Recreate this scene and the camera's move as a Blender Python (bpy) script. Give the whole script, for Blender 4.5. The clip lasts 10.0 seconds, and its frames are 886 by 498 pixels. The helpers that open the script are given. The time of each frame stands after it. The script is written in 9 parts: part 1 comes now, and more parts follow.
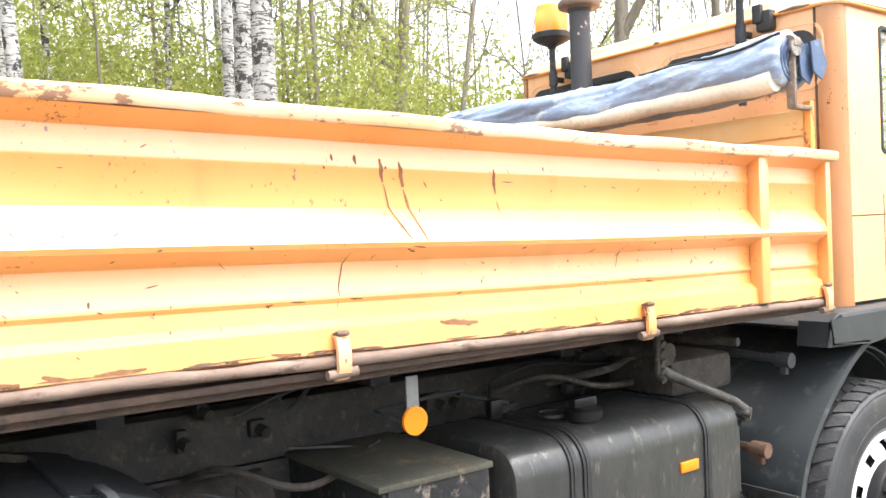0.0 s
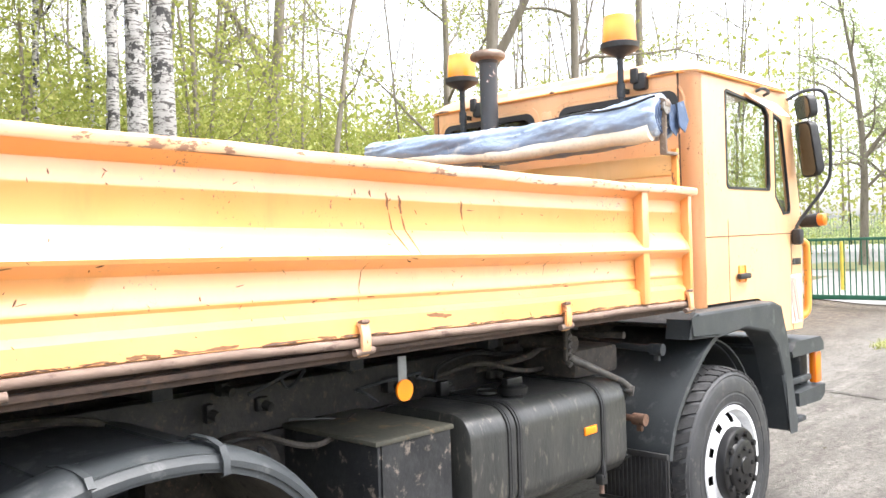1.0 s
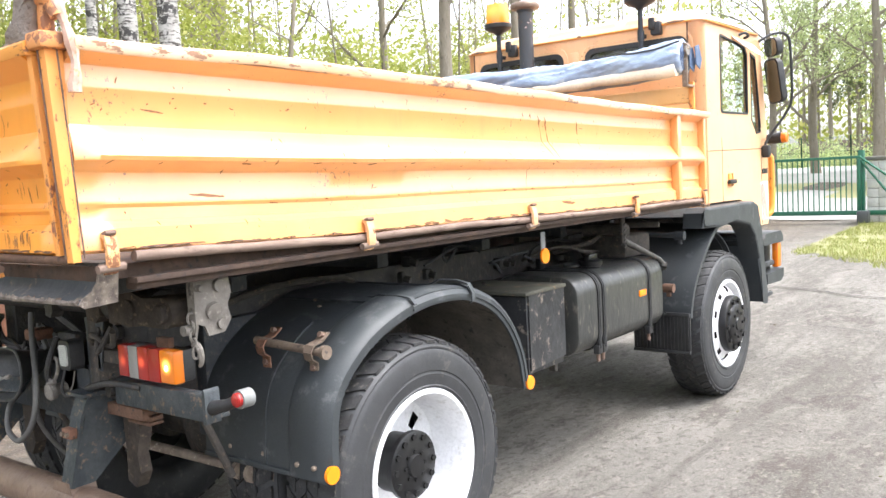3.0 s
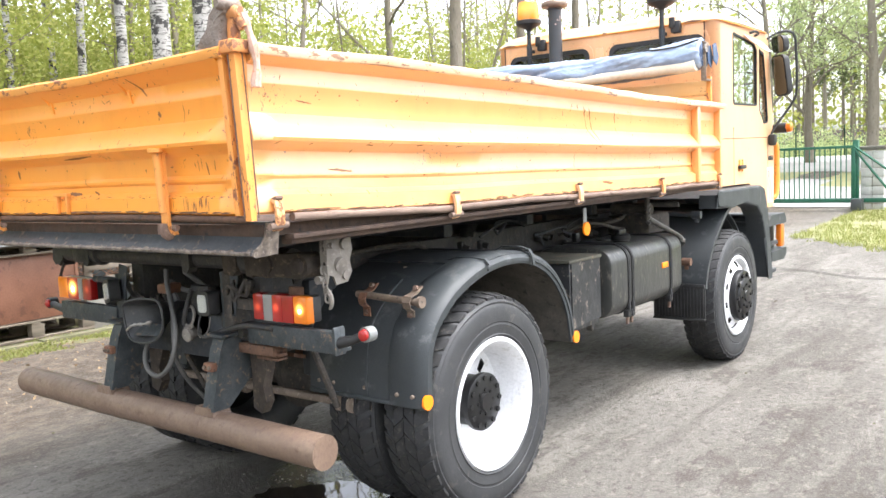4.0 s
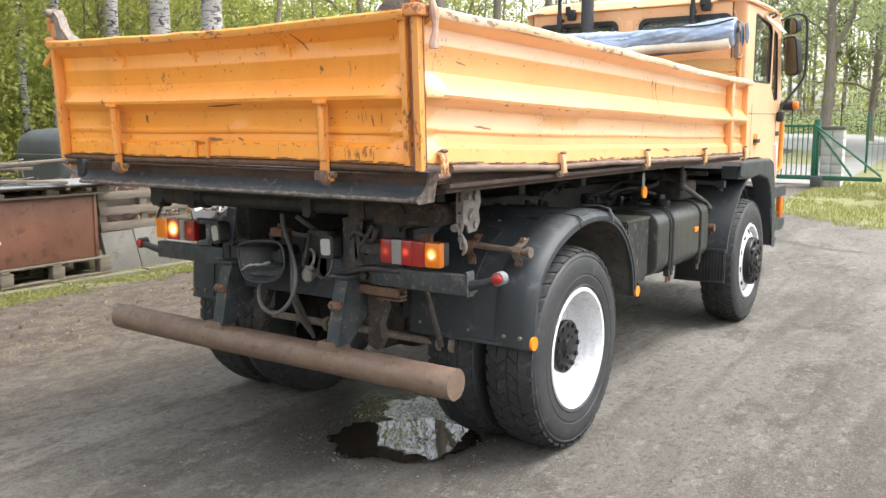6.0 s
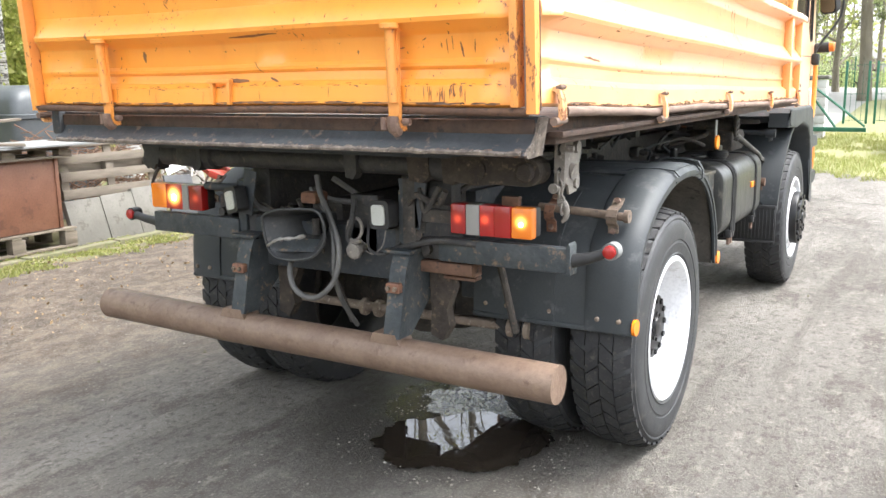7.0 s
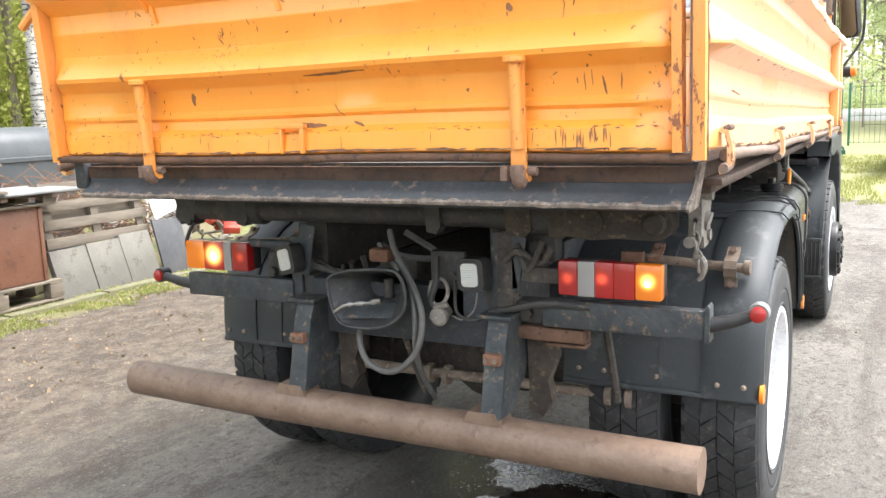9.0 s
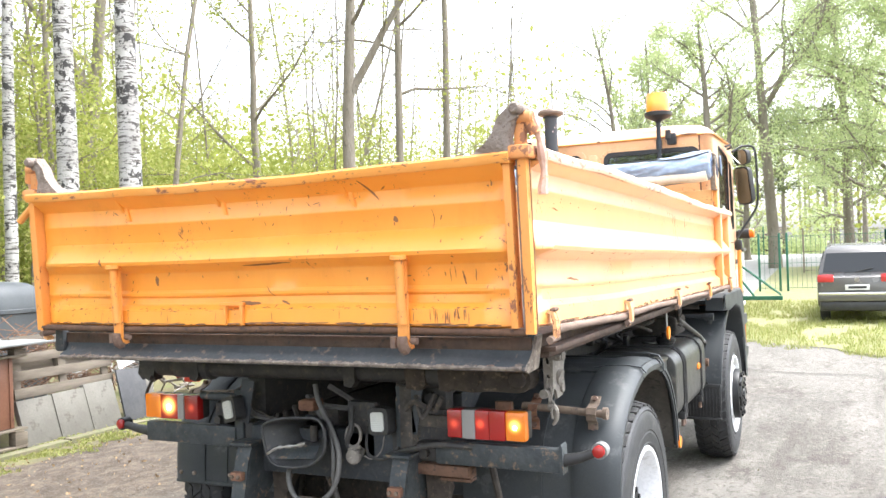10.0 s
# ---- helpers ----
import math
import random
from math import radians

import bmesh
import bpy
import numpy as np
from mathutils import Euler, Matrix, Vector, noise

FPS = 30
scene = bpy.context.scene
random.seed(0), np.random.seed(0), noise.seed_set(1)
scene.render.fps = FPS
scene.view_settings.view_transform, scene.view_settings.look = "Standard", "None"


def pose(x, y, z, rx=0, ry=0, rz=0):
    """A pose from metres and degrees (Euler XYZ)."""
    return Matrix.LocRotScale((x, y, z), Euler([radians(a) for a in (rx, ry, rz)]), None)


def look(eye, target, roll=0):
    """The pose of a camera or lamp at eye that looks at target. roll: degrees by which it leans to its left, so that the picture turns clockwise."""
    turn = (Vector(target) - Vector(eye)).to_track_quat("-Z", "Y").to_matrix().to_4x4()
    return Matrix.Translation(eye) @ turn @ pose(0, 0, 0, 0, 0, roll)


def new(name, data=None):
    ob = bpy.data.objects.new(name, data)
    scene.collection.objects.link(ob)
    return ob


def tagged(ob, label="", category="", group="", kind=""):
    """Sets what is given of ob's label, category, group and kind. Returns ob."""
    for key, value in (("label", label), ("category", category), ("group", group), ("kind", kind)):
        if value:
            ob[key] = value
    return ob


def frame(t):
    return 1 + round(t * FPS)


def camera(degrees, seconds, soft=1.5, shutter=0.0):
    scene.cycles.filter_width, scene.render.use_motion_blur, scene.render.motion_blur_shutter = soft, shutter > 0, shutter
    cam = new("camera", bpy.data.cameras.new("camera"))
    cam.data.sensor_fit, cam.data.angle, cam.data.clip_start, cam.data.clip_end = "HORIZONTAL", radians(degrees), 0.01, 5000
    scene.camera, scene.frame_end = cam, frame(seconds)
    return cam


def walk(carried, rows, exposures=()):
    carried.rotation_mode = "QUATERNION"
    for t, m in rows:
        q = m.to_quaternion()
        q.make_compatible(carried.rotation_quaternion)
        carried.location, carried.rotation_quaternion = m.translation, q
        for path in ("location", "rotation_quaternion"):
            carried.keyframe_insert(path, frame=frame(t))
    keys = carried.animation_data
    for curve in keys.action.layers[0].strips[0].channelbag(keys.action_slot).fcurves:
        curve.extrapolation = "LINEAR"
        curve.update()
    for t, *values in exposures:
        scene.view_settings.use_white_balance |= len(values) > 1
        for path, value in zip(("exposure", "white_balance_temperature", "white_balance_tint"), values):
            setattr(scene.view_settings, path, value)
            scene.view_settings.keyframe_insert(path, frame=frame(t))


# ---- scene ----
cam = camera(54.5, 10.0)
PATH = [
    (0, (3.142, -0.17, 1.824), (1.534, 1.02, 1.796), -2.2),
    (0.5, (3.337, -0.556, 1.825), (1.837, 0.766, 1.805), -2.3),
    (1, (3.478, -0.997, 1.839), (2.089, 0.442, 1.834), -1.7),
    (1.5, (3.502, -1.445, 1.81), (2.178, 0.053, 1.768), -2.5),
    (2, (3.561, -1.863, 1.772), (2.272, -0.336, 1.685), -2.8),
    (2.5, (3.581, -2.312, 1.763), (2.341, -0.749, 1.632), -3.0),
    (2.7, (3.495, -2.465, 1.743), (2.26, -0.899, 1.594), -3.2),
    (3.8, (3.644, -3.294, 1.756), (2.418, -1.726, 1.569), -2.0),
    (4, (3.637, -3.446, 1.734), (2.419, -1.871, 1.54), -2.5),
    (4.5, (3.685, -3.772, 1.728), (2.474, -2.194, 1.513), -1.2),
    (5, (3.716, -4.027, 1.737), (2.504, -2.452, 1.503), -0.6),
    (5.5, (3.512, -4.175, 1.736), (2.326, -2.581, 1.506), -0.0),
    (5.7, (3.394, -4.226, 1.748), (2.244, -2.609, 1.498), 0.1),
    (7, (2.315, -3.793, 1.656), (1.311, -2.105, 1.279), -0.7),
    (7.5, (1.991, -3.563, 1.61), (1.039, -1.861, 1.166), -1.8),
    (8, (1.754, -3.428, 1.589), (0.833, -1.721, 1.104), -1.8),
    (8.5, (1.571, -3.448, 1.623), (0.722, -1.703, 1.139), -3.3),
    (9, (1.672, -3.628, 1.702), (0.74, -1.886, 1.389), -1.9),
    (9.5, (1.941, -3.89, 1.823), (1.026, -2.113, 1.739), -1.2),
    (10, (2.227, -4.164, 1.842), (1.357, -2.362, 1.855), -2.0),
]
EXPOSURES = [(0.0, 1.12, 6400, 11), (1.0, 1.15, 6350, 12), (2.5, 1.17, 6250, 12), (4.0, 1.20, 6250, 11), (4.5, 1.28, 6300, 11), (5.0, 0.86, 6400, 10), (5.5, 0.48, 6450, 10), (7.0, 1.30, 6300, 10), (8.0, 1.34, 6400, 10), (8.5, 1.32, 6450, 10), (9.2, 1.37, 6300, 10), (10.0, 1.34, 6200, 10)]
walk(cam, [(t, look(eye, target, roll)) for t, eye, target, roll in PATH], EXPOSURES)

# ---- world and sun: bright overcast, light from the truck's near side ----
world = bpy.data.worlds.new("overcast_sky")
scene.world = world
world.use_nodes = True
wn, wl = world.node_tree.nodes, world.node_tree.links
wn.clear()
sky = wn.new("ShaderNodeTexSky")
sky.sky_type = "NISHITA"
sky.sun_disc = False
sky.sun_elevation = radians(66)
sky.sun_rotation = radians(62)
sky.air_density, sky.dust_density = 1.0, 4.0
veil = wn.new("ShaderNodeHueSaturation")
veil.inputs["Saturation"].default_value = 0.25
veil.inputs["Value"].default_value = 2.4
wbg = wn.new("ShaderNodeBackground")
wbg.inputs["Strength"].default_value = 0.15
wout = wn.new("ShaderNodeOutputWorld")
wl.new(sky.outputs[0], veil.inputs["Color"])
wl.new(veil.outputs[0], wbg.inputs["Color"])
wl.new(wbg.outputs[0], wout.inputs["Surface"])

sun = new("sun", bpy.data.lights.new("sun", "SUN"))
sun.data.energy, sun.data.angle, sun.data.color = 1.5, radians(16), (1.0, 0.96, 0.9)
sun.matrix_world = look((3.5, 1.86, 9.0), (0, 0, 0))


# ---- materials ----
class Mat:
    """A small node-material builder."""

    def __init__(self, name):
        self.m = bpy.data.materials.new(name)
        self.m.use_nodes = True
        self.t = self.m.node_tree
        self.b = self.t.nodes["Principled BSDF"]
        self.co = self.t.nodes.new("ShaderNodeTexCoord").outputs["Object"]

    def link(self, a, b):
        self.t.links.new(a, b)

    def noise(self, scale, detail=4.0, stretch=(1, 1, 1), rough=0.55, shift=0.0):
        mp = self.t.nodes.new("ShaderNodeMapping")
        mp.inputs["Scale"].default_value = stretch
        mp.inputs["Location"].default_value = (shift, shift * 0.7, shift * 0.3)
        self.link(self.co, mp.inputs["Vector"])
        n = self.t.nodes.new("ShaderNodeTexNoise")
        n.inputs["Scale"].default_value, n.inputs["Detail"].default_value = scale, detail
        n.inputs["Roughness"].default_value = rough
        self.link(mp.outputs[0], n.inputs["Vector"])
        return n.outputs["Fac"]

    def ramp(self, fac, lo, hi):
        r = self.t.nodes.new("ShaderNodeMapRange")
        r.inputs["From Min"].default_value, r.inputs["From Max"].default_value = lo, hi
        r.interpolation_type = "SMOOTHSTEP"
        self.link(fac, r.inputs["Value"])
        return r.outputs["Result"]

    def math(self, op, a, b):
        n = self.t.nodes.new("ShaderNodeMath")
        n.operation = op
        for k, v in enumerate((a, b)):
            if isinstance(v, (int, float)):
                n.inputs[k].default_value = v
            else:
                self.link(v, n.inputs[k])
        return n.outputs[0]

    def mix(self, fac, a, b):
        n = self.t.nodes.new("ShaderNodeMix")
        n.data_type = "RGBA"
        if isinstance(fac, (int, float)):
            n.inputs["Factor"].default_value = fac
        else:
            self.link(fac, n.inputs["Factor"])
        for k, v in (("A", a), ("B", b)):
            sock = [s for s in n.inputs if s.name == k and s.type == "RGBA"][0]
            if isinstance(v, tuple):
                sock.default_value = (*v, 1)
            else:
                self.link(v, sock)
        return [s for s in n.outputs if s.type == "RGBA"][0]

    def set(self, color=None, rough=0.5, metal=0.0, coat=0.0, spec=0.5):
        if isinstance(color, tuple):
            self.b.inputs["Base Color"].default_value = (*color, 1)
        elif color is not None:
            self.link(color, self.b.inputs["Base Color"])
        if isinstance(rough, (int, float)):
            self.b.inputs["Roughness"].default_value = rough
        else:
            self.link(rough, self.b.inputs["Roughness"])
        if isinstance(metal, (int, float)):
            self.b.inputs["Metallic"].default_value = metal
        else:
            self.link(metal, self.b.inputs["Metallic"])
        self.b.inputs["Coat Weight"].default_value = coat
        self.b.inputs["Coat Roughness"].default_value = 0.34
        self.b.inputs["Specular IOR Level"].default_value = spec
        return self

    def bump(self, fac, strength=0.3, distance=0.01):
        n = self.t.nodes.new("ShaderNodeBump")
        n.inputs["Strength"].default_value, n.inputs["Distance"].default_value = strength, distance
        self.link(fac, n.inputs["Height"])
        self.link(n.outputs[0], self.b.inputs["Normal"])
        return self


def worn_paint(name, main, faded, chip, chip_amount, streak=(1, 1, 0.35), rough=0.38, coat=0.25, size=34, chalk=0.0, gloss=1.5):
    """Faded coach paint with chips down to rust, streaks and grime."""
    k = Mat(name)
    big = k.ramp(k.noise(1.6, 4), 0.3, 0.7)
    col = k.mix(big, main, faded)
    grime = k.ramp(k.noise(5, 6, (1, 1, 0.25), 0.65, 3), 0.52, 0.78)
    col = k.mix(k.math("MULTIPLY", grime, 0.35), col, tuple(v * 0.55 for v in main))
    spots = k.noise(size, 6, streak, 0.68, 7)
    area = k.noise(3.1, 4, (1, 1, 1), 0.6, 11)
    chips = k.ramp(k.math("ADD", spots, k.math("MULTIPLY", area, 0.5)), 1.03 - chip_amount, 1.05 - chip_amount)
    col = k.mix(chips, col, chip)
    halo = k.ramp(k.math("ADD", spots, k.math("MULTIPLY", area, 0.5)), 0.97 - chip_amount, 1.05 - chip_amount)
    col = k.mix(k.math("MULTIPLY", halo, 0.25), col, (0.33, 0.1, 0.02))
    rr = k.math("ADD", rough, k.math("MULTIPLY", chips, 0.4))
    k.set(col, rr, 0.0, coat)
    k.b.inputs["Sheen Weight"].default_value, k.b.inputs["Sheen Roughness"].default_value = chalk, 0.5
    k.b.inputs["Coat IOR"].default_value = gloss
    k.bump(k.math("SUBTRACT", k.noise(2.3, 3, (1, 1, 1), 0.5, 5), k.math("MULTIPLY", chips, 0.06)), 0.35, 0.02)
    return k.m


def rough_stuff(name, a, b, c=None, scale=6.0, rough=0.7, bump=0.3, metal=0.0, stretch=(1, 1, 1), dist=0.01, spec=0.5, fine=60.0):
    """A surface of two tones with a third in patches and fine grain."""
    k = Mat(name)
    col = k.mix(k.ramp(k.noise(scale, 5, stretch), 0.3, 0.7), a, b)
    if c:
        col = k.mix(k.ramp(k.noise(scale * 2.7, 5, stretch, 0.65, 9), 0.56, 0.68), col, c)
    grain = k.noise(fine, 4, stretch, 0.6, 2)
    col = k.mix(k.math("MULTIPLY", k.ramp(grain, 0.35, 0.75), 0.35), col, tuple(v * 0.55 for v in a))
    k.set(col, k.math("ADD", rough - 0.1, k.math("MULTIPLY", k.noise(scale * 1.7, 3, stretch, 0.5, 4), 0.2)), metal, 0, spec)
    k.bump(k.math("ADD", k.math("MULTIPLY", grain, 0.4), k.noise(scale * 3, 4, stretch)), bump, dist)
    return k.m


def lens_mat(name, color, glow=0.0, rough=0.15, ribs=True):
    k = Mat(name)
    k.set(color, rough, 0, 0.3)
    if glow:
        k.b.inputs["Emission Color"].default_value = (*color, 1)
        k.b.inputs["Emission Strength"].default_value = glow
    if ribs:
        w = k.t.nodes.new("ShaderNodeTexWave")
        w.inputs["Scale"].default_value = 60
        k.link(k.co, w.inputs["Vector"])
        k.bump(w.outputs["Fac"], 0.2, 0.004)
    return k.m


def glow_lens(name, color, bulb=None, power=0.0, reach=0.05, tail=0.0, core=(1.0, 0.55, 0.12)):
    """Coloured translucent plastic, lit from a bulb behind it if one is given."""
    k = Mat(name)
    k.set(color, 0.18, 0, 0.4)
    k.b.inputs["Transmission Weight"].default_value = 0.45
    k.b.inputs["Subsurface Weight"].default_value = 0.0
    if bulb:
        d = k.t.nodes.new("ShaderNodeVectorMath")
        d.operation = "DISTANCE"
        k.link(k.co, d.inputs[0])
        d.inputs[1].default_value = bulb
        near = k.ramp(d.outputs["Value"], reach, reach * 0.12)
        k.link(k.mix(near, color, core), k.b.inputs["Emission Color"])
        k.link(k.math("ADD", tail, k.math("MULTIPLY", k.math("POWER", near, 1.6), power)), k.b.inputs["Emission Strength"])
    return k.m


def glass_mat(name, tint=(0.9, 0.95, 0.93), rough=0.0):
    k = Mat(name)
    k.set(tint, rough)
    k.b.inputs["Transmission Weight"].default_value = 1.0
    k.b.inputs["IOR"].default_value = 1.45
    return k.m


ORANGE = worn_paint("orange_tailgate_paint", (0.84, 0.300, 0.027), (0.85, 0.340, 0.046), (0.17, 0.08, 0.035), 0.104, (1, 1, 0.6), 0.37, 0.6, 66)
# Faded paint, paled further than the tailgate's to carry the side's overexposed light.
ORANGE_SIDE = worn_paint("faded_overlit_side_paint", (0.78, 0.315, 0.060), (0.79, 0.355, 0.090), (0.17, 0.07, 0.03), 0.098, (1, 1, 0.7), 0.36, 1.0, 64, 0.12, 1.9)
ORANGE_RAIL = worn_paint("orange_rail_paint", (0.79, 0.47, 0.22), (0.80, 0.60, 0.42), (0.33, 0.20, 0.13), 0.20, (1, 0.40, 1), 0.5, 0.1, 36, 0.3)
ORANGE_RUST = worn_paint("orange_hardware_paint", (0.76, 0.29, 0.045), (0.72, 0.31, 0.085), (0.22, 0.095, 0.06), 0.128, (1, 1, 0.5), 0.5, 0.1, 52)
CAB_PAINT = worn_paint("faded_cab_paint", (0.77, 0.40, 0.17), (0.79, 0.44, 0.215), (0.20, 0.07, 0.02), 0.105, (1, 1, 0.8), 0.33, 0.8, 44, chalk=0.1)
MUD = rough_stuff("caked_brown_mud", (0.042, 0.035, 0.030), (0.072, 0.058, 0.046), (0.135, 0.100, 0.070), 13, 0.85, 0.6, spec=0.2, fine=40)
HOOK_SIDE = worn_paint("rusty_side_hook_paint", (0.76, 0.38, 0.14), (0.72, 0.46, 0.27), (0.24, 0.12, 0.07), 0.21, (1, 1, 0.6), 0.55, 0.1, 40)
CHIP = rough_stuff("bare_rusted_chip", (0.27, 0.125, 0.055), (0.18, 0.085, 0.042), (0.30, 0.15, 0.07), 30, 0.8, 0.2)
PINK_STEEL = rough_stuff("worn_lever_metal", (0.50, 0.30, 0.22), (0.58, 0.42, 0.34), (0.60, 0.22, 0.06), 16, 0.6, 0.3)
BROWN_STEEL = rough_stuff("brown_latch_rust", (0.135, 0.082, 0.060), (0.185, 0.12, 0.09), (0.28, 0.18, 0.12), 18, 0.75, 0.5)
LATCH_IRON = rough_stuff("forged_latch_iron", (0.175, 0.135, 0.110), (0.26, 0.215, 0.18), (0.10, 0.066, 0.048), 22, 0.7, 0.6, 0.0, (1, 1, 1), 0.012)
DUSTY = rough_stuff("dusty_bare_steel", (0.20, 0.18, 0.155), (0.13, 0.115, 0.10), (0.28, 0.25, 0.22), 18, 0.7, 0.4)
PLANK = worn_paint("weathered_plank_paint", (0.82, 0.48, 0.165), (0.82, 0.54, 0.25), (0.22, 0.10, 0.05), 0.105, (0.35, 1, 1), 0.5, 0.1, 40)
LIP = rough_stuff("bare_beam_lip", (0.22, 0.18, 0.145), (0.075, 0.060, 0.05), (0.36, 0.31, 0.26), 34, 0.7, 0.3)
STACK = worn_paint("flaking_black_stack_paint", (0.030, 0.032, 0.036), (0.045, 0.046, 0.05), (0.55, 0.53, 0.50), 0.115, (1, 1, 0.8), 0.5, 0.0, 30)
STAY_RUST = rough_stuff("stained_stay_tube", (0.13, 0.095, 0.070), (0.22, 0.165, 0.12), (0.055, 0.042, 0.036), 10, 0.75, 0.4)
CLAMP_RUST = rough_stuff("red_brown_clamp_rust", (0.16, 0.075, 0.045), (0.23, 0.115, 0.07), (0.08, 0.05, 0.04), 16, 0.8, 0.4)
ARCH_DUST = rough_stuff("mud_splashed_arch", (0.085, 0.078, 0.068), (0.13, 0.115, 0.098), (0.05, 0.048, 0.045), 8, 0.85, 0.4, spec=0.2)
SILL = rough_stuff("dark_rusty_sill", (0.055, 0.035, 0.026), (0.09, 0.055, 0.038), (0.03, 0.026, 0.024), 10, 0.8, 0.4)
DISH = rough_stuff("scuffed_coupling_mouth", (0.030, 0.031, 0.033), (0.046, 0.046, 0.045), (0.08, 0.073, 0.065), 12, 0.5, 0.3)
LEVER = rough_stuff("greasy_grey_metal", (0.12, 0.115, 0.105), (0.07, 0.065, 0.06), (0.20, 0.15, 0.11), 16, 0.5, 0.3, 0.3)
TUB = rough_stuff("pale_tub_plastic", (0.27, 0.29, 0.28), (0.22, 0.24, 0.23), None, 4, 0.4, 0.05)
RAIL_REAR = worn_paint("worn_tailgate_rail_paint", (0.77, 0.30, 0.045), (0.74, 0.33, 0.085), (0.25, 0.12, 0.08), 0.190, (0.45, 1, 1), 0.5, 0.1, 44)
LATCH = worn_paint("worn_latch_paint", (0.70, 0.27, 0.06), (0.58, 0.28, 0.12), (0.26, 0.14, 0.095), 0.24, (1, 1, 1), 0.6, 0.0, 26)
SCUFFED = rough_stuff("scuffed_rusty_black_paint", (0.030, 0.036, 0.040), (0.058, 0.064, 0.066), (0.17, 0.120, 0.078), 11, 0.55, 0.4, 0.0, (1, 1, 1), spec=0.35)
RUST_PIPE = rough_stuff("brown_primed_pipe", (0.160, 0.105, 0.074), (0.205, 0.142, 0.102), (0.125, 0.078, 0.055), 9, 0.48, 0.35, 0.1)
RUST = rough_stuff("rust", (0.085, 0.045, 0.028), (0.14, 0.075, 0.045), (0.04, 0.026, 0.022), 14, 0.85, 0.4)
RUST_TUBE = rough_stuff("weathered_steel_tube", (0.25, 0.20, 0.155), (0.15, 0.11, 0.082), (0.40, 0.35, 0.29), 14, 0.75, 0.5, 0.0, (1, 1, 1))
HINGE_TUBE = rough_stuff("bare_pinkish_hinge_tube", (0.24, 0.172, 0.132), (0.155, 0.105, 0.08), (0.085, 0.05, 0.04), 9, 0.8, 0.5, 0.0, (1, 0.5, 1), fine=44)
BLACK_PLASTIC = rough_stuff("black_fender_plastic", (0.035, 0.040, 0.043), (0.050, 0.055, 0.058), (0.085, 0.089, 0.090), 3.5, 0.5, 0.1, fine=160, spec=0.35)
BLACK_STEEL = rough_stuff("black_chassis_steel", (0.031, 0.036, 0.042), (0.046, 0.049, 0.052), (0.085, 0.076, 0.066), 11, 0.55, 0.3, spec=0.3)
BEAM = rough_stuff("chipped_black_beam", (0.035, 0.041, 0.048), (0.052, 0.057, 0.062), (0.16, 0.12, 0.092), 8, 0.55, 0.3, 0.0, (1, 1, 1), spec=0.35)
DIRTY = rough_stuff("grimy_underbody", (0.046, 0.042, 0.038), (0.082, 0.072, 0.062), (0.14, 0.105, 0.078), 14, 0.8, 0.5, spec=0.3)
TANK = rough_stuff("dusty_black_tank", (0.030, 0.032, 0.031), (0.050, 0.050, 0.046), (0.125, 0.116, 0.096), 9, 0.34, 0.25, 0.0, (1, 1, 0.35))
GRIME = rough_stuff("oily_black_grime", (0.030, 0.030, 0.031), (0.050, 0.046, 0.042), (0.085, 0.068, 0.054), 10, 0.6, 0.5, spec=0.35)
SCAB = rough_stuff("scabby_black_box_paint", (0.015, 0.016, 0.018), (0.034, 0.035, 0.036), (0.21, 0.175, 0.145), 6, 0.5, 0.4, spec=0.4, fine=34)
TANK_TOP = rough_stuff("muddy_box_lid", (0.060, 0.060, 0.048), (0.105, 0.098, 0.074), (0.20, 0.13, 0.075), 3, 0.7, 0.3, spec=0.3)
TYRE = rough_stuff("tyre_rubber", (0.023, 0.024, 0.026), (0.036, 0.037, 0.039), (0.066, 0.063, 0.058), 6, 0.6, 0.15, fine=120)
TREAD = rough_stuff("worn_tread_rubber", (0.018, 0.018, 0.019), (0.030, 0.030, 0.031), (0.075, 0.068, 0.058), 16, 0.75, 0.4, fine=90)
WHITE_RIM = rough_stuff("white_wheel_paint", (0.76, 0.765, 0.78), (0.70, 0.705, 0.715), (0.56, 0.55, 0.54), 6, 0.35, 0.03)
HUB_BLACK = rough_stuff("black_hub_paint", (0.008, 0.008, 0.009), (0.014, 0.014, 0.014), None, 8, 0.38, 0.05, spec=0.3)
STEEL = rough_stuff("dull_bare_steel", (0.35, 0.34, 0.32), (0.25, 0.22, 0.19), (0.16, 0.09, 0.06), 18, 0.5, 0.2, 0.6)
TARP = rough_stuff("blue_tarpaulin", (0.205, 0.275, 0.40), (0.31, 0.38, 0.48), (0.48, 0.51, 0.54), 3, 0.45, 0.45, 0, (0.6, 1, 1), 0.03, fine=24)
TARP_DARK = rough_stuff("shaded_tarpaulin_folds", (0.045, 0.075, 0.15), (0.075, 0.115, 0.20), (0.15, 0.19, 0.27), 6, 0.5, 0.3)
TARP_PALE = rough_stuff("pale_tarpaulin_lining", (0.86, 0.76, 0.60), (0.76, 0.66, 0.51), (0.62, 0.54, 0.42), 5, 0.7, 0.2)
RUBBER = rough_stuff("black_rubber", (0.015, 0.015, 0.016), (0.03, 0.03, 0.03), None, 12, 0.55, 0.1)
HOSE = rough_stuff("grey_hose_rubber", (0.085, 0.082, 0.078), (0.125, 0.12, 0.112), None, 12, 0.6, 0.1)
INTERIOR = rough_stuff("dark_cab_trim", (0.03, 0.03, 0.032), (0.05, 0.05, 0.052), None, 8, 0.7, 0.1)
GLASS = glass_mat("window_glass")
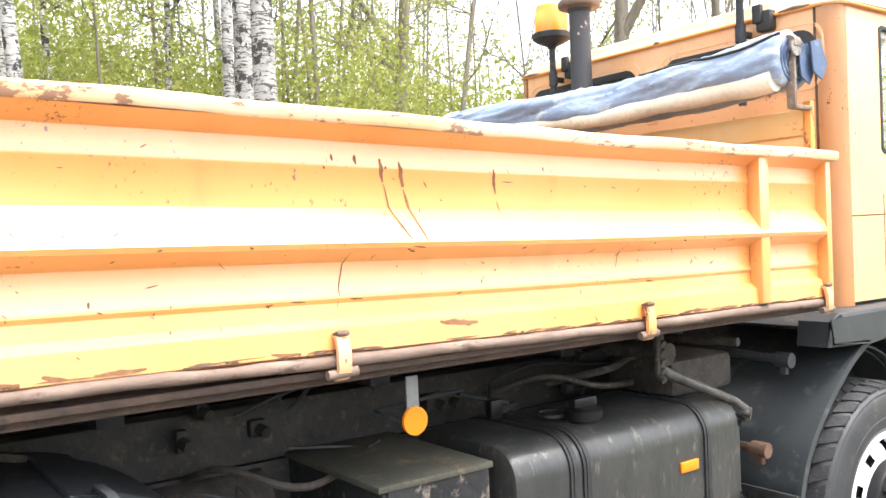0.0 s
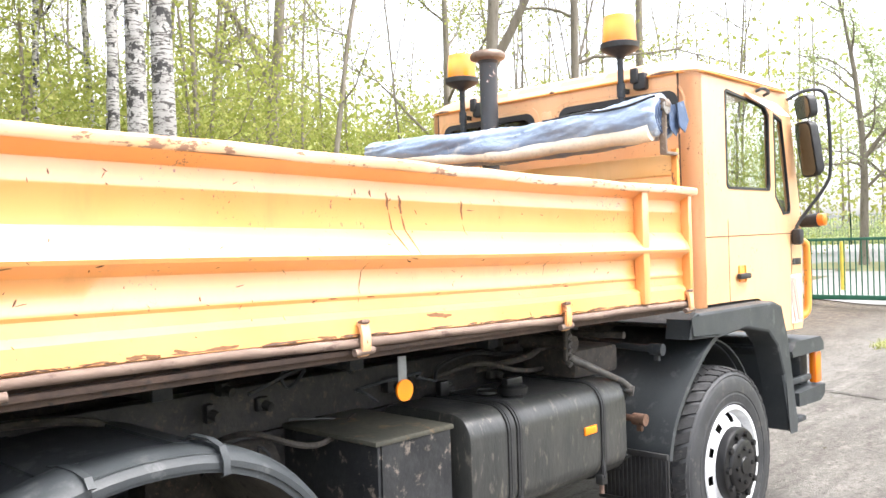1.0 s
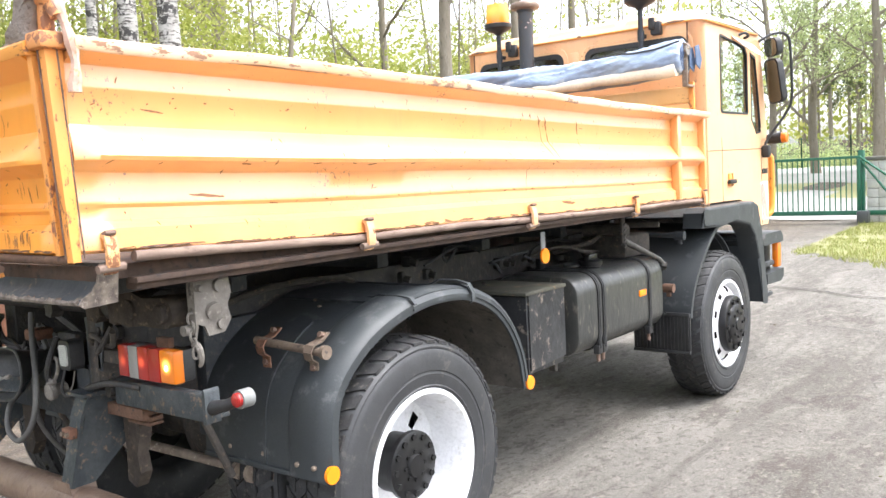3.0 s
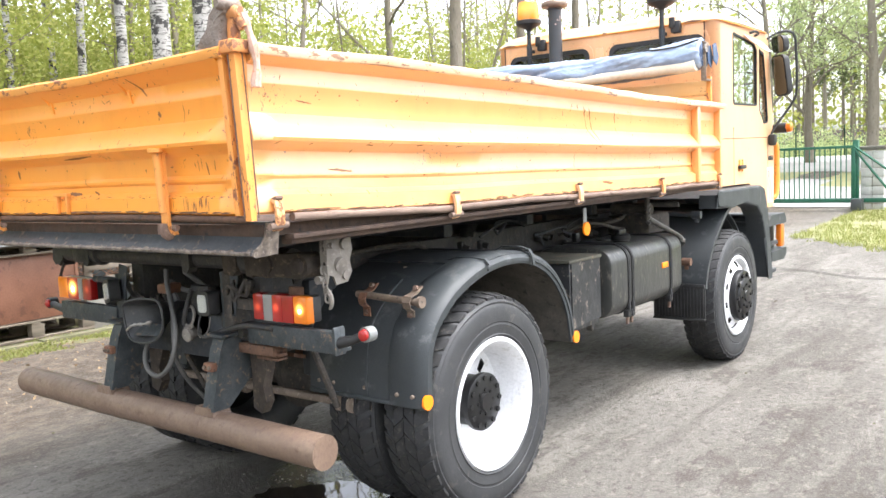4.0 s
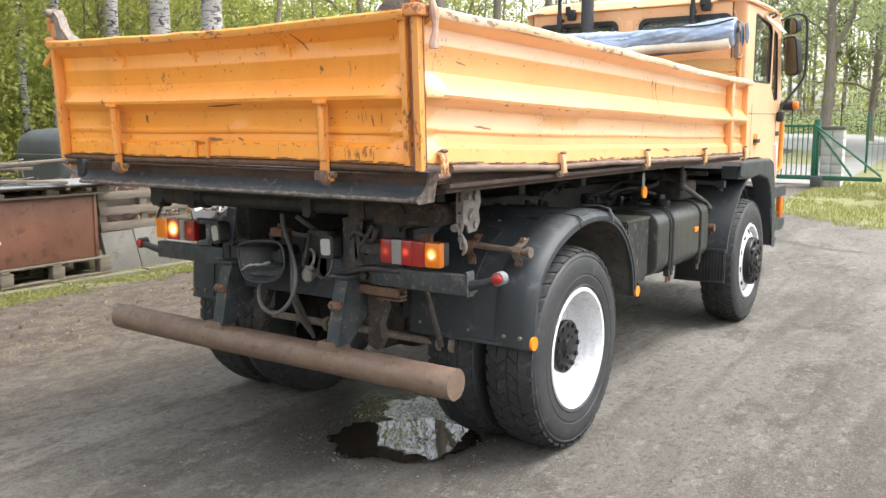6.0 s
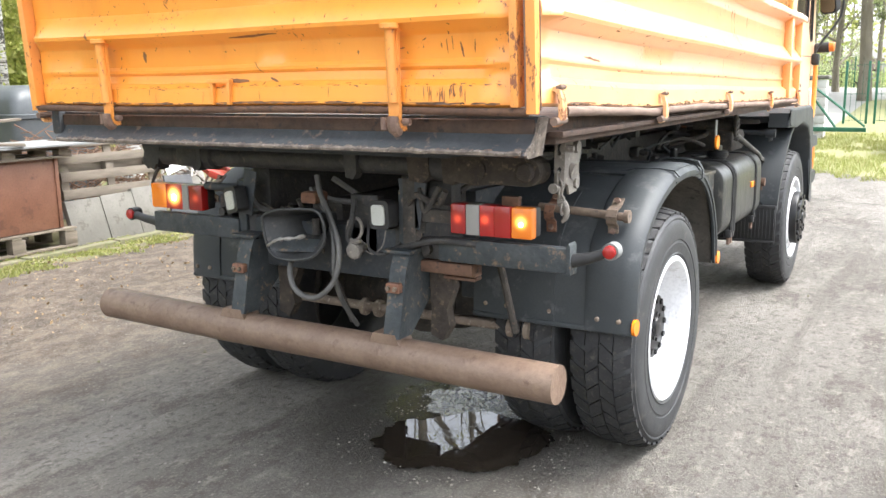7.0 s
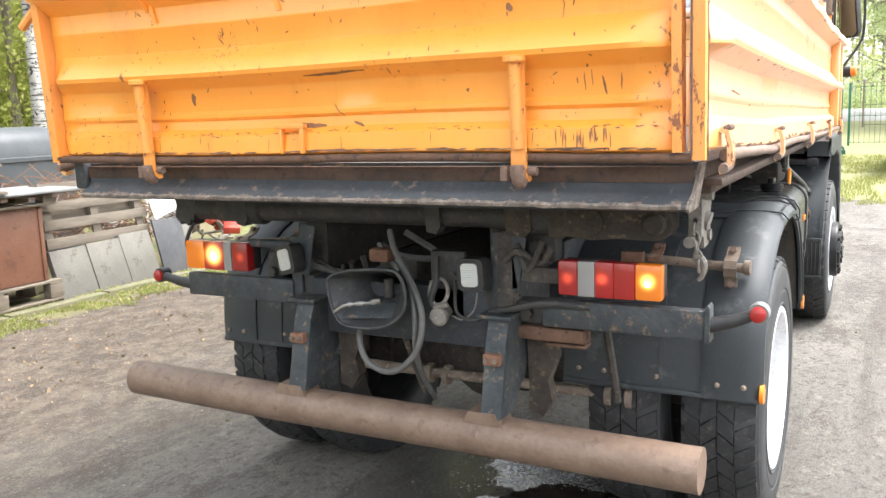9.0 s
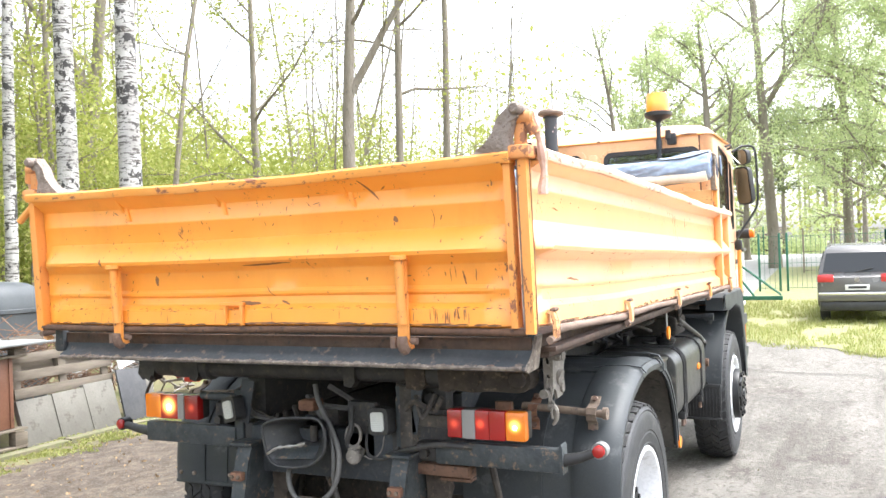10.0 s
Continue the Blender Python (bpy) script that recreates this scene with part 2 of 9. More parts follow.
GLASS_DARK = glass_mat("rear_window_glass", (0.10, 0.115, 0.12))
MIRROR = Mat("mirror_glass").set((0.17, 0.205, 0.225), 0.12, 1.0).m
LENS_RED = lens_mat("red_lens", (0.30, 0.010, 0.008), 0.04, 0.10)
LENS_CAR = lens_mat("car_lamp_red", (0.45, 0.03, 0.03), 0.05)
LENS_WHITE = lens_mat("white_reversing_lens", (0.52, 0.53, 0.50), 0.0)
LENS_CLEAR = lens_mat("clear_lens", (0.26, 0.25, 0.245), 0.0)
BULB = lens_mat("lit_bulb", (1.0, 0.75, 0.38), 3.0, 0.3, False)
LENS_AMBER = lens_mat("amber_lens", (0.72, 0.17, 0.008), 0.02)
REFLECT_AMBER = lens_mat("amber_reflector", (0.85, 0.23, 0.005), 0.0)
WHITE_PLASTIC = rough_stuff("white_plastic", (0.75, 0.75, 0.73), (0.66, 0.66, 0.64), None, 5, 0.4, 0.05)
STRIPE_RED = Mat("red_warning_stripe").set((0.75, 0.35, 0.28), 0.5).m
GATE_GREEN = rough_stuff("green_gate_paint", (0.012, 0.10, 0.055), (0.02, 0.13, 0.075), None, 4, 0.4, 0.08)
BLOCK = rough_stuff("pale_concrete_block", (0.62, 0.61, 0.58), (0.50, 0.48, 0.45), (0.36, 0.34, 0.31), 4, 0.85, 0.4)
CONCRETE = rough_stuff("old_concrete", (0.150, 0.141, 0.122), (0.112, 0.105, 0.089), (0.080, 0.076, 0.058), 4, 0.85, 0.3)
KERB = rough_stuff("mossy_kerb", (0.15, 0.13, 0.085), (0.11, 0.115, 0.05), (0.075, 0.10, 0.03), 6, 0.9, 0.5)
WOOD = rough_stuff("grey_pallet_wood", (0.172, 0.142, 0.107), (0.116, 0.095, 0.071), (0.146, 0.138, 0.077), 3, 0.85, 0.4, 0, (8, 1, 8))
WOOD_X = rough_stuff("grey_pallet_wood_long", (0.172, 0.144, 0.112), (0.116, 0.095, 0.073), (0.146, 0.138, 0.082), 3, 0.85, 0.4, 0, (8, 1.2, 8))
BROWN_BOX = rough_stuff("brown_steel_container_paint", (0.135, 0.058, 0.034), (0.185, 0.086, 0.052), (0.10, 0.042, 0.028), 2.6, 0.5, 0.2)
SPRAY_WHITE = rough_stuff("white_spray_paint", (0.8, 0.8, 0.78), (0.7, 0.68, 0.65), None, 9, 0.6, 0.05)
GREY_SHEET = rough_stuff("grey_sheet", (0.20, 0.205, 0.20), (0.16, 0.165, 0.16), None, 5, 0.6, 0.1)
DARK_SHEET = rough_stuff("dark_rubber_sheet", (0.055, 0.056, 0.06), (0.075, 0.075, 0.077), None, 6, 0.65, 0.2, spec=0.3)
BIN_PLASTIC = rough_stuff("grey_green_bin_plastic", (0.050, 0.056, 0.060), (0.066, 0.073, 0.076), None, 4, 0.45, 0.05)
BRUSH = rough_stuff("dry_brown_brushwood", (0.20, 0.11, 0.07), (0.13, 0.08, 0.05), (0.26, 0.17, 0.1), 12, 0.9, 0.4)
RED_JUNK = rough_stuff("red_scrap_paint", (0.45, 0.05, 0.03), (0.3, 0.05, 0.03), None, 9, 0.5, 0.1)
CAR_PAINT = rough_stuff("dark_grey_car_paint", (0.135, 0.13, 0.125), (0.15, 0.145, 0.14), None, 2, 0.25, 0.0, 0.4)
CAR_GLASS = Mat("car_window").set((0.02, 0.022, 0.024), 0.03).m
CHROME = Mat("bright_trim").set((0.75, 0.75, 0.74), 0.18, 0.9).m
CAR_TRIM = rough_stuff("car_black_trim", (0.02, 0.02, 0.02), (0.03, 0.03, 0.03), None, 8, 0.5, 0.05)
SHED_ROOF = rough_stuff("shed_roof_sheet", (0.07, 0.052, 0.042), (0.095, 0.072, 0.058), None, 3, 0.85, 0.2, spec=0.2)
SHED_WALL = rough_stuff("shed_boards", (0.10, 0.082, 0.064), (0.075, 0.06, 0.047), None, 3, 0.85, 0.2)
LITTER = rough_stuff("dead_leaf", (0.24, 0.16, 0.09), (0.33, 0.23, 0.12), None, 9, 0.8, 0.1)


def ground_mat():
    k = Mat("packed_grit_yard")
    col = k.mix(k.ramp(k.noise(0.45, 6, (1.4, 0.35, 1)), 0.34, 0.64), (0.178, 0.167, 0.148), (0.106, 0.097, 0.084))
    col = k.mix(k.math("MULTIPLY", k.ramp(k.noise(1.7, 8, (1.2, 0.4, 1), 0.7, 5), 0.46, 0.66), 0.55), col, (0.240, 0.225, 0.198))
    col = k.mix(k.math("MULTIPLY", k.ramp(k.noise(3.6, 8, (1.2, 0.45, 1), 0.75, 8), 0.52, 0.62), 0.75), col, (0.073, 0.062, 0.052))
    col = k.mix(k.math("MULTIPLY", k.ramp(k.noise(12, 7, (1, 0.6, 1), 0.78, 15), 0.53, 0.62), 0.42), col, (0.311, 0.288, 0.247))
    col = k.mix(k.math("MULTIPLY", k.ramp(k.noise(2.4, 6, (1.6, 0.10, 1), 0.65, 21), 0.50, 0.66), 0.6), col, (0.080, 0.071, 0.060))
    sep = k.t.nodes.new("ShaderNodeSeparateXYZ")
    k.link(k.co, sep.inputs[0])
    earth = k.ramp(k.math("ADD", sep.outputs["X"], k.math("MULTIPLY", k.noise(0.9, 6, (1, 0.6, 1), 0.7, 31), 2.4)), 0.9, -2.0)
    col = k.mix(k.math("MULTIPLY", earth, 0.93), col, k.mix(k.ramp(k.noise(9, 7, (1, 0.6, 1), 0.75, 33), 0.42, 0.60), (0.054, 0.039, 0.027), (0.132, 0.100, 0.070)))
    grit = k.noise(70, 6, (1, 1, 1), 0.75, 3)
    col = k.mix(k.math("MULTIPLY", k.ramp(grit, 0.5, 0.66), 0.42), col, (0.345, 0.325, 0.288))
    col = k.mix(k.math("MULTIPLY", k.ramp(k.noise(110, 4, (1, 1, 1), 0.7, 6), 0.53, 0.66), 0.42), col, (0.050, 0.042, 0.036))
    col = k.mix(k.math("MULTIPLY", k.ramp(k.noise(24, 7, (1, 0.7, 1), 0.76, 41), 0.52, 0.60), 0.7), col, (0.080, 0.070, 0.059))
    far = k.t.nodes.new("ShaderNodeVectorMath")
    far.operation = "DISTANCE"
    k.link(k.co, far.inputs[0])
    far.inputs[1].default_value = (0.30, -0.35, 0.0)
    damp = k.ramp(k.math("ADD", far.outputs["Value"], k.math("MULTIPLY", k.noise(2.2, 7, (1, 1, 1), 0.75, 51), 0.9)), 1.55, 0.80)
    col = k.mix(k.math("MULTIPLY", damp, 0.85), col, k.mix(k.ramp(grit, 0.46, 0.62), (0.030, 0.026, 0.022), (0.085, 0.076, 0.066)))
    near = k.t.nodes.new("ShaderNodeVectorMath")
    near.operation = "DISTANCE"
    k.link(k.co, near.inputs[0])
    near.inputs[1].default_value = (0.22, -0.02, 0.0)
    wet = k.ramp(k.math("ADD", near.outputs["Value"], k.math("MULTIPLY", k.noise(6.0, 7, (1, 1, 1), 0.75, 61), 0.5)), 0.92, 0.56)
    col = k.mix(wet, col, (0.022, 0.020, 0.018))
    k.set(col, k.math("SUBTRACT", k.math("SUBTRACT", 0.85, k.math("MULTIPLY", damp, 0.30)), k.math("MULTIPLY", wet, 0.40)), 0, 0, 0.3)
    rough = k.math("ADD", k.math("MULTIPLY", grit, 0.45), k.math("ADD", k.noise(8, 8, (1, 0.5, 1), 0.72), k.math("MULTIPLY", k.noise(30, 7, (1, 0.7, 1), 0.75, 71), 0.6)))
    k.bump(rough, 1.0, 0.028)
    return k.m


def water_mat():
    k = Mat("puddle_water")
    k.set((0.020, 0.016, 0.012), k.math("ADD", 0.012, k.math("MULTIPLY", k.ramp(k.noise(26, 5, (1, 1, 1), 0.7), 0.48, 0.8), 0.22)), 0, 0, 0.5)
    k.b.inputs["IOR"].default_value = 1.55
    k.bump(k.noise(7, 2), 0.03, 0.01)
    return k.m


def film_mat():
    k = Mat("water_film_on_grit")
    n = k.noise(62, 5, (1, 1, 1), 0.7)
    k.set(k.mix(k.ramp(n, 0.4, 0.65), (0.025, 0.023, 0.021), (0.10, 0.098, 0.094)), k.math("ADD", 0.10, k.math("MULTIPLY", k.ramp(n, 0.45, 0.6), 0.25)), 0, 0, 0.8)
    k.b.inputs["IOR"].default_value = 1.7
    k.bump(n, 0.35, 0.006)
    return k.m


def leaf_mat(name, a, b, c):
    k = Mat(name)
    geo = k.t.nodes.new("ShaderNodeNewGeometry")
    rnd = geo.outputs["Random Per Island"]
    col = k.mix(k.ramp(rnd, 0.0, 0.7), a, b)
    col = k.mix(k.ramp(rnd, 0.7, 1.0), col, c)
    k.set(col, 0.55, 0, 0, 0.3)
    tr = k.t.nodes.new("ShaderNodeBsdfTranslucent")
    k.link(col, tr.inputs["Color"])
    mx = k.t.nodes.new("ShaderNodeMixShader")
    mx.inputs[0].default_value = 0.5
    k.link(k.b.outputs[0], mx.inputs[1])
    k.link(tr.outputs[0], mx.inputs[2])
    k.link(mx.outputs[0], k.t.nodes["Material Output"].inputs["Surface"])
    return k.m


def birch_mat():
    k = Mat("birch_bark")
    col = k.mix(k.ramp(k.noise(2.5, 4), 0.3, 0.7), (0.44, 0.425, 0.40), (0.27, 0.26, 0.24))
    bands = k.noise(9, 4, (0.7, 0.7, 4.0), 0.65, 4)
    col = k.mix(k.ramp(bands, 0.52, 0.57), col, (0.07, 0.062, 0.055))
    scars = k.noise(5, 5, (1, 1, 0.8), 0.7, 8)
    col = k.mix(k.ramp(scars, 0.55, 0.58), col, (0.03, 0.028, 0.026))
    k.set(col, 0.75)
    k.bump(k.math("ADD", bands, scars), 0.4, 0.02)
    return k.m


def gravel_mat():
    k = Mat("loose_grit")
    geo = k.t.nodes.new("ShaderNodeNewGeometry")
    col = k.mix(geo.outputs["Random Per Island"], (0.07, 0.06, 0.05), (0.30, 0.28, 0.25))
    k.set(col, 0.85, 0, 0, 0.3)
    return k.m


# The pale tones stand in for sky glints on wet stones.
GLINT_STONE = rough_stuff("glint_toned_wet_stone", (0.20, 0.21, 0.215), (0.34, 0.35, 0.36), (0.06, 0.06, 0.06), 60, 0.25, 0.1)
CRACK = rough_stuff("crack_dirt", (0.050, 0.044, 0.038), (0.075, 0.067, 0.058), None, 20, 0.9, 0.5)
GRAVEL = gravel_mat()
GROUND, WATER, FILM = ground_mat(), water_mat(), film_mat()
ROAD = rough_stuff("pale_asphalt", (0.265, 0.26, 0.245), (0.22, 0.215, 0.205), None, 1.2, 0.85, 0.2)
TURF = rough_stuff("turf_soil", (0.20, 0.185, 0.09), (0.21, 0.225, 0.085), (0.27, 0.225, 0.15), 2.2, 0.9, 0.5)
VERGE = rough_stuff("verge_soil_and_moss", (0.105, 0.088, 0.052), (0.125, 0.125, 0.042), (0.17, 0.13, 0.085), 5, 0.95, 0.6, fine=40)
FOREST_FLOOR = rough_stuff("forest_floor", (0.09, 0.10, 0.03), (0.14, 0.10, 0.06), (0.12, 0.16, 0.03), 0.8, 0.95, 0.6)
GRASS = leaf_mat("grass_blades", (0.215, 0.245, 0.065), (0.285, 0.305, 0.095), (0.38, 0.345, 0.17))
LEAF = leaf_mat("spring_leaves", (0.235, 0.272, 0.055), (0.325, 0.350, 0.085), (0.44, 0.43, 0.155))
# Young-leaf greens, paled and greyed so the colour holds the distance haze.
LEAF_PALE = leaf_mat("haze_paled_young_leaves", (0.35, 0.42, 0.18), (0.43, 0.50, 0.24), (0.53, 0.56, 0.32))
PINE = leaf_mat("pine_needles", (0.10, 0.13, 0.06), (0.14, 0.165, 0.075), (0.19, 0.20, 0.10))
BIRCH = birch_mat()
BARK = rough_stuff("grey_brown_bark", (0.18, 0.155, 0.12), (0.25, 0.22, 0.175), (0.11, 0.095, 0.075), 6, 0.9, 0.8, 0, (1, 1, 0.25), 0.03)


# ---- geometry helpers ----
def part(name, bm, material, parent=None, label="", smooth=38):
    bmesh.ops.recalc_face_normals(bm, faces=bm.faces)
    me = bpy.data.meshes.new(name)
    bm.to_mesh(me)
    bm.free()
    return mesh_part(name, me, material, parent, label, smooth)


def mesh_part(name, me, material, parent=None, label="", smooth=38):
    me.materials.append(material)
    if smooth:
        me.polygons.foreach_set("use_smooth", [True] * len(me.polygons))
        me.set_sharp_from_angle(angle=radians(smooth))
    ob = new(name, me)
    ob.parent = parent
    if label:
        tagged(ob, label)
    return ob


def thing(name, label, category, group="", kind="", at=(0, 0, 0), turn=0):
    ob = new(name)
    ob.matrix_basis = pose(*at, 0, 0, turn)
    return tagged(ob, label, category, group, kind)


def box(bm, x0, x1, y0, y1, z0, z1, bevel=0.0, m=None):
    vs = [bm.verts.new((x, y, z)) for x in (x0, x1) for y in (y0, y1) for z in (z0, z1)]
    quads = ((0, 1, 3, 2), (4, 6, 7, 5), (0, 4, 5, 1), (2, 3, 7, 6), (0, 2, 6, 4), (1, 5, 7, 3))
    fs = [bm.faces.new([vs[i] for i in q]) for q in quads]
    if bevel:
        es = list({e for f in fs for e in f.edges})
        out = bmesh.ops.bevel(bm, geom=es, offset=bevel, segments=2, affect="EDGES", profile=0.5)
        vs = list({v for f in out["faces"] for v in f.verts} | {v for v in vs if v.is_valid})
        vs = list({v for v in vs if v.is_valid})
        more = {v for u in vs for e in u.link_edges for v in e.verts}
        vs = list(more)
    if m is not None:
        bmesh.ops.transform(bm, matrix=m, verts=vs)
    return bm


def B():
    return bmesh.new()


def ring(bm, centre, u, v, r, seg):
    return [bm.verts.new(centre + u * (r * math.cos(2 * math.pi * k / seg)) + v * (r * math.sin(2 * math.pi * k / seg))) for k in range(seg)]


def bridge(bm, a, b):
    n = len(a)
    for k in range(n):
        bm.faces.new((a[k], a[(k + 1) % n], b[(k + 1) % n], b[k]))


def tube(bm, pts, radii, seg=10, caps=True):
    """A round tube along points, with one radius or one for each."""
    pts = [Vector(p) for p in pts]
    if isinstance(radii, (int, float)):
        radii = [radii] * len(pts)
    last, u = None, None
    for k, p in enumerate(pts):
        d = (pts[min(k + 1, len(pts) - 1)] - pts[max(k - 1, 0)]).normalized()
        if u is None:
            u = d.orthogonal().normalized()
        else:
            u = (u - d * u.dot(d)).normalized()
        r = ring(bm, p, u, d.cross(u), radii[k], seg)
        if last:
            bridge(bm, last, r)
        elif caps:
            bm.faces.new(r[::-1])
        last = r
    if caps:
        bm.faces.new(last)
    return bm


def curve(pts, n=6):
    """Points on a smooth line through the given ones."""
    p = [Vector(q) for q in pts]
    p = [p[0] * 2 - p[1]] + p + [p[-1] * 2 - p[-2]]
    out = []
    for i in range(1, len(p) - 2):
        for k in range(n):
            t = k / n
            out.append(0.5 * (2 * p[i] + (p[i + 1] - p[i - 1]) * t + (2 * p[i - 1] - 5 * p[i] + 4 * p[i + 1] - p[i + 2]) * t * t + (3 * p[i] - p[i - 1] - 3 * p[i + 1] + p[i + 2]) * t**3))
    return out + [p[-2]]


def lathe_x(bm, prof, cy, cz, seg=48, close=False):
    """A turned body round an axle along x; prof: (x, radius)."""
    rings = []
    for x, r in prof:
        rings.append([bm.verts.new((x, cy + r * math.cos(2 * math.pi * k / seg), cz + r * math.sin(2 * math.pi * k / seg))) for k in range(seg)])
    for a, b in zip(rings, rings[1:]):
        bridge(bm, a, b)
    if close:
        bridge(bm, rings[-1], rings[0])
    else:
        bm.faces.new(rings[0])
        bm.faces.new(rings[-1])
    return bm


def lathe_z(bm, prof, cx, cy, seg=24):
    """A turned upright body; prof: (radius, z)."""
    rings = []
    for r, z in prof:
        rings.append([bm.verts.new((cx + r * math.cos(2 * math.pi * k / seg), cy + r * math.sin(2 * math.pi * k / seg), z)) for k in range(seg)])
    for a, b in zip(rings, rings[1:]):
        bridge(bm, a, b)
    bm.faces.new(rings[0])
    bm.faces.new(rings[-1])
    return bm


def plate(bm, outer, holes, to3, thick):
    """A flat plate with openings through it. outer, holes: loops of 2D points; to3 maps them into space; thick: its depth vector."""
    thick = Vector(thick)
    sides = []
    for lift in (Vector((0, 0, 0)), thick):
        loops, edges = [], []
        for loop in [outer, *holes]:
            vs = [bm.verts.new(Vector(to3(*p)) + lift) for p in loop]
            edges += [bm.edges.new((vs[k], vs[(k + 1) % len(vs)])) for k in range(len(vs))]
            loops.append(vs)
        bmesh.ops.triangle_fill(bm, use_beauty=True, use_dissolve=False, edges=edges)
        sides.append(loops)
    for a, b in zip(*sides):
        bridge(bm, a, b)
    return bm


def prism(bm, outline, to3, thick):
    return plate(bm, outline, [], to3, thick)


def rounded(a0, a1, b0, b1, r, n=4):
    """A rectangle with round corners, as 2D points."""
    out = []
    for ca, cb, s in ((a1 - r, b1 - r, 0), (a0 + r, b1 - r, 90), (a0 + r, b0 + r, 180), (a1 - r, b0 + r, 270)):
        out += [(ca + r * math.cos(radians(s + 90 * k / n)), cb + r * math.sin(radians(s + 90 * k / n))) for k in range(n + 1)]
    return out


def strip(bm, line, to3, a0, a1, thick):
    """A bent sheet: a 2D line of points swept from a0 to a1, given thickness along its normals."""
    rows = []
    for k, (p, q) in enumerate(line):
        pa, pb = line[max(k - 1, 0)], line[min(k + 1, len(line) - 1)]
        d = Vector((pb[0] - pa[0], pb[1] - pa[1])).normalized()
        n = Vector((-d.y, d.x)) * thick
        rows.append([bm.verts.new(to3(*v)) for v in ((a0, p, q), (a1, p, q), (a1, p + n.x, q + n.y), (a0, p + n.x, q + n.y))])
    for a, b in zip(rows, rows[1:]):
        bridge(bm, a, b)
    bm.faces.new(rows[0])
    bm.faces.new(rows[-1][::-1])
    return bm


def smoothstep(v):
    v = np.clip(v, 0, 1)
    return v * v * (3 - 2 * v)


def lie(x, y):
    """The ground's height: level under the truck, rising gently ahead and to the wood's edge."""
    x, y = np.asarray(x, float), np.asarray(y, float)
    ahead = 0.020 * np.clip(y - 4.6, 0, 13.4) * smoothstep((y - 4.6) / 3) + 0.048 * np.clip(y - 18, 0, 16) + 0.012 * np.clip(y - 34, 0, 12)
    bank = 0.12 * smoothstep((-2.6 - x) / 1.7)
    return ahead + bank


def low(x, y):
    return float(lie(x, y))


# ---- ground ----
def sheet(name, xs, ys, lift, material, keep=None, label="", wobble=0.0):
    """A ground sheet over a grid that follows the lie of the land; keep(x, y) leaves out cells."""
    xs, ys = np.asarray(xs, float), np.asarray(ys, float)
    gx, gy = np.meshgrid(xs, ys, indexing="ij")
    gz = lie(gx, gy) + lift
    if wobble:
        gz = gz + np.array([[wobble * noise.noise((float(a) * 0.7, float(b) * 0.7, 1.0)) for b in ys] for a in xs]) * (np.abs(gx - 0.1) > 1.6)
    verts = np.stack([gx, gy, gz], -1).reshape(-1, 3)
    n = len(ys)
    faces = []
    for i in range(len(xs) - 1):
        for j in range(n - 1):
            if keep is None or keep((xs[i] + xs[i + 1]) / 2, (ys[j] + ys[j + 1]) / 2):
                faces.append((i * n + j, (i + 1) * n + j, (i + 1) * n + j + 1, i * n + j + 1))
    used = sorted({v for f in faces for v in f})
    back = {v: k for k, v in enumerate(used)}
    me = bpy.data.meshes.new(name)
    me.from_pydata([tuple(verts[v]) for v in used], [], [tuple(back[v] for v in f) for f in faces])
    return tagged(mesh_part(name, me, material), label, name, kind="structure")


far_lo, far_hi = [-900, -400, -150, -70, -35, -20], [16, 22, 35, 70, 150, 400, 900]
sheet("ground", far_lo + list(np.arange(-14, 12, 0.4)) + far_hi, far_lo + list(np.arange(-12, 30, 0.4)) + [35, 50, 90, 200, 500, 900], 0.0, GROUND,
      label="packed grey-brown grit and dirt yard with faint tyre tracks", wobble=0.012)


def left_edge(y):
    return -4.35 - 0.03 * y + 0.14 * noise.noise((y * 1.3, 2.0, 0.5))


def right_edge(x):
    return 10.6 - 0.75 * (x - 2.0) + 0.35 * noise.noise((x * 1.1, 5.0, 0.5))


sheet("grass_verge", np.arange(-5.6, -3.9, 0.08), np.arange(-6, 20, 0.08), 0.004, VERGE, lambda x, y: x < left_edge(y), "narrow mossy grass verge beside the yard")
sheet("forest_floor", [-900, -300, -100, -60, -40, -28, -20, -15, -12, -10, -8, -6.5, -5.5], [-900, -300, -100, -50, -25, -12, -6, 0, 5, 10, 16, 24, 35, 60, 100, 300, 900], 0.02, FOREST_FLOOR,
      None, "leafy green and brown woodland floor")
sheet("grass_lawn", np.arange(-1.6, 12, 0.1), np.arange(8, 19.6, 0.1), 0.012, TURF, lambda x, y: y > right_edge(x) and x > -0.9 + 0.2 * noise.noise((y, 1.0, 3.0)), "short spring grass beside the driveway")
def on_road(x, y):
    """The paved road and its apron behind the gate, round a small grass island."""
    island = ((x + 5.2) / 3.6) ** 2 + ((y - 27.4) / 1.7) ** 2 < 1
    return y > 31 or (x < -0.7 and not island)


sheet("grass_roadside", [-90, -60, -30, -15, -8, -5, -2, 2, 6, 12, 30, 60, 90], [19.6, 22, 24, 26, 28, 30, 31.2], 0.012, TURF, lambda x, y: x > -0.7 or y > 24.5, "grass beside the road behind the gate")
sheet("grass_beyond", [-90, -60, -30, -15, -8, -5, -2, 2, 6, 12, 30, 60, 90], [46, 48, 52, 60, 75, 110], 0.012, TURF, None, "grass on the far side of the road")
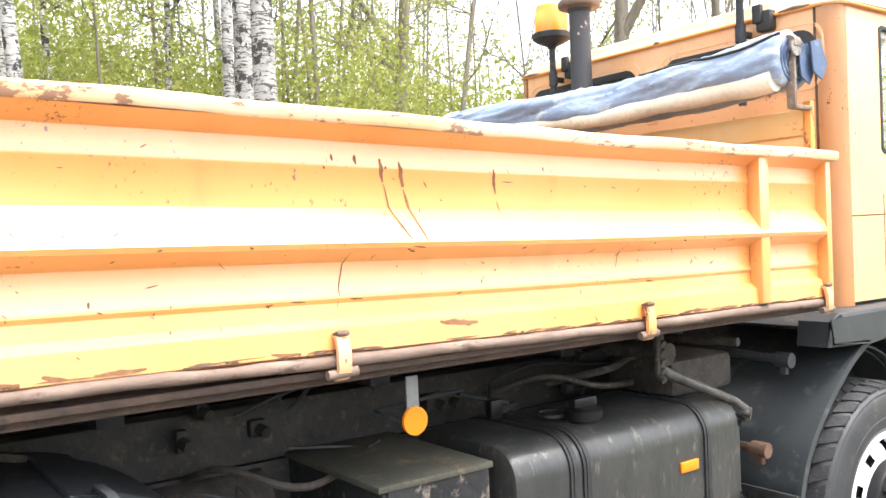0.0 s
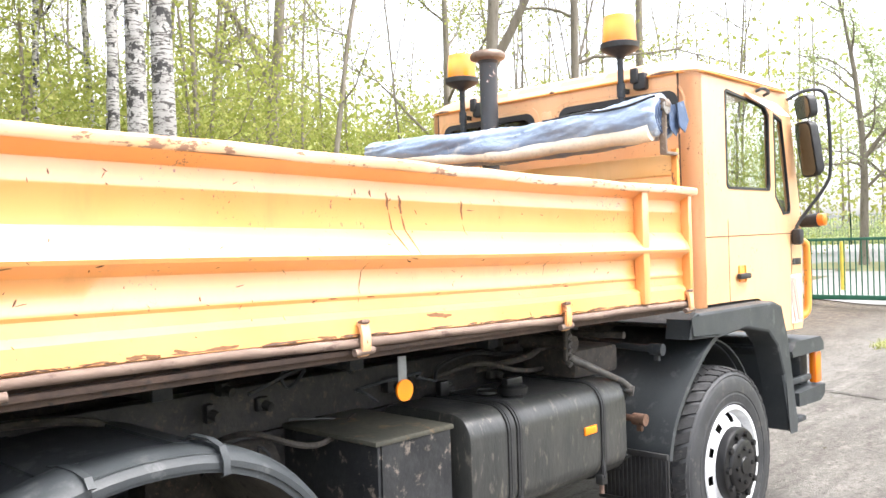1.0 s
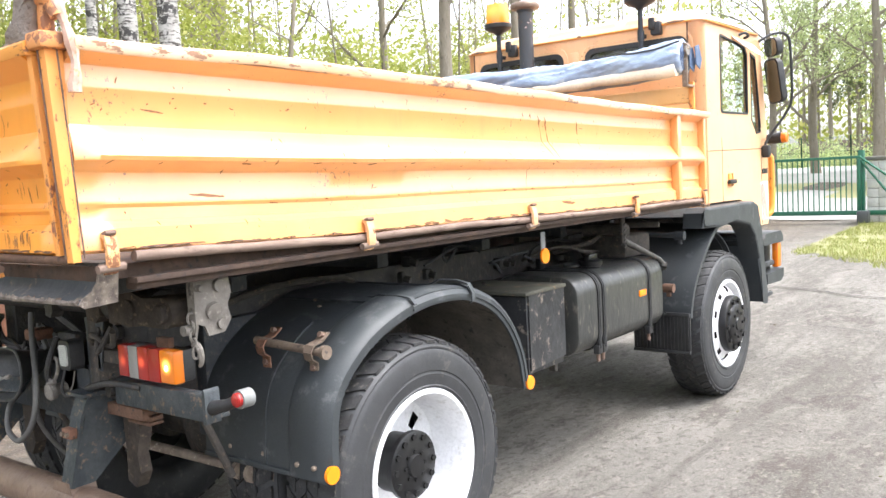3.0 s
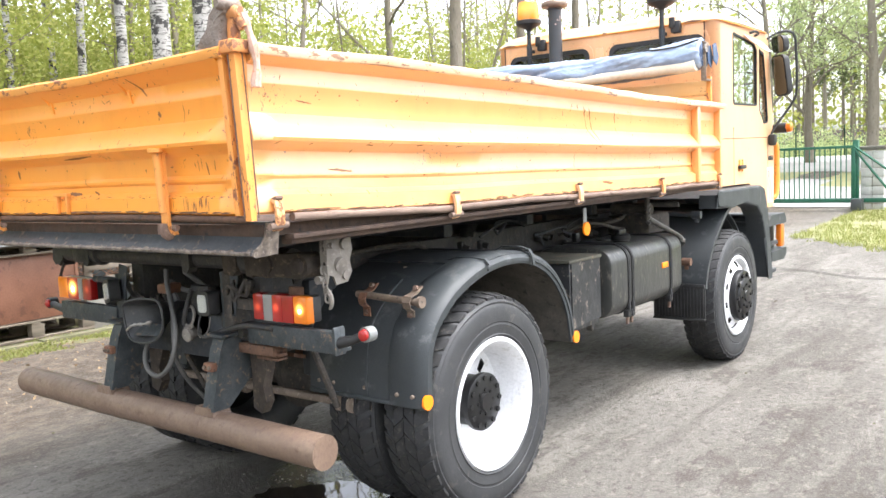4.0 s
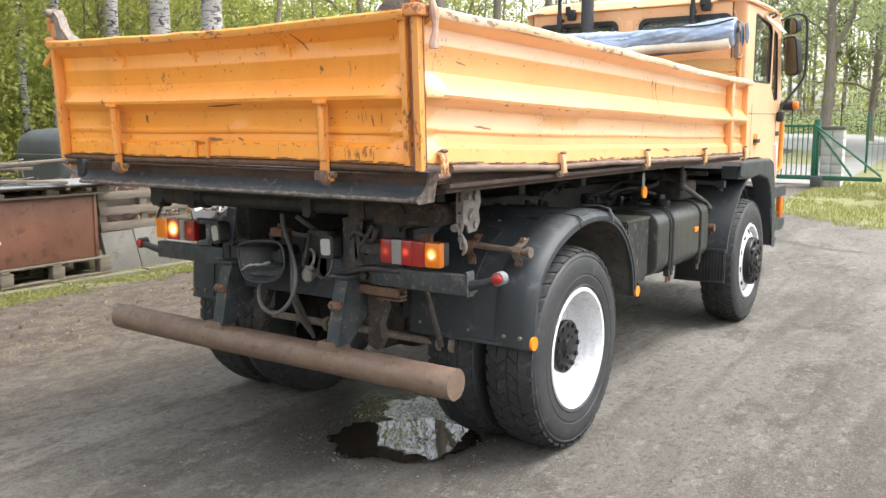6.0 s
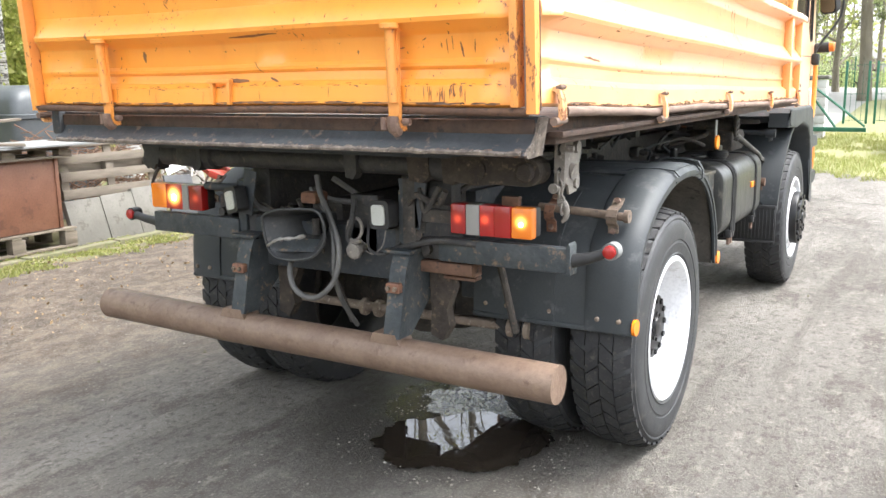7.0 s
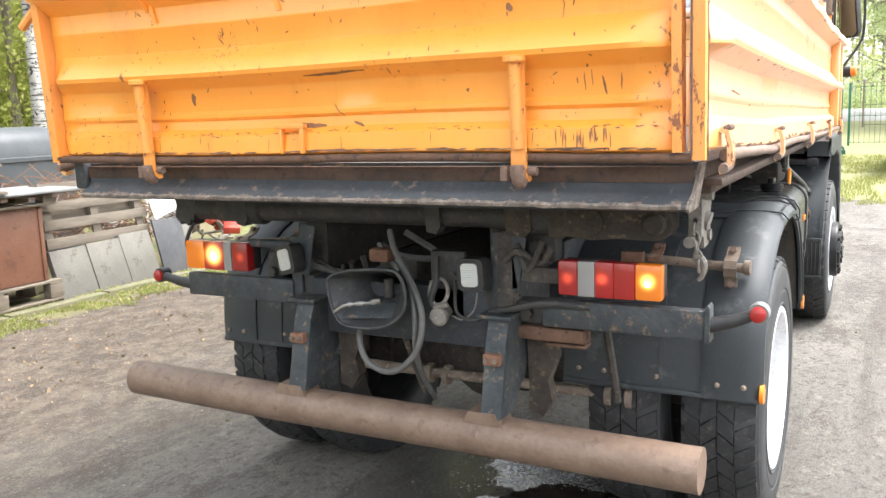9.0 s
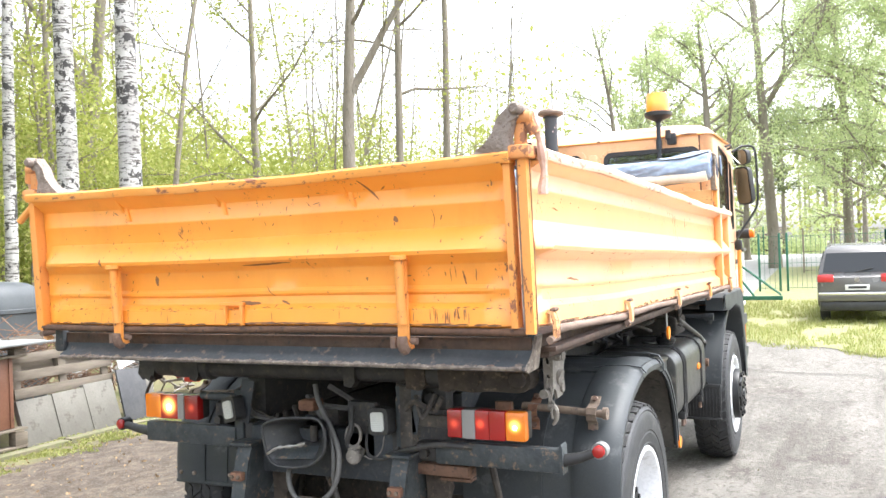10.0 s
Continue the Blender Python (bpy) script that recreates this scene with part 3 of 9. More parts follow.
sheet("road", [-300, -100, -60, -40, *np.arange(-30, 30.1, 0.5), 40, 60, 100, 300], [18.7, *np.arange(19.5, 34.1, 0.5), 36, 38, 42, 46], 0.020, ROAD, on_road, "pale grey paved road and apron behind the gate")


def blob(name, cx, cy, rx, ry, lift, material, rough, seed, label, n=180, turn=0.0):
    bm = B()
    vs = []
    for k in range(n):
        a = 2 * math.pi * k / n
        f = 1 + rough * noise.noise((math.cos(a) * 1.4 + seed, math.sin(a) * 1.4, seed)) + rough * 0.35 * noise.noise((math.cos(a) * 5 + seed, math.sin(a) * 5, seed)) + rough * 0.22 * noise.noise((math.cos(a) * 17 + seed, math.sin(a) * 17, seed))
        x, y = rx * f * math.cos(a), ry * f * math.sin(a)
        c, s = math.cos(turn), math.sin(turn)
        vs.append(bm.verts.new((cx + c * x - s * y, cy + s * x + c * y, lift)))
    bm.faces.new(vs)
    return tagged(part(name, bm, material, smooth=0), label, name, kind="structure")


blob("puddle", 0.42, -0.49, 0.41, 0.33, 0.010, WATER, 0.30, 8.0, "shallow dark puddle that mirrors the sky", turn=0.75)

blob("wet_film", 0.30, 0.0, 0.30, 0.26, 0.006, FILM, 0.55, 3.0, "thin film of water over grit beside the puddle", turn=0.4)


def wet_grit():
    """Wet stones between the puddle and the twin wheel, coloured pale for sky glints, and dry grit round the puddle's
    rim.
    """
    rs = np.random.RandomState(404)
    for name, mat, count, label in (("wet_grit", GLINT_STONE, 800, "wet grit beside the puddle, coloured pale for its glints"), ("rim_grit", GRAVEL, 420, "pale grit round the puddle's rim")):
        vs, fs = [], []
        for _ in range(count):
            if name == "wet_grit":
                x, y = 0.26 + rs.normal() * 0.17, 0.02 + rs.normal() * 0.13
                if ((x - 0.42) / 0.40) ** 2 + ((y + 0.49) / 0.32) ** 2 < 1:
                    continue
            else:
                a = rs.rand() * 6.28
                r = 1.0 + abs(rs.normal()) * 0.22
                x, y = 0.42 + 0.44 * r * math.cos(a + 0.75), -0.49 + 0.38 * r * math.sin(a + 0.75)
            z = 0.004 + 0.006 * rs.rand()
            w = 0.0025 + 0.0055 * rs.rand() ** 2
            n = len(vs)
            t = rs.rand() * 6.28
            for k in range(4):
                vs.append((x + w * math.cos(t + k * 1.57) * (0.7 + 0.6 * rs.rand()), y + w * math.sin(t + k * 1.57) * (0.7 + 0.6 * rs.rand()), z))
            vs.append((x + w * 0.5 * rs.normal(), y + w * 0.5 * rs.normal(), z + w * (0.4 + 0.7 * rs.rand())))
            fs += [(n, n + 1, n + 4), (n + 1, n + 2, n + 4), (n + 2, n + 3, n + 4), (n + 3, n, n + 4)]
        me = bpy.data.meshes.new(name)
        me.from_pydata(vs, [], fs)
        tagged(mesh_part(name, me, mat, smooth=0), label, "grit", kind="stuff")


wet_grit()


def crack(pts, width, seed):
    """A thin ragged crack, a shallow dark groove in the yard's crust."""
    bm = B()
    rows = []
    line = curve([(x, y, 0) for x, y in pts], 14)
    for k, p in enumerate(line):
        dirn = (line[min(k + 1, len(line) - 1)] - line[max(k - 1, 0)]).normalized()
        side = Vector((-dirn.y, dirn.x, 0))
        c = p + side * 0.05 * noise.noise((k * 0.37, seed, 1.0)) + side * 0.02 * noise.noise((k * 1.3, seed, 4.0))
        w = width * (0.25 + 0.9 * abs(noise.noise((k * 0.6, seed, 2.0))))
        rows.append([bm.verts.new((q.x, q.y, low(q.x, q.y) + 0.016)) for q in (c - side * w, c + side * w)])
    for a, b in zip(rows, rows[1:]):
        bm.faces.new((a[0], a[1], b[1], b[0]))
    tagged(part("ground_crack", bm, CRACK, smooth=0), "ragged dark crack in the yard's surface", "crack", kind="structure")


crack([(-0.5, 8.95), (0.1, 8.85), (0.5, 8.72), (0.95, 8.45), (1.5, 8.3), (2.4, 8.25)], 0.045, 1.0)
crack([(1.75, 3.55), (1.88, 3.75), (1.96, 3.9), (2.15, 3.95)], 0.014, 2.0)
crack([(0.9, 6.6), (1.7, 6.4), (2.6, 6.5), (3.3, 6.3)], 0.022, 3.0)

# ---- the truck ----
truck = thing("dump_truck", "old orange tipper truck with a rusty chipped ribbed box", "truck")
CX = 0.05  # the truck's middle line


# -- wheels --
def tyre_mesh(x_out, width, cy, cz, R, seed):
    """A truck tyre with worn zigzag blocks."""
    bm = B()
    xi, xo = x_out - width, x_out
    prof = [(xi + 0.03, 0.315), (xi + 0.005, 0.36), (xi, 0.43), (xi + 0.012, 0.50), (xi + 0.03, R - 0.022), (xi + 0.06, R - 0.013), (xo - 0.06, R - 0.013),
            (xo - 0.03, R - 0.022), (xo - 0.015, 0.512), (xo - 0.010, 0.508), (xo - 0.010, 0.502), (xo - 0.013, 0.499), (xo - 0.008, 0.492), (xo - 0.004, 0.478), (xo, 0.445), (xo - 0.001, 0.410), (xo - 0.004, 0.407), (xo - 0.004, 0.398), (xo - 0.002, 0.395), (xo - 0.008, 0.350), (xo - 0.004, 0.345), (xo - 0.03, 0.315), (xo - 0.06, 0.30), (xi + 0.06, 0.30)]
    lathe_x(bm, prof, cy, cz, 64, True)
    tread = B()
    rows = ((xi + 0.018, xi + 0.087), (xi + 0.091, xi + 0.147), (xi + 0.152, xi + 0.208), (xi + 0.213, xo - 0.018))
    for c, (a, b) in enumerate(rows):
        n = 40 if c in (0, 3) else 42
        for k in range(n):
            t0 = 2 * math.pi * (k + 0.25 * (c % 2)) / n
            w = 2 * math.pi / n * (0.35 if c in (0, 3) else 0.45)
            skew = (0.034, -0.040, 0.040, -0.034)[c]
            vs = []
            for r in (R - 0.03, R):
                for (x, t) in ((a, t0 - w - skew), (b, t0 - w + skew), (b, t0 + w + skew), (a, t0 + w - skew)):
                    drop = 0.018 if (c == 0 and x == a) or (c == 3 and x == b) else 0
                    rr = r - (drop if r == R else 0)
                    vs.append(tread.verts.new((x, cy + rr * math.cos(t), cz + rr * math.sin(t))))
            for q in ((4, 5, 6, 7), (0, 1, 5, 4), (1, 2, 6, 5), (2, 3, 7, 6), (3, 0, 4, 7)):
                tread.faces.new([vs[i] for i in q])
    return bm, tread


def bolts(x, cy, cz, rad, n, size, length, sign, material, parent, name):
    me = None
    for k in range(n):
        a = 2 * math.pi * k / n
        if me is None:
            ob = part(name, tube(B(), [(0, 0, 0), (sign * length, 0, 0)], size, 6), material, parent)
            me = ob.data
        else:
            ob = mesh_part(name, me, material, parent)
        ob.location = (x, cy + rad * math.cos(a), cz + rad * math.sin(a))


def rear_wheel(side, name="rear_wheel"):
    """A twin wheel. side: 1 for the near side, -1 for the far one."""
    cy, cz, R = 0.0, 0.545, 0.552
    f = lambda x: CX + side * (x + 0.07)  # noqa: E731
    wheel = part(name, lathe_x(B(), [(f(0.50), 0.12), (f(1.02), 0.12)], cy, cz, 24), DIRTY, truck, "dark axle end with twin tyres on white dished rims")
    for xo in (1.155, 0.80):
        for nm, bm in zip(("tyre", "tread"), tyre_mesh(0, 0.30, cy, cz, R, 1)):
            bmesh.ops.transform(bm, matrix=Matrix.Translation((f(xo), 0, 0)) @ Matrix.Diagonal((side, 1, 1, 1)), verts=bm.verts)
            tagged(part(nm, bm, TREAD if nm == "tread" else TYRE, wheel), kind="stuff" if nm == "tread" else "")
    bm = B()
    prof = [(1.140, 0.335), (1.150, 0.328), (1.148, 0.312), (1.125, 0.300), (1.05, 0.288), (0.98, 0.283), (0.955, 0.272), (0.945, 0.24), (0.952, 0.17), (0.952, 0.10)]
    rings = [[bm.verts.new((f(x), cy + r * math.cos(2 * math.pi * k / 60), cz + r * math.sin(2 * math.pi * k / 60))) for k in range(60)] for x, r in prof]
    for j, (a, b) in enumerate(zip(rings, rings[1:])):
        for k in range(60):
            if j == 7 and k % 15 in (6, 7):
                continue
            bm.faces.new((a[k], a[(k + 1) % 60], b[(k + 1) % 60], b[k]))
    part("rim", bm, WHITE_RIM, wheel, "white-painted dished steel rim")
    bm = lathe_x(B(), [(f(0.94), 0.128), (f(1.045), 0.128), (f(1.048), 0.146), (f(1.072), 0.146), (f(1.077), 0.138), (f(1.079), 0.05), (f(1.092), 0.045), (f(1.094), 0.01)], cy, cz, 36)
    part("hub", bm, HUB_BLACK, wheel, "black reduction hub with bolts")
    bolts(f(1.066), cy, cz, 0.122, 12, 0.0145, 0.020, side, HUB_BLACK, wheel, "hub_bolt")
    bolts(f(1.076), cy, cz, 0.062, 8, 0.009, 0.010, side, HUB_BLACK, wheel, "cover_bolt")
    return wheel


def front_wheel(side):
    cy, cz, R = 3.69, 0.545, 0.552
    f = lambda x: CX + side * (x + 0.045)  # noqa: E731
    wheel = part("front_wheel", lathe_x(B(), [(f(0.60), 0.16), (f(1.00), 0.22), (f(1.06), 0.22)], cy, cz, 24), DIRTY, truck, "dark brake drum with a single tyre on a white rim")
    for nm, bm in zip(("tyre", "tread"), tyre_mesh(0, 0.30, cy, cz, R, 2)):
        bmesh.ops.transform(bm, matrix=Matrix.Translation((f(1.13), 0, 0)) @ Matrix.Diagonal((side, 1, 1, 1)), verts=bm.verts)
        tagged(part(nm, bm, TREAD if nm == "tread" else TYRE, wheel), kind="stuff" if nm == "tread" else "")
    bm = B()
    prof = [(1.115, 0.335), (1.128, 0.328), (1.126, 0.310), (1.085, 0.298), (1.075, 0.285), (1.10, 0.265), (1.115, 0.235), (1.125, 0.20), (1.128, 0.15)]
    rings = [[bm.verts.new((f(x), cy + r * math.cos(2 * math.pi * k / 60), cz + r * math.sin(2 * math.pi * k / 60))) for k in range(60)] for x, r in prof]
    for j, (a, b) in enumerate(zip(rings, rings[1:])):
        for k in range(60):
            if j in (4, 5) and k % 6 in (1, 2):
                continue
            bm.faces.new((a[k], a[(k + 1) % 60], b[(k + 1) % 60], b[k]))
    part("rim", bm, WHITE_RIM, wheel, "white-painted rim with oval vent holes")
    bm = lathe_x(B(), [(f(1.09), 0.212), (f(1.158), 0.214), (f(1.172), 0.208), (f(1.177), 0.196), (f(1.174), 0.155), (f(1.184), 0.150), (f(1.192), 0.138), (f(1.194), 0.05), (f(1.204), 0.045), (f(1.206), 0.01)], cy, cz, 40)
    part("hub", bm, HUB_BLACK, wheel, "black reduction hub with bolts")
    bolts(f(1.168), cy, cz, 0.176, 10, 0.020, 0.026, side, HUB_BLACK, wheel, "wheel_nut")
    bolts(f(1.190), cy, cz, 0.095, 8, 0.013, 0.016, side, HUB_BLACK, wheel, "cover_bolt")
    return wheel


for sd in (1, -1):
    rear_wheel(sd)
    front_wheel(sd)

# -- chassis --
for s in (1, -1):
    x = CX + s * 0.40
    part("chassis_rail", box(B(), x - 0.035, x + 0.035, -0.98, 5.05, 0.86, 1.10, 0.006), GRIME, truck, "black steel chassis rail")
    part("subframe_rail", box(B(), x - 0.05, x + 0.05, -0.90, 3.1, 1.11, 1.30, 0.006), GRIME, truck, "black tipper subframe rail")
for y in (-0.4, 0.5, 1.4, 2.3, 3.0):
    part("subframe_crossbar", box(B(), CX - 0.58, CX + 0.58, y - 0.04, y + 0.04, 1.32, 1.40, 0.004), BLACK_STEEL, truck)
bm = tube(B(), [(CX - 0.93, -0.96, 1.35), (CX - 0.66, -0.96, 1.35), (CX - 0.65, -0.96, 1.35), (CX - 0.6, -0.96, 1.35), (CX - 0.59, -0.96, 1.35), (CX + 0.49, -0.96, 1.35), (CX + 0.5, -0.96, 1.35), (CX + 0.86, -0.96, 1.35)], [0.052, 0.052, 0.064, 0.064, 0.048, 0.044, 0.06, 0.06], 20)
box(bm, CX - 0.80, CX - 0.66, -1.03, -0.90, 1.30, 1.42, 0.02)
shaft = part("tipping_shaft", bm, GRIME, truck, "grimy rear tipping shaft")
# rounded lug at one end, torn bracket at the other, muddy gussets between
lug = [(1.02 + 0.052 * math.cos(t), 1.345 + 0.052 * math.sin(t)) for t in np.linspace(-math.pi / 2, math.pi / 2, 9)] + [(0.90, 1.392), (0.83, 1.412), (0.74, 1.40), (0.72, 1.30), (0.82, 1.288), (0.90, 1.296)]
bm = prism(B(), lug, lambda p, q: (p, -1.035, q), (0, 0.10, 0))
tube(bm, [(1.02, -1.03, 1.345), (1.02, -1.052, 1.345), (1.02, -1.058, 1.345)], [0.034, 0.034, 0.028], 16)
tube(bm, [(0.82, -1.03, 1.345), (0.82, -1.045, 1.345)], 0.040, 14)
part("pivot_lug", bm, MUD, shaft, "mud-caked pivot lug")
bm = prism(B(), [(-0.99, 1.44), (-0.88, 1.44), (-0.87, 1.36), (-0.885, 1.30), (-0.90, 1.305), (-0.915, 1.275), (-0.945, 1.295), (-0.955, 1.28), (-0.985, 1.31), (-0.975, 1.36), (-0.985, 1.39)], lambda p, q: (p, -1.01, q), (0, 0.09, 0))
tube(bm, curve([(-0.90, -0.99, 1.29), (-0.935, -0.99, 1.245), (-0.955, -0.99, 1.20), (-0.94, -0.99, 1.165)], 3), 0.008, 8)
part("torn_bracket", bm, GRIME, shaft, "torn black end bracket")
for x, w in ((0.56, 0.10), (0.70, 0.07), (-0.62, 0.06), (0.24, 0.06)):
    bm = prism(B(), [(x - w, 1.445), (x + w, 1.445), (x + w * 0.45, 1.385), (x + w * 0.5, 1.31), (x + w * 0.2, 1.285), (x - w * 0.4, 1.292), (x - w * 0.5, 1.38)], lambda p, q: (p, -1.025, q), (0, 0.05, 0))
    part("gusset", bm, MUD if x > 0.5 else GRIME, shaft)
for y in (-0.93, 0.9, 2.6):
    part("cross_member", box(B(), CX - 0.38, CX + 0.38, y - 0.05, y + 0.05, 0.88, 1.09, 0.008), BLACK_STEEL, truck)
bm = B()
tube(bm, [(CX - 1.0, 0, 0.545), (CX - 0.3, 0, 0.56), (CX - 0.16, 0, 0.6), (CX + 0.16, 0, 0.6), (CX + 0.3, 0, 0.56), (CX + 1.0, 0, 0.545)], [0.09, 0.10, 0.2, 0.2, 0.10, 0.09], 18)
tube(bm, [(CX, -0.26, 0.6), (CX, -0.2, 0.6), (CX, 0.2, 0.6), (CX, 0.32, 0.62)], [0.05, 0.19, 0.19, 0.07], 18)
part("rear_axle", bm, DIRTY, truck, "grimy rear axle with differential")
bm = B()
tube(bm, [(CX - 0.8, 3.69, 0.545), (CX - 0.15, 3.69, 0.54), (CX + 0.15, 3.69, 0.54), (CX + 0.8, 3.69, 0.545)], [0.08, 0.11, 0.11, 0.08], 14)
part("front_axle", bm, DIRTY, truck)
tube_bm = tube(B(), [(CX, 0.3, 0.62), (CX, 2.0, 0.85), (CX, 3.5, 0.6)], 0.05, 12)
part("prop_shaft", tube_bm, DIRTY, truck)
for s in (1, -1):
    bm = B()
    for k in range(6):
        h = 0.62 - 0.09 * k
        ln = [(-h + 2 * h * j / 10, 0.72 + 0.022 * k + 0.16 * ((-h + 2 * h * j / 10) / 0.75) ** 2) for j in range(11)]
        strip(bm, ln, lambda a, p, q: (a, p, q), CX + s * 0.40 - 0.045, CX + s * 0.40 + 0.045, 0.018)
    part("leaf_spring", bm, RUST, truck, "rusty rear leaf spring pack")
    bm = B()
    tube(bm, [(CX + s * 0.62, -0.30, 0.60), (CX + s * 0.62, -0.30, 1.02)], 0.045, 12)
    tube(bm, [(CX + s * 0.62, -0.30, 0.40), (CX + s * 0.62, -0.30, 0.62)], 0.025, 10)
    part("shock_absorber", bm, DIRTY, truck)
# drag rod seen below the frame, with clamps
bm = tube(B(), [(CX - 0.55, -0.55, 0.62), (CX + 0.85, -0.50, 0.60)], 0.022, 10)
for x in (-0.12, -0.04, 0.66, 0.74):
    tube(bm, [(CX + x, -0.535, 0.61), (CX + x + 0.022, -0.535, 0.61)], 0.042, 12)
part("stabiliser_bar", bm, RUST_TUBE, truck, "weathered stabiliser bar with clamps")
bm = B()
tube(bm, [(CX, 1.5, 0.9), (CX, 1.9, 1.42)], 0.10, 16)
box(bm, CX - 0.36, CX + 0.36, 0.7, 1.35, 0.75, 1.08, 0.03)
part("tipping_ram", bm, DIRTY, truck)
# air tanks and valves hanging between the rails ahead of the rear axle
bm = B()
tube(bm, [(CX + 0.46, 0.55, 0.98), (CX + 0.46, 1.0, 0.98)], 0.11, 16)
box(bm, CX + 0.40, CX + 0.62, 0.40, 0.62, 0.90, 1.12, 0.02)
tube(bm, curve([(0.5, 0.75, 1.1), (0.7, 0.8, 1.16), (0.85, 1.0, 1.1), (0.6, 1.4, 1.12)]), 0.012, 8)
tube(bm, curve([(0.5, 0.5, 1.14), (0.65, 0.2, 1.3), (0.55, -0.2, 1.3), (0.5, -0.6, 1.2)]), 0.014, 8)
part("air_tank", bm, DIRTY, truck)

# pipes, valves and dirt along the near side of the frame
rng = random.Random(71)
for k in range(7):
    p = [rng.uniform(0.53, 0.74), rng.uniform(0.25, 2.2), rng.uniform(0.98, 1.34)]
    pts = [tuple(p)]
    for j in range(5):
        p = [min(max(p[0] + rng.uniform(-0.06, 0.06), 0.52), 0.80), p[1] + rng.uniform(-0.12, 0.30), min(max(p[2] + rng.uniform(-0.09, 0.09), 0.92), 1.38)]
        pts.append(tuple(p))
    part("brake_line", tube(B(), curve(pts, 4), rng.choice((0.006, 0.008, 0.010)), 6), rng.choice((RUBBER, GRIME, BLACK_STEEL)), truck)
for k in range(9):
    x, y, z_ = rng.uniform(0.50, 0.56), rng.uniform(0.4, 2.7), rng.uniform(1.0, 1.32)
    w, h, l_ = rng.uniform(0.02, 0.035), rng.uniform(0.02, 0.045), rng.uniform(0.02, 0.06)
    bm = box(B(), x - w, x + w, y - l_, y + l_, z_ - h, z_ + h, 0.014)
    tube(bm, [(x + w * 0.8, y, z_), (x + w + 0.03, y + 0.01, z_ - 0.01)], 0.02, 8)
    part("brake_valve", bm, GRIME, truck)

# -- tipper box --
BOX_Y0, BOX_Y1, BOX_X0, BOX_X1 = -1.45, 3.20, -1.13, 1.235
bm = box(B(), BOX_X0 + 0.03, BOX_X1 - 0.035, BOX_Y0 + 0.085, BOX_Y1, 1.50, 1.545, 0.004)
part("box_floor", bm, SILL, truck, "rusty steel box floor")
for y in np.arange(-1.2, 3.2, 0.55):
    bm = prism(B(), [(BOX_X0 + 0.05, 1.497), (BOX_X1 - 0.05, 1.497), (BOX_X1 - 0.10, 1.45), (BOX_X1 - 0.45, 1.40), (BOX_X0 + 0.45, 1.40), (BOX_X0 + 0.1, 1.45)], lambda p, q: (p, float(y), q), (0, 0.05, 0))
    part("floor_bearer", bm, BLACK_STEEL, truck)
for x in (BOX_X1 - 0.07, BOX_X0 + 0.01):
    part("side_sill", box(B(), x, x + 0.06, BOX_Y0 + 0.20, BOX_Y1, 1.462, 1.497, 0.006), SILL, truck, "rust-brown box sill")

TAIL_PROFILE = ((0.0, 0.020), (0.015, 0.034), (0.115, 0.030), (0.150, 0.004), (0.200, 0.0), (0.218, 0.010), (0.236, 0.010), (0.258, 0.0), (0.378, 0.0), (0.388, 0.004), (0.444, 0.060),
                (0.468, 0.064), (0.600, 0.004), (0.605, 0.0), (0.716, 0.0), (0.732, 0.006), (0.748, 0.006), (0.770, 0.0), (0.852, 0.0), (0.860, 0.004), (0.940, 0.062))
SIDE_PROFILE = ((0.0, 0.020), (0.015, 0.034), (0.115, 0.030), (0.150, 0.004), (0.212, 0.0), (0.230, 0.009), (0.248, 0.009), (0.270, 0.0), (0.380, 0.0), (0.388, 0.004), (0.436, 0.058),
                (0.458, 0.063), (0.600, 0.004), (0.605, 0.0), (0.758, 0.0), (0.772, 0.004), (0.788, 0.004), (0.806, 0.0), (0.882, 0.0), (0.888, 0.004), (0.940, 0.062))
PROFILE = SIDE_PROFILE


def dent_at(s, f, dent, seed):
    wave = 0.35 * dent * noise.noise((s * 9.0, seed, 2.0)) * max(0.0, 1 - f * 9) * 3
    return wave + dent * (noise.noise((s * 1.7, f * 3 + seed, seed)) + 0.6 * noise.noise((s * 4.5, f * 6 + seed, seed + 4)))


def scrape(line, width, top, bot, to3, dent, seed, lift=0.0012):
    """A thin scratch or chip lying on the pressed skin; line holds (along, height share)."""
    bm = B()
    fs, os_ = [p[0] for p in PROFILE], [p[1] for p in PROFILE]
    rows = []
    n = 9
    for k in range(n):
        u = k / (n - 1) * (len(line) - 1)
        j = min(int(u), len(line) - 2)
        a, b = line[j], line[j + 1]
        s, f = a[0] + (b[0] - a[0]) * (u - j), a[1] + (b[1] - a[1]) * (u - j)
        long_way = abs(line[-1][1] - line[0][1]) * 0.6 > abs(line[-1][0] - line[0][0])
        w = width * (0.25 + 0.75 * math.sin(math.pi * (k + 0.5) / n)) * (0.7 + 0.6 * abs(noise.noise((s * 41, f * 37, seed))))
        jog = width * 0.25 * noise.noise((s * 45, f * 25, seed + 1))
        pair = []
        for e in (-0.5, 0.5):
            s2, f2 = (s + e * w + jog, f) if long_way else (s, f + (e * w + jog) / 0.6)
            z = bot(s2) + (top(s2) - bot(s2)) * f2
            pair.append(bm.verts.new(to3(s2, float(np.interp(f2, fs, os_)) + dent_at(s2, f2, dent, seed) + lift, z)))
        rows.append(pair)
    for a, b in zip(rows, rows[1:]):
        bm.faces.new((a[0], a[1], b[1], b[0]))
    return bm


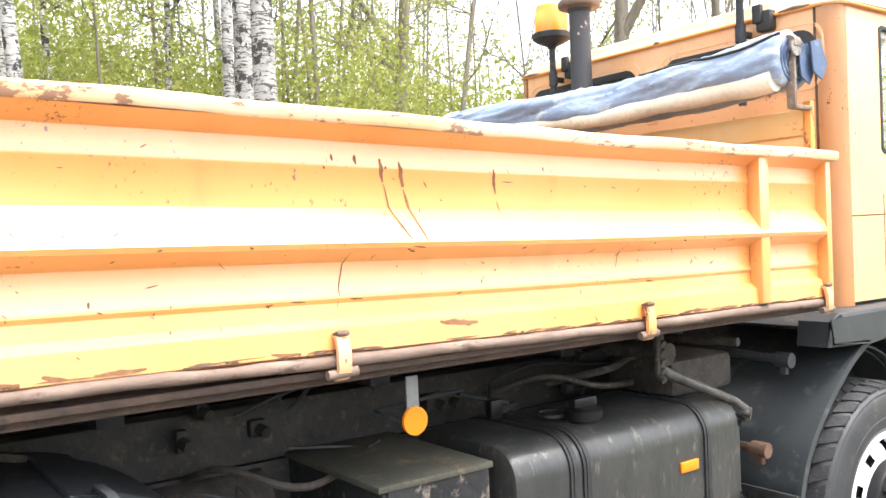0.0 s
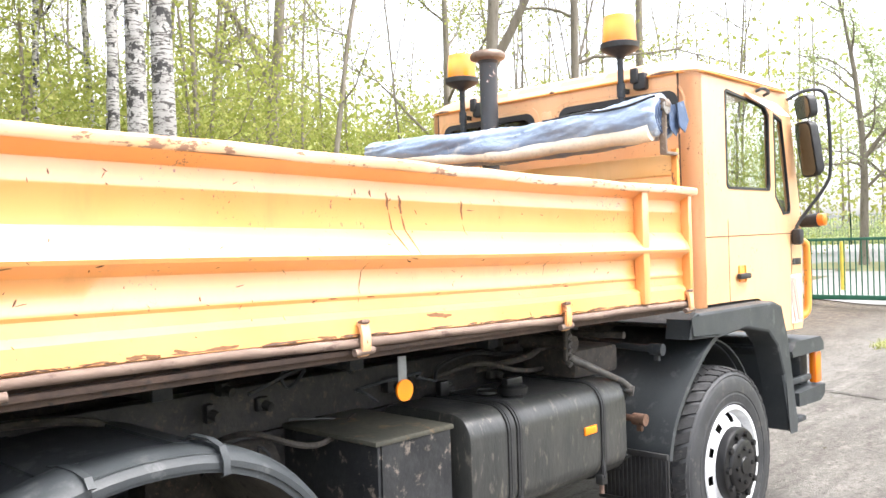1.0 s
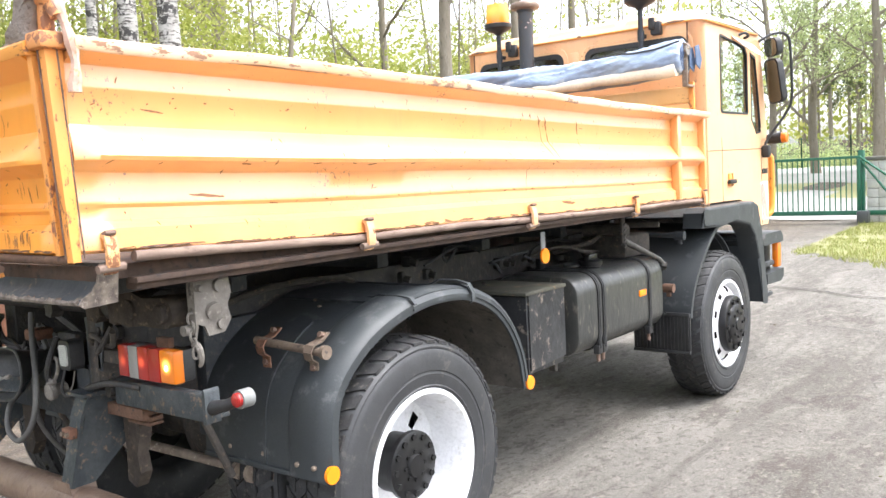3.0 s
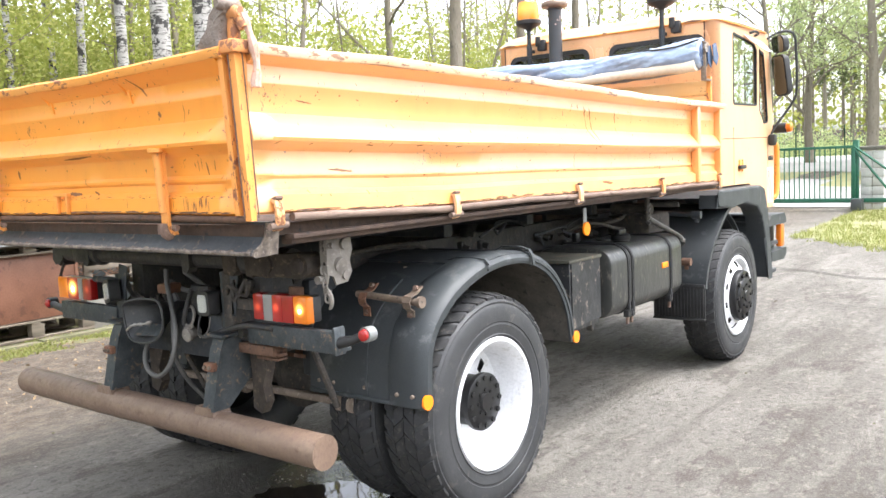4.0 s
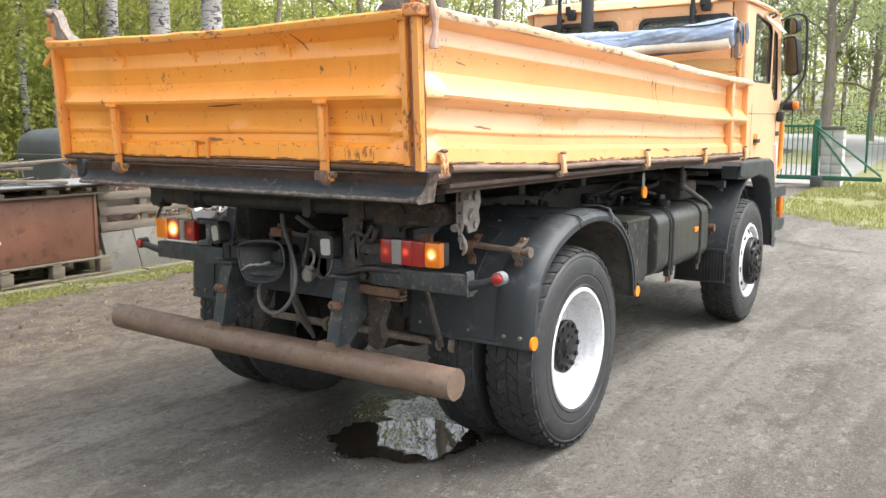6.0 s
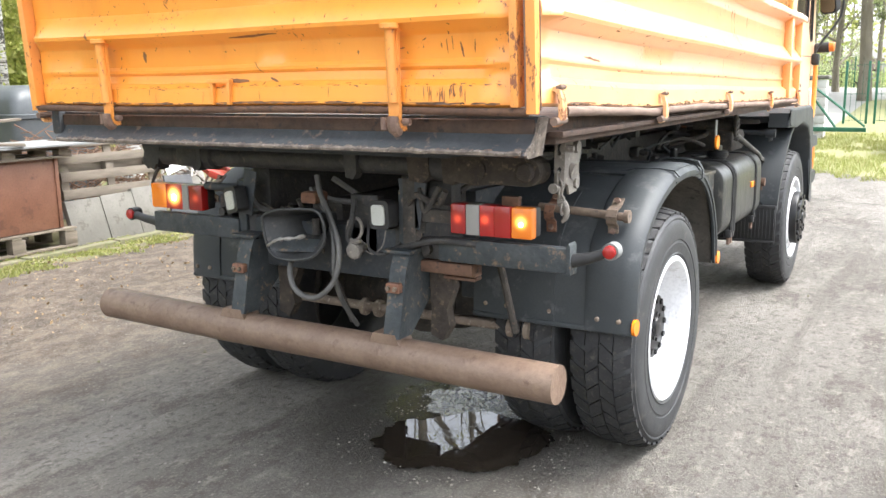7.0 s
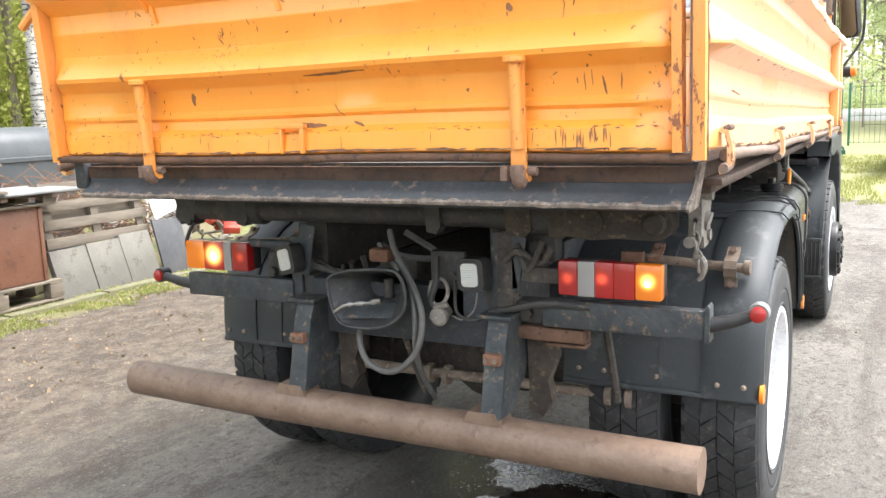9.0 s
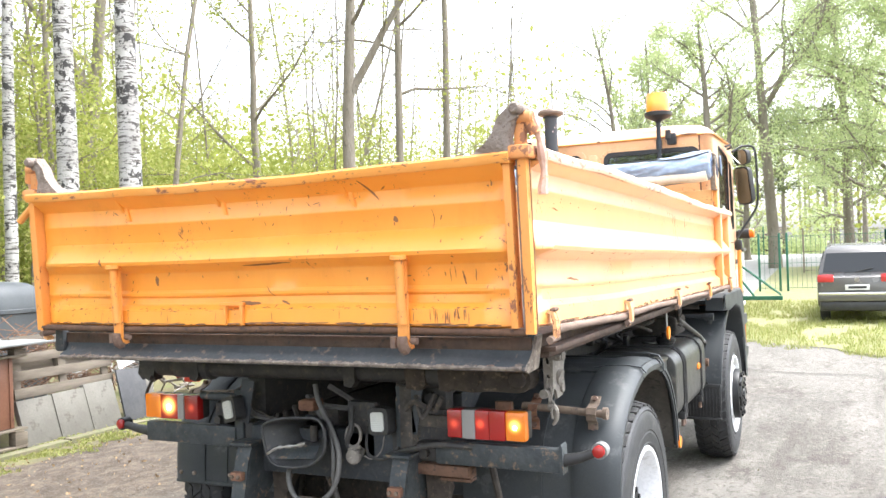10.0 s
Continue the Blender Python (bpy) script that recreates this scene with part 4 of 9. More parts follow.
def wear_and_tear(g, span, top, bot, to3, dent, seed, count, drips, material):
    """Scratches, drips and edge chips scattered over a side."""
    rs = random.Random(int(seed * 10))
    for line, w in drips:
        part("rust_streak", scrape(line, w, top, bot, to3, dent, seed), material, g)
    for k in range(count):
        s, f = rs.uniform(*span), rs.choice((0.12, 0.3, 0.34, 0.42, 0.5, 0.56, 0.66, 0.72, 0.8, 0.84)) + rs.uniform(-0.03, 0.03)
        a, ln = rs.uniform(-1.3, 1.3), rs.choice((0.010, 0.014, 0.02, 0.03))
        part("scratch", scrape([(s, f), (s + ln * math.sin(a), f + ln * math.cos(a))], rs.uniform(0.003, 0.006), top, bot, to3, dent, seed), material, g)
    for k in range(count * 2):
        s, f, ln = rs.uniform(*span), rs.uniform(0.03, 0.83), rs.choice((0.008, 0.010, 0.014, 0.02))
        a = rs.uniform(-0.5, 0.5) if rs.random() < 0.7 else rs.uniform(-1.5, 1.5)
        part("paint_chip", scrape([(s, f), (s + ln * math.sin(a), f + ln * 1.6 * math.cos(a))], rs.uniform(0.003, 0.008), top, bot, to3, dent, seed), material, g)
    for k in range(count // 2):
        s, ln = rs.uniform(*span), rs.choice((0.02, 0.03, 0.05, 0.09, 0.16))
        part("edge_chip", scrape([(s, 0.022), (s + ln, 0.024 + rs.uniform(-0.003, 0.006))], rs.uniform(0.004, 0.009), top, bot, to3, dent, seed), material, g)


def gate_skin(s0, s1, top, bot, to3, n, dent, seed):
    """A pressed steel side: ribbed outer skin, flat inner skin, light dents."""
    bm = B()
    ss = np.linspace(s0, s1, n)
    outer, inner = [], []
    for k_, s in enumerate(ss):
        z0, z1 = bot(s), top(s)
        col = []
        for f, o in PROFILE:
            o = o if 0 < k_ < n - 1 or f > 0.8 else o * 0.25
            col.append(bm.verts.new(to3(s, o + dent_at(s, f, dent, seed), z0 + (z1 - z0) * f)))
        outer.append(col)
        inner.append([bm.verts.new(to3(s, -0.035, z0)), bm.verts.new(to3(s, -0.035, z0 + (z1 - z0) * 0.935))])
    for a, b, c, d in zip(outer, outer[1:], inner, inner[1:]):
        for k in range(len(PROFILE) - 1):
            bm.faces.new((a[k], b[k], b[k + 1], a[k + 1]))
        bm.faces.new((c[0], c[1], d[1], d[0]))
        bm.faces.new((a[0], c[0], d[0], b[0]))
        bm.faces.new((a[-1], b[-1], d[1], c[1]))
    for col, inn in ((outer[0], inner[0]), (outer[-1], inner[-1])):
        bm.faces.new([*col, inn[1], inn[0]])
    return bm


def rail(s0, s1, top, to3, n, dent, seed, h=0.038, out=0.072, inn=-0.045):
    """The folded top edge of a side, knocked out of true."""
    bm = B()
    rings = []
    for s in np.linspace(s0, s1, n):
        z = top(s) + dent * noise.noise((s * 2.1, seed, 0.3)) + 0.4 * dent * noise.noise((s * 7.0, seed, 0.9))
        o = dent * 1.2 * noise.noise((s * 2.6, seed + 3, 0.5))
        rings.append([bm.verts.new(to3(s, oo + o, zz)) for oo, zz in ((inn, z - h), (out - 0.006, z - h), (out, z - h + 0.008), (out, z - 0.008), (out - 0.008, z), (inn + 0.008, z), (inn, z - 0.008))])
    for a, b in zip(rings, rings[1:]):
        bridge(bm, a, b)
    bm.faces.new(rings[0])
    bm.faces.new(rings[-1])
    return bm


def side_gate(sign):
    X = BOX_X1 if sign > 0 else BOX_X0
    to3 = lambda s, o, z: (X + sign * o, s, z)  # noqa: E731
    top = lambda s: 2.187 - 0.0162 * (s + 1.45) + 0.006 * math.sin(1.3 * (s + 1.6))  # noqa: E731
    bot = lambda s: float(np.interp(s, (-1.48, -0.9, -0.3, 0.85, 2.0, 3.16), (1.587, 1.569, 1.552, 1.537, 1.525, 1.512))) + 0.003 * math.sin(s * 2.7)  # noqa: E731
    y0, y1 = -1.425, 3.16
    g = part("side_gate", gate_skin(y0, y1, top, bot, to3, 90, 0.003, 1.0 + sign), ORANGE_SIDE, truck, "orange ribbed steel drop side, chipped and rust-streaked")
    part("top_rail", rail(y0 + 0.0, y1 + 0.035, top, to3, 60, 0.008, 2.0 + sign), ORANGE_RAIL, g, "battered orange top rail with bare patches")
    drips = [([(1.045, 0.82), (1.052, 0.72)], 0.014), ([(1.054, 0.71), (1.072, 0.58), (1.10, 0.47)], 0.009), ([(1.105, 0.81), (1.115, 0.70)], 0.015), ([(1.117, 0.69), (1.135, 0.58), (1.15, 0.46)], 0.012), ([(0.97, 0.83), (0.972, 0.79)], 0.012), ([(0.90, 0.83), (0.902, 0.80)], 0.010), ([(1.43, 0.80), (1.436, 0.68)], 0.014), ([(1.44, 0.64), (1.45, 0.58)], 0.007),
             ([(0.93, 0.44), (0.91, 0.30), (0.90, 0.19)], 0.004), ([(0.70, 0.52), (0.72, 0.46)], 0.005), ([(1.95, 0.42), (1.93, 0.30)], 0.004), ([(0.06, 0.03), (0.16, 0.022)], 0.016), ([(0.20, 0.04), (0.25, 0.02)], 0.014), ([(0.30, 0.025), (0.41, 0.03)], 0.014), ([(0.70, 0.03), (0.78, 0.02)], 0.012), ([(-1.05, 0.27), (-0.92, 0.255)], 0.012),
             ([(-1.2, 0.69), (-1.12, 0.675)], 0.007), ([(1.2, 0.10), (1.33, 0.085)], 0.02), ([(2.25, 0.03), (2.36, 0.025)], 0.012)]
    wear_and_tear(g, (y0 + 0.05, y1 - 0.1), top, bot, to3, 0.003, 1.0 + sign, 46, drips, CHIP)
    rs = random.Random(310 + sign)
    for k in range(80):
        p, ln = rs.uniform(y0 + 0.04, y1 - 0.12), rs.choice((0.02, 0.035, 0.06, 0.10))
        part("edge_rust", scrape([(p, 0.016), (p + ln, 0.018 + rs.uniform(-0.002, 0.008))], rs.uniform(0.004, 0.013), top, bot, to3, 0.003, 1.0 + sign, 0.0016), RUST if k % 2 else BROWN_STEEL, g)
    for k in range(36):
        p = rs.uniform(y0 + 0.05, y1 - 0.1)
        f, ln = rs.choice((0.225, 0.43, 0.73)) + rs.uniform(-0.012, 0.012), rs.choice((0.012, 0.02, 0.04))
        part("rib_chip", scrape([(p, f), (p + ln, f + rs.uniform(-0.008, 0.008))], rs.uniform(0.003, 0.006), top, bot, to3, 0.003, 1.0 + sign, 0.0014), BROWN_STEEL if k % 2 else CHIP, g)
    # upright near the front end and the end post
    bm = B()
    box(bm, *sorted((X + sign * 0.0, X + sign * 0.055)), 2.665, 2.725, bot(2.68) + 0.01, top(2.68) - 0.036, 0.008)
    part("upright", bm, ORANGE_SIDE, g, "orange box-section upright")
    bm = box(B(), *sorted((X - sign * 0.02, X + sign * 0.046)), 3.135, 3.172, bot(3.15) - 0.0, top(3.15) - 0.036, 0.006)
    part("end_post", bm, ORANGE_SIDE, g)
    # hinge tube and hooks
    line = [(X + sign * 0.028, s, bot(s) - 0.012 + 0.002 * math.sin(s * 5.3) + 0.004 * noise.noise((s * 5, sign, 0.7))) for s in np.linspace(y0 + 0.15, y1, 60)]
    part("hinge_tube", tube(B(), line, [0.016 + 0.004 * noise.noise((k * 0.7, sign, 0.3)) for k in range(60)], 12), HINGE_TUBE, g, "worn bare hinge tube")
    bm = box(B(), *sorted((X - sign * 0.03, X + sign * 0.020)), y0 + 0.16, y1 - 0.05, 1.486, 1.504, 0.002)
    part("hinge_flange", bm, SILL, g)
    for y in (-1.36, -0.288, 0.884, 2.03, 3.115):
        zb = bot(y)
        bm = B()
        ln = [(zb + 0.060, 0.034), (zb + 0.050, 0.054), (zb + 0.015, 0.064), (zb - 0.032, 0.064), (zb - 0.056, 0.050), (zb - 0.062, 0.034)]
        strip(bm, ln, lambda a, p, q: (X + sign * q, a, p), y - 0.018, y + 0.018, 0.014 * sign)
        hk = part("hook", bm, HOOK_SIDE, g, "orange hinge hook worn to rust")
        part("hook_pin", tube(B(), [(X + sign * 0.046, y - 0.042, zb - 0.044), (X + sign * 0.046, y + 0.042, zb - 0.040)], 0.013, 10), HINGE_TUBE, hk)
        part("hook_knob", tube(B(), [(X + sign * 0.040, y - 0.017, zb + 0.056), (X + sign * 0.052, y - 0.012, zb + 0.058), (X + sign * 0.056, y + 0.012, zb + 0.058), (X + sign * 0.040, y + 0.018, zb + 0.056)], [0.004, 0.008, 0.008, 0.004], 8), BROWN_STEEL, hk)
    return g


side_gate(1)
side_gate(-1)

# tailgate
TY = -1.412


PROFILE = TAIL_PROFILE


def tailgate():
    to3 = lambda s, o, z: (s, TY - o - 0.06 * (z - 1.57), z)  # noqa: E731
    top = lambda s: 2.175 - 0.012 * math.sin(math.pi * (s + 1.1) / 2.3)  # noqa: E731
    bot = lambda s: 1.585 + 0.003 * math.sin(s * 4)  # noqa: E731
    x0, x1 = -1.085, 1.165
    g = part("tailgate", gate_skin(x0, x1, top, bot, to3, 40, 0.005, 7.0), ORANGE, truck, "orange ribbed steel tailgate, scratched and spotted with rust")
    part("top_rail", rail(x0 - 0.03, x1 + 0.03, top, to3, 40, 0.008, 9.0), RAIL_REAR, g, "battered orange top rail with bare patches")
    drips = [([(0.72, 0.69), (0.73, 0.65)], 0.022), ([(0.87, 0.72), (0.88, 0.66), (0.875, 0.60)], 0.004), ([(0.60, 0.92), (0.66, 0.80)], 0.014), ([(0.05, 0.415), (0.28, 0.425)], 0.008), ([(-0.44, 0.36), (-0.435, 0.29)], 0.022),
             ([(-0.70, 0.49), (-0.69, 0.44)], 0.016), ([(-0.3, 0.66), (-0.28, 0.62)], 0.010), ([(0.13, 0.27), (0.17, 0.20)], 0.006), ([(0.98, 0.34), (0.99, 0.26)], 0.008), ([(1.03, 0.35), (1.03, 0.28)], 0.005), ([(-0.02, 0.16), (0.10, 0.155)], 0.02), ([(0.93, 0.36), (0.933, 0.28)], 0.004), ([(0.95, 0.37), (0.953, 0.30)], 0.003), ([(0.91, 0.34), (0.912, 0.31)], 0.004), ([(0.965, 0.12), (0.968, 0.06)], 0.007), ([(0.99, 0.13), (0.99, 0.05)], 0.005), ([(0.2, 0.17), (0.24, 0.145)], 0.012)]
    wear_and_tear(g, (x0 + 0.05, x1 - 0.05), top, bot, to3, 0.005, 7.0, 34, drips, CHIP)
    rs = random.Random(207)
    for k in range(90):
        p = rs.uniform(x0 + 0.04, x1 - 0.04)
        f = rs.gauss(0.122, 0.006)
        ln = rs.choice((0.006, 0.009, 0.014, 0.022))
        part("fold_chip", scrape([(p, f), (p + ln, f + rs.uniform(-0.006, 0.006))], rs.uniform(0.002, 0.0045), top, bot, to3, 0.005, 7.0, 0.0014), CHIP if k % 3 else BROWN_STEEL, g)
    for k in range(26):
        p = rs.gauss(0.93, 0.05) if k < 18 else rs.uniform(x0 + 0.05, x1 - 0.05)
        f = rs.uniform(0.085, 0.118)
        part("rust_run", scrape([(p, f), (p + rs.uniform(-0.003, 0.003), f - rs.uniform(0.03, 0.085))], rs.uniform(0.0018, 0.0042), top, bot, to3, 0.005, 7.0, 0.0014), CHIP if k % 2 else BROWN_STEEL, g)
    for k in range(60):
        p, ln = rs.uniform(x0 + 0.02, x1 - 0.08), rs.choice((0.015, 0.03, 0.05, 0.08))
        part("edge_rust", scrape([(p, 0.018), (p + ln, 0.018 + rs.uniform(-0.002, 0.006))], rs.uniform(0.004, 0.010), top, bot, to3, 0.005, 7.0, 0.0016), RUST if k % 2 else BROWN_STEEL, g)
    for a, b in ((x0 - 0.028, x0 - 0.004), (x1 + 0.002, x1 + 0.026)):
        bm = B()
        prism(bm, [(a, 1.585), (b, 1.585), (b, 2.14), (a, 2.14)], lambda p, q: (p, TY - 0.046 - 0.06 * (q - 1.57), q), (0, 0.05, 0))
        part("edge_post", bm, ORANGE_RUST, g, "orange edge post with rusty seams")
    for x in (-0.60, -0.08, 0.52):
        bm = B()
        prism(bm, [(0.0, 2.065), (0.05, 2.128), (0.0, 2.128)], lambda p, q: (x, TY - 0.035 - p, q), (0.012, 0, 0))
        prism(bm, [(x - 0.004, 2.135), (x + 0.016, 2.135), (x + 0.045, 2.03), (x + 0.030, 2.03)], lambda p, q: (p, TY - 0.034 - 0.05 * (q - 2.0), q), (0, 0.03, 0))
        part("gusset", bm, ORANGE, g)
    for x in (-0.625, 0.757):
        bm = B()
        ln = [(1.835, 0.03), (1.825, 0.052), (1.75, 0.056), (1.66, 0.058), (1.58, 0.058), (1.545, 0.06), (1.518, 0.052), (1.507, 0.034), (1.511, 0.016)]
        strip(bm, ln, lambda a, p, q: (a, TY - q - 0.045 * (p - 1.57), p), x - 0.021, x + 0.021, 0.014)
        tube(bm, [(x, TY - 0.060, 1.60), (x, TY - 0.073, 1.83)], 0.018, 10)
        lathe_z(bm, [(0.026, 1.825), (0.032, 1.83), (0.032, 1.842), (0.024, 1.846)], x, TY - 0.075, 12)
        hk = part("hook", bm, ORANGE_RUST, g, "orange pivot strap and hook, rusty at the end")
        bm = tube(B(), [(x - 0.048, TY - 0.035, 1.537), (x + 0.045, TY - 0.035, 1.537)], 0.012, 10)
        tube(bm, [(x - 0.046, TY - 0.045, 1.512), (x - 0.046, TY - 0.045, 1.552)], 0.014, 8)
        part("hook_pin", bm, BROWN_STEEL, hk, "rusty pin")
        bm = tube(B(), curve([(x, TY - 0.064, 1.556), (x, TY - 0.063, 1.530), (x, TY - 0.050, 1.510), (x, TY - 0.030, 1.508)], 3), [0.017, 0.021, 0.019, 0.022, 0.020, 0.022, 0.019, 0.021, 0.018, 0.016][:len(curve([(0, 0, 0), (0, 0, 1), (0, 0, 2), (0, 0, 3)], 3))], 8)
        part("hook_end", bm, BROWN_STEEL, hk, "brown rusty hook end")
    bm = box(B(), -0.075, 0.04, TY - 0.052, TY - 0.03, 1.668, 1.682, 0.003)
    box(bm, -0.06, -0.048, TY - 0.05, TY - 0.03, 1.59, 1.668, 0.002)
    box(bm, 0.02, 0.035, TY - 0.05, TY - 0.03, 1.59, 1.668, 0.002)
    part("weld_scar", bm, ORANGE_RUST, g)
    line = [(s, TY - 0.028, bot(s) - 0.012) for s in np.linspace(x0 - 0.03, x1 + 0.05, 24)]
    part("hinge_tube", tube(B(), line, 0.013, 10), RUST, g, "rust-brown hinge tube")
    return g


tailgate()

# corner posts with their top latches
for s, X in ((1, 1.222), (-1, -1.112)):
    bm = prism(B(), [(-1.452, 1.565), (-1.454, 1.60), (-1.483, 2.165), (-1.430, 2.165), (-1.428, 1.565)], lambda p, q: (X - 0.008 if s > 0 else X - 0.024, p, q), (0.032, 0, 0))
    dx_ = 0.035 if s < 0 else 0.0
    post = part("corner_post", bm, ORANGE_RUST, truck, "orange corner post with rusty seam")
    for dy, dx in ((-0.0015, -0.008 * s), (0.036, 0.024 * s)):
        part("rust_seam", tube(B(), [(X + dx, -1.453 + dy, 1.575), (X + dx, -1.468 + dy, 1.87), (X + dx, -1.483 + dy, 2.15)], 0.0028, 6), BROWN_STEEL, post)
    bm = box(B(), X - 0.040, X + 0.045, -1.505, -1.405, 2.15, 2.198, 0.012)
    box(bm, X - 0.020, X + 0.022, -1.475, -1.44, 2.195, 2.30, 0.010)
    tube(bm, [(X - 0.040, -1.465, 2.292), (X - 0.030, -1.465, 2.292), (X + 0.045, -1.465, 2.288), (X + 0.052, -1.465, 2.288)], [0.018, 0.024, 0.024, 0.018], 12)
    tube(bm, [(X + 0.03 * s, -1.462, 2.285), (X + 0.05 * s, -1.45, 2.235)], 0.020, 10)
    part("latch", bm, LATCH, post, "rusty orange latch head")
    bm = B()
    ln = curve([(X + 0.045 * s, -1.455, 2.285), (X + 0.060 * s, -1.435, 2.21), (X + 0.066 * s, -1.42, 2.12), (X + 0.062 * s, -1.425, 2.04)], 4)
    tube(bm, ln, [0.015 + 0.004 * math.sin(k * 1.3) for k in range(len(ln))], 8)
    tube(bm, [(X + 0.062 * s, -1.425, 2.06), (X + 0.062 * s, -1.425, 2.032)], 0.019, 8)
    part("latch_lever", bm, PINK_STEEL, post, "worn orange and bare-metal lever")
    bm = B()
    loop = [(-0.165, 2.165), (-0.150, 2.185), (-0.110, 2.205), (-0.085, 2.240), (-0.065, 2.285), (-0.035, 2.318), (0.005, 2.328), (0.018, 2.31), (0.008, 2.286), (-0.028, 2.270), (-0.045, 2.235), (-0.048, 2.165)]
    prism(bm, [(X + dx_ + p * s, q) for p, q in loop], lambda p, q: (p, -1.505 + 0.02 * noise.noise((p * 30, q * 30, 3.0)), q), (0, 0.052, 0))
    tube(bm, [(X + dx_ + 0.005 * s, y_, 2.315) for y_ in (-1.53, -1.52, -1.44, -1.43)], [0.014, 0.022, 0.022, 0.014], 12)
    tube(bm, [(X + dx_ + a_ * s, -1.478, z_) for a_, z_ in ((-0.04, 2.170), (-0.052, 2.225), (-0.03, 2.285), (0.0, 2.318))], [0.030, 0.032, 0.029, 0.026], 10)
    part("latch_hook", bm, LATCH_IRON, post, "brown rusty latch hook and gusset")
bm = tube(B(), [(-1.14, -1.46, 2.12), (-1.22, -1.46, 2.06)], 0.016, 8)
part("latch_handle", bm, ORANGE_RUST, truck)

# rear beam under the tailgate
bm = B()
prof = [(-1.30, 1.555), (-1.355, 1.555), (-1.362, 1.492), (-1.374, 1.470), (-1.408, 1.452), (-1.416, 1.438), (-1.40, 1.430), (-1.32, 1.438), (-1.30, 1.47)]
ra = [bm.verts.new((-1.05, y, z)) for y, z in prof]
rb = [bm.verts.new((1.212 - 0.16 * (1.555 - z), y, z)) for y, z in prof]
bridge(bm, ra, rb)
bm.faces.new(ra)
bm.faces.new(rb)
beam = part("rear_beam", bm, BEAM, truck, "black pressed rear beam with chipped rusty lip")
rng = random.Random(31)
for k in range(110):
    x = rng.uniform(-0.98, 1.10)
    w = rng.choice((0.008, 0.012, 0.02, 0.03))
    zz = 1.454 + rng.uniform(-0.004, 0.003)
    loop = [(x + w * 0.5 * math.cos(a) * rng.uniform(0.6, 1.2), 0.0045 * math.sin(a) * rng.uniform(0.3, 1.6)) for a in np.linspace(0, 2 * math.pi, 9, endpoint=False)]
    part("lip_chip", prism(B(), loop, lambda p, q: (p, -1.412 + 2.4 * (zz + q - 1.452) * 0.3, zz + q - 0.006), (0, -0.0018, 0)), LIP if k % 3 else BROWN_STEEL, beam)
ln = [(x, -1.413 + 0.002 * noise.noise((x * 20, 3, 1)), 1.442 + 0.003 * noise.noise((x * 14, 1, 5))) for x in np.linspace(-1.04, 1.18, 90)]
part("rusty_edge", tube(B(), ln, [0.0085 + 0.004 * noise.noise((k * 0.9, 2, 7)) for k in range(90)], 6), LIP, beam, "bare rusty lower edge")
bm = prism(B(), [(-1.30, 1.552), (-1.36, 1.552), (-1.366, 1.50), (-1.382, 1.474), (-1.412, 1.456), (-1.420, 1.438), (-1.404, 1.427), (-1.30, 1.433)], lambda p, q: (1.212 - 0.16 * (1.555 - q), p, q), (0.009, 0, 0))
part("end_plate", bm, LIP, beam, "dusty worn end plate")
bm = box(B(), -1.11, -1.055, -1.385, -1.295, 1.46, 1.565, 0.01)
part("beam_bracket", bm, BLACK_STEEL, truck)
# headboard of orange planks
hb = part("headboard", box(B(), -1.12, 1.20, 3.205, 3.235, 1.545, 2.06, 0.004), CAB_PAINT, truck, "orange headboard")
for k, (z0, z1) in enumerate(((2.065, 2.185), (2.19, 2.305))):
    bm = box(B(), -1.10, 1.155, 3.20, 3.24, z0, z1 - 0.004, 0.006)
    part("plank", bm, PLANK, hb, "weathered orange plank")
bm = box(B(), 1.16, 1.195, 3.185, 3.215, 2.0, 2.33, 0.004)
part("headboard_post", bm, ORANGE_RUST, hb)
bm = B()
box(bm, 1.165, 1.205, 3.06, 3.077, 2.29, 2.575, 0.004)
tube(bm, [(1.185, 3.05, 2.555), (1.185, 3.10, 2.555)], 0.032, 14)
box(bm, 1.165, 1.205, 3.077, 3.19, 2.29, 2.306, 0.003)
part("tarp_bracket", bm, RUST_TUBE, hb, "bare steel tarpaulin bracket")

# side reflectors hanging under the box
bm = box(B(), 1.150, 1.156, 1.155, 1.195, 1.30, 1.44, 0.001)
ref = part("reflector_hanger", bm, GREY_SHEET, truck, "grey metal strip")
part("reflector", tube(B(), [(1.157, 1.175, 1.315), (1.168, 1.175, 1.315)], 0.040, 20), REFLECT_AMBER, ref, "round amber reflector")

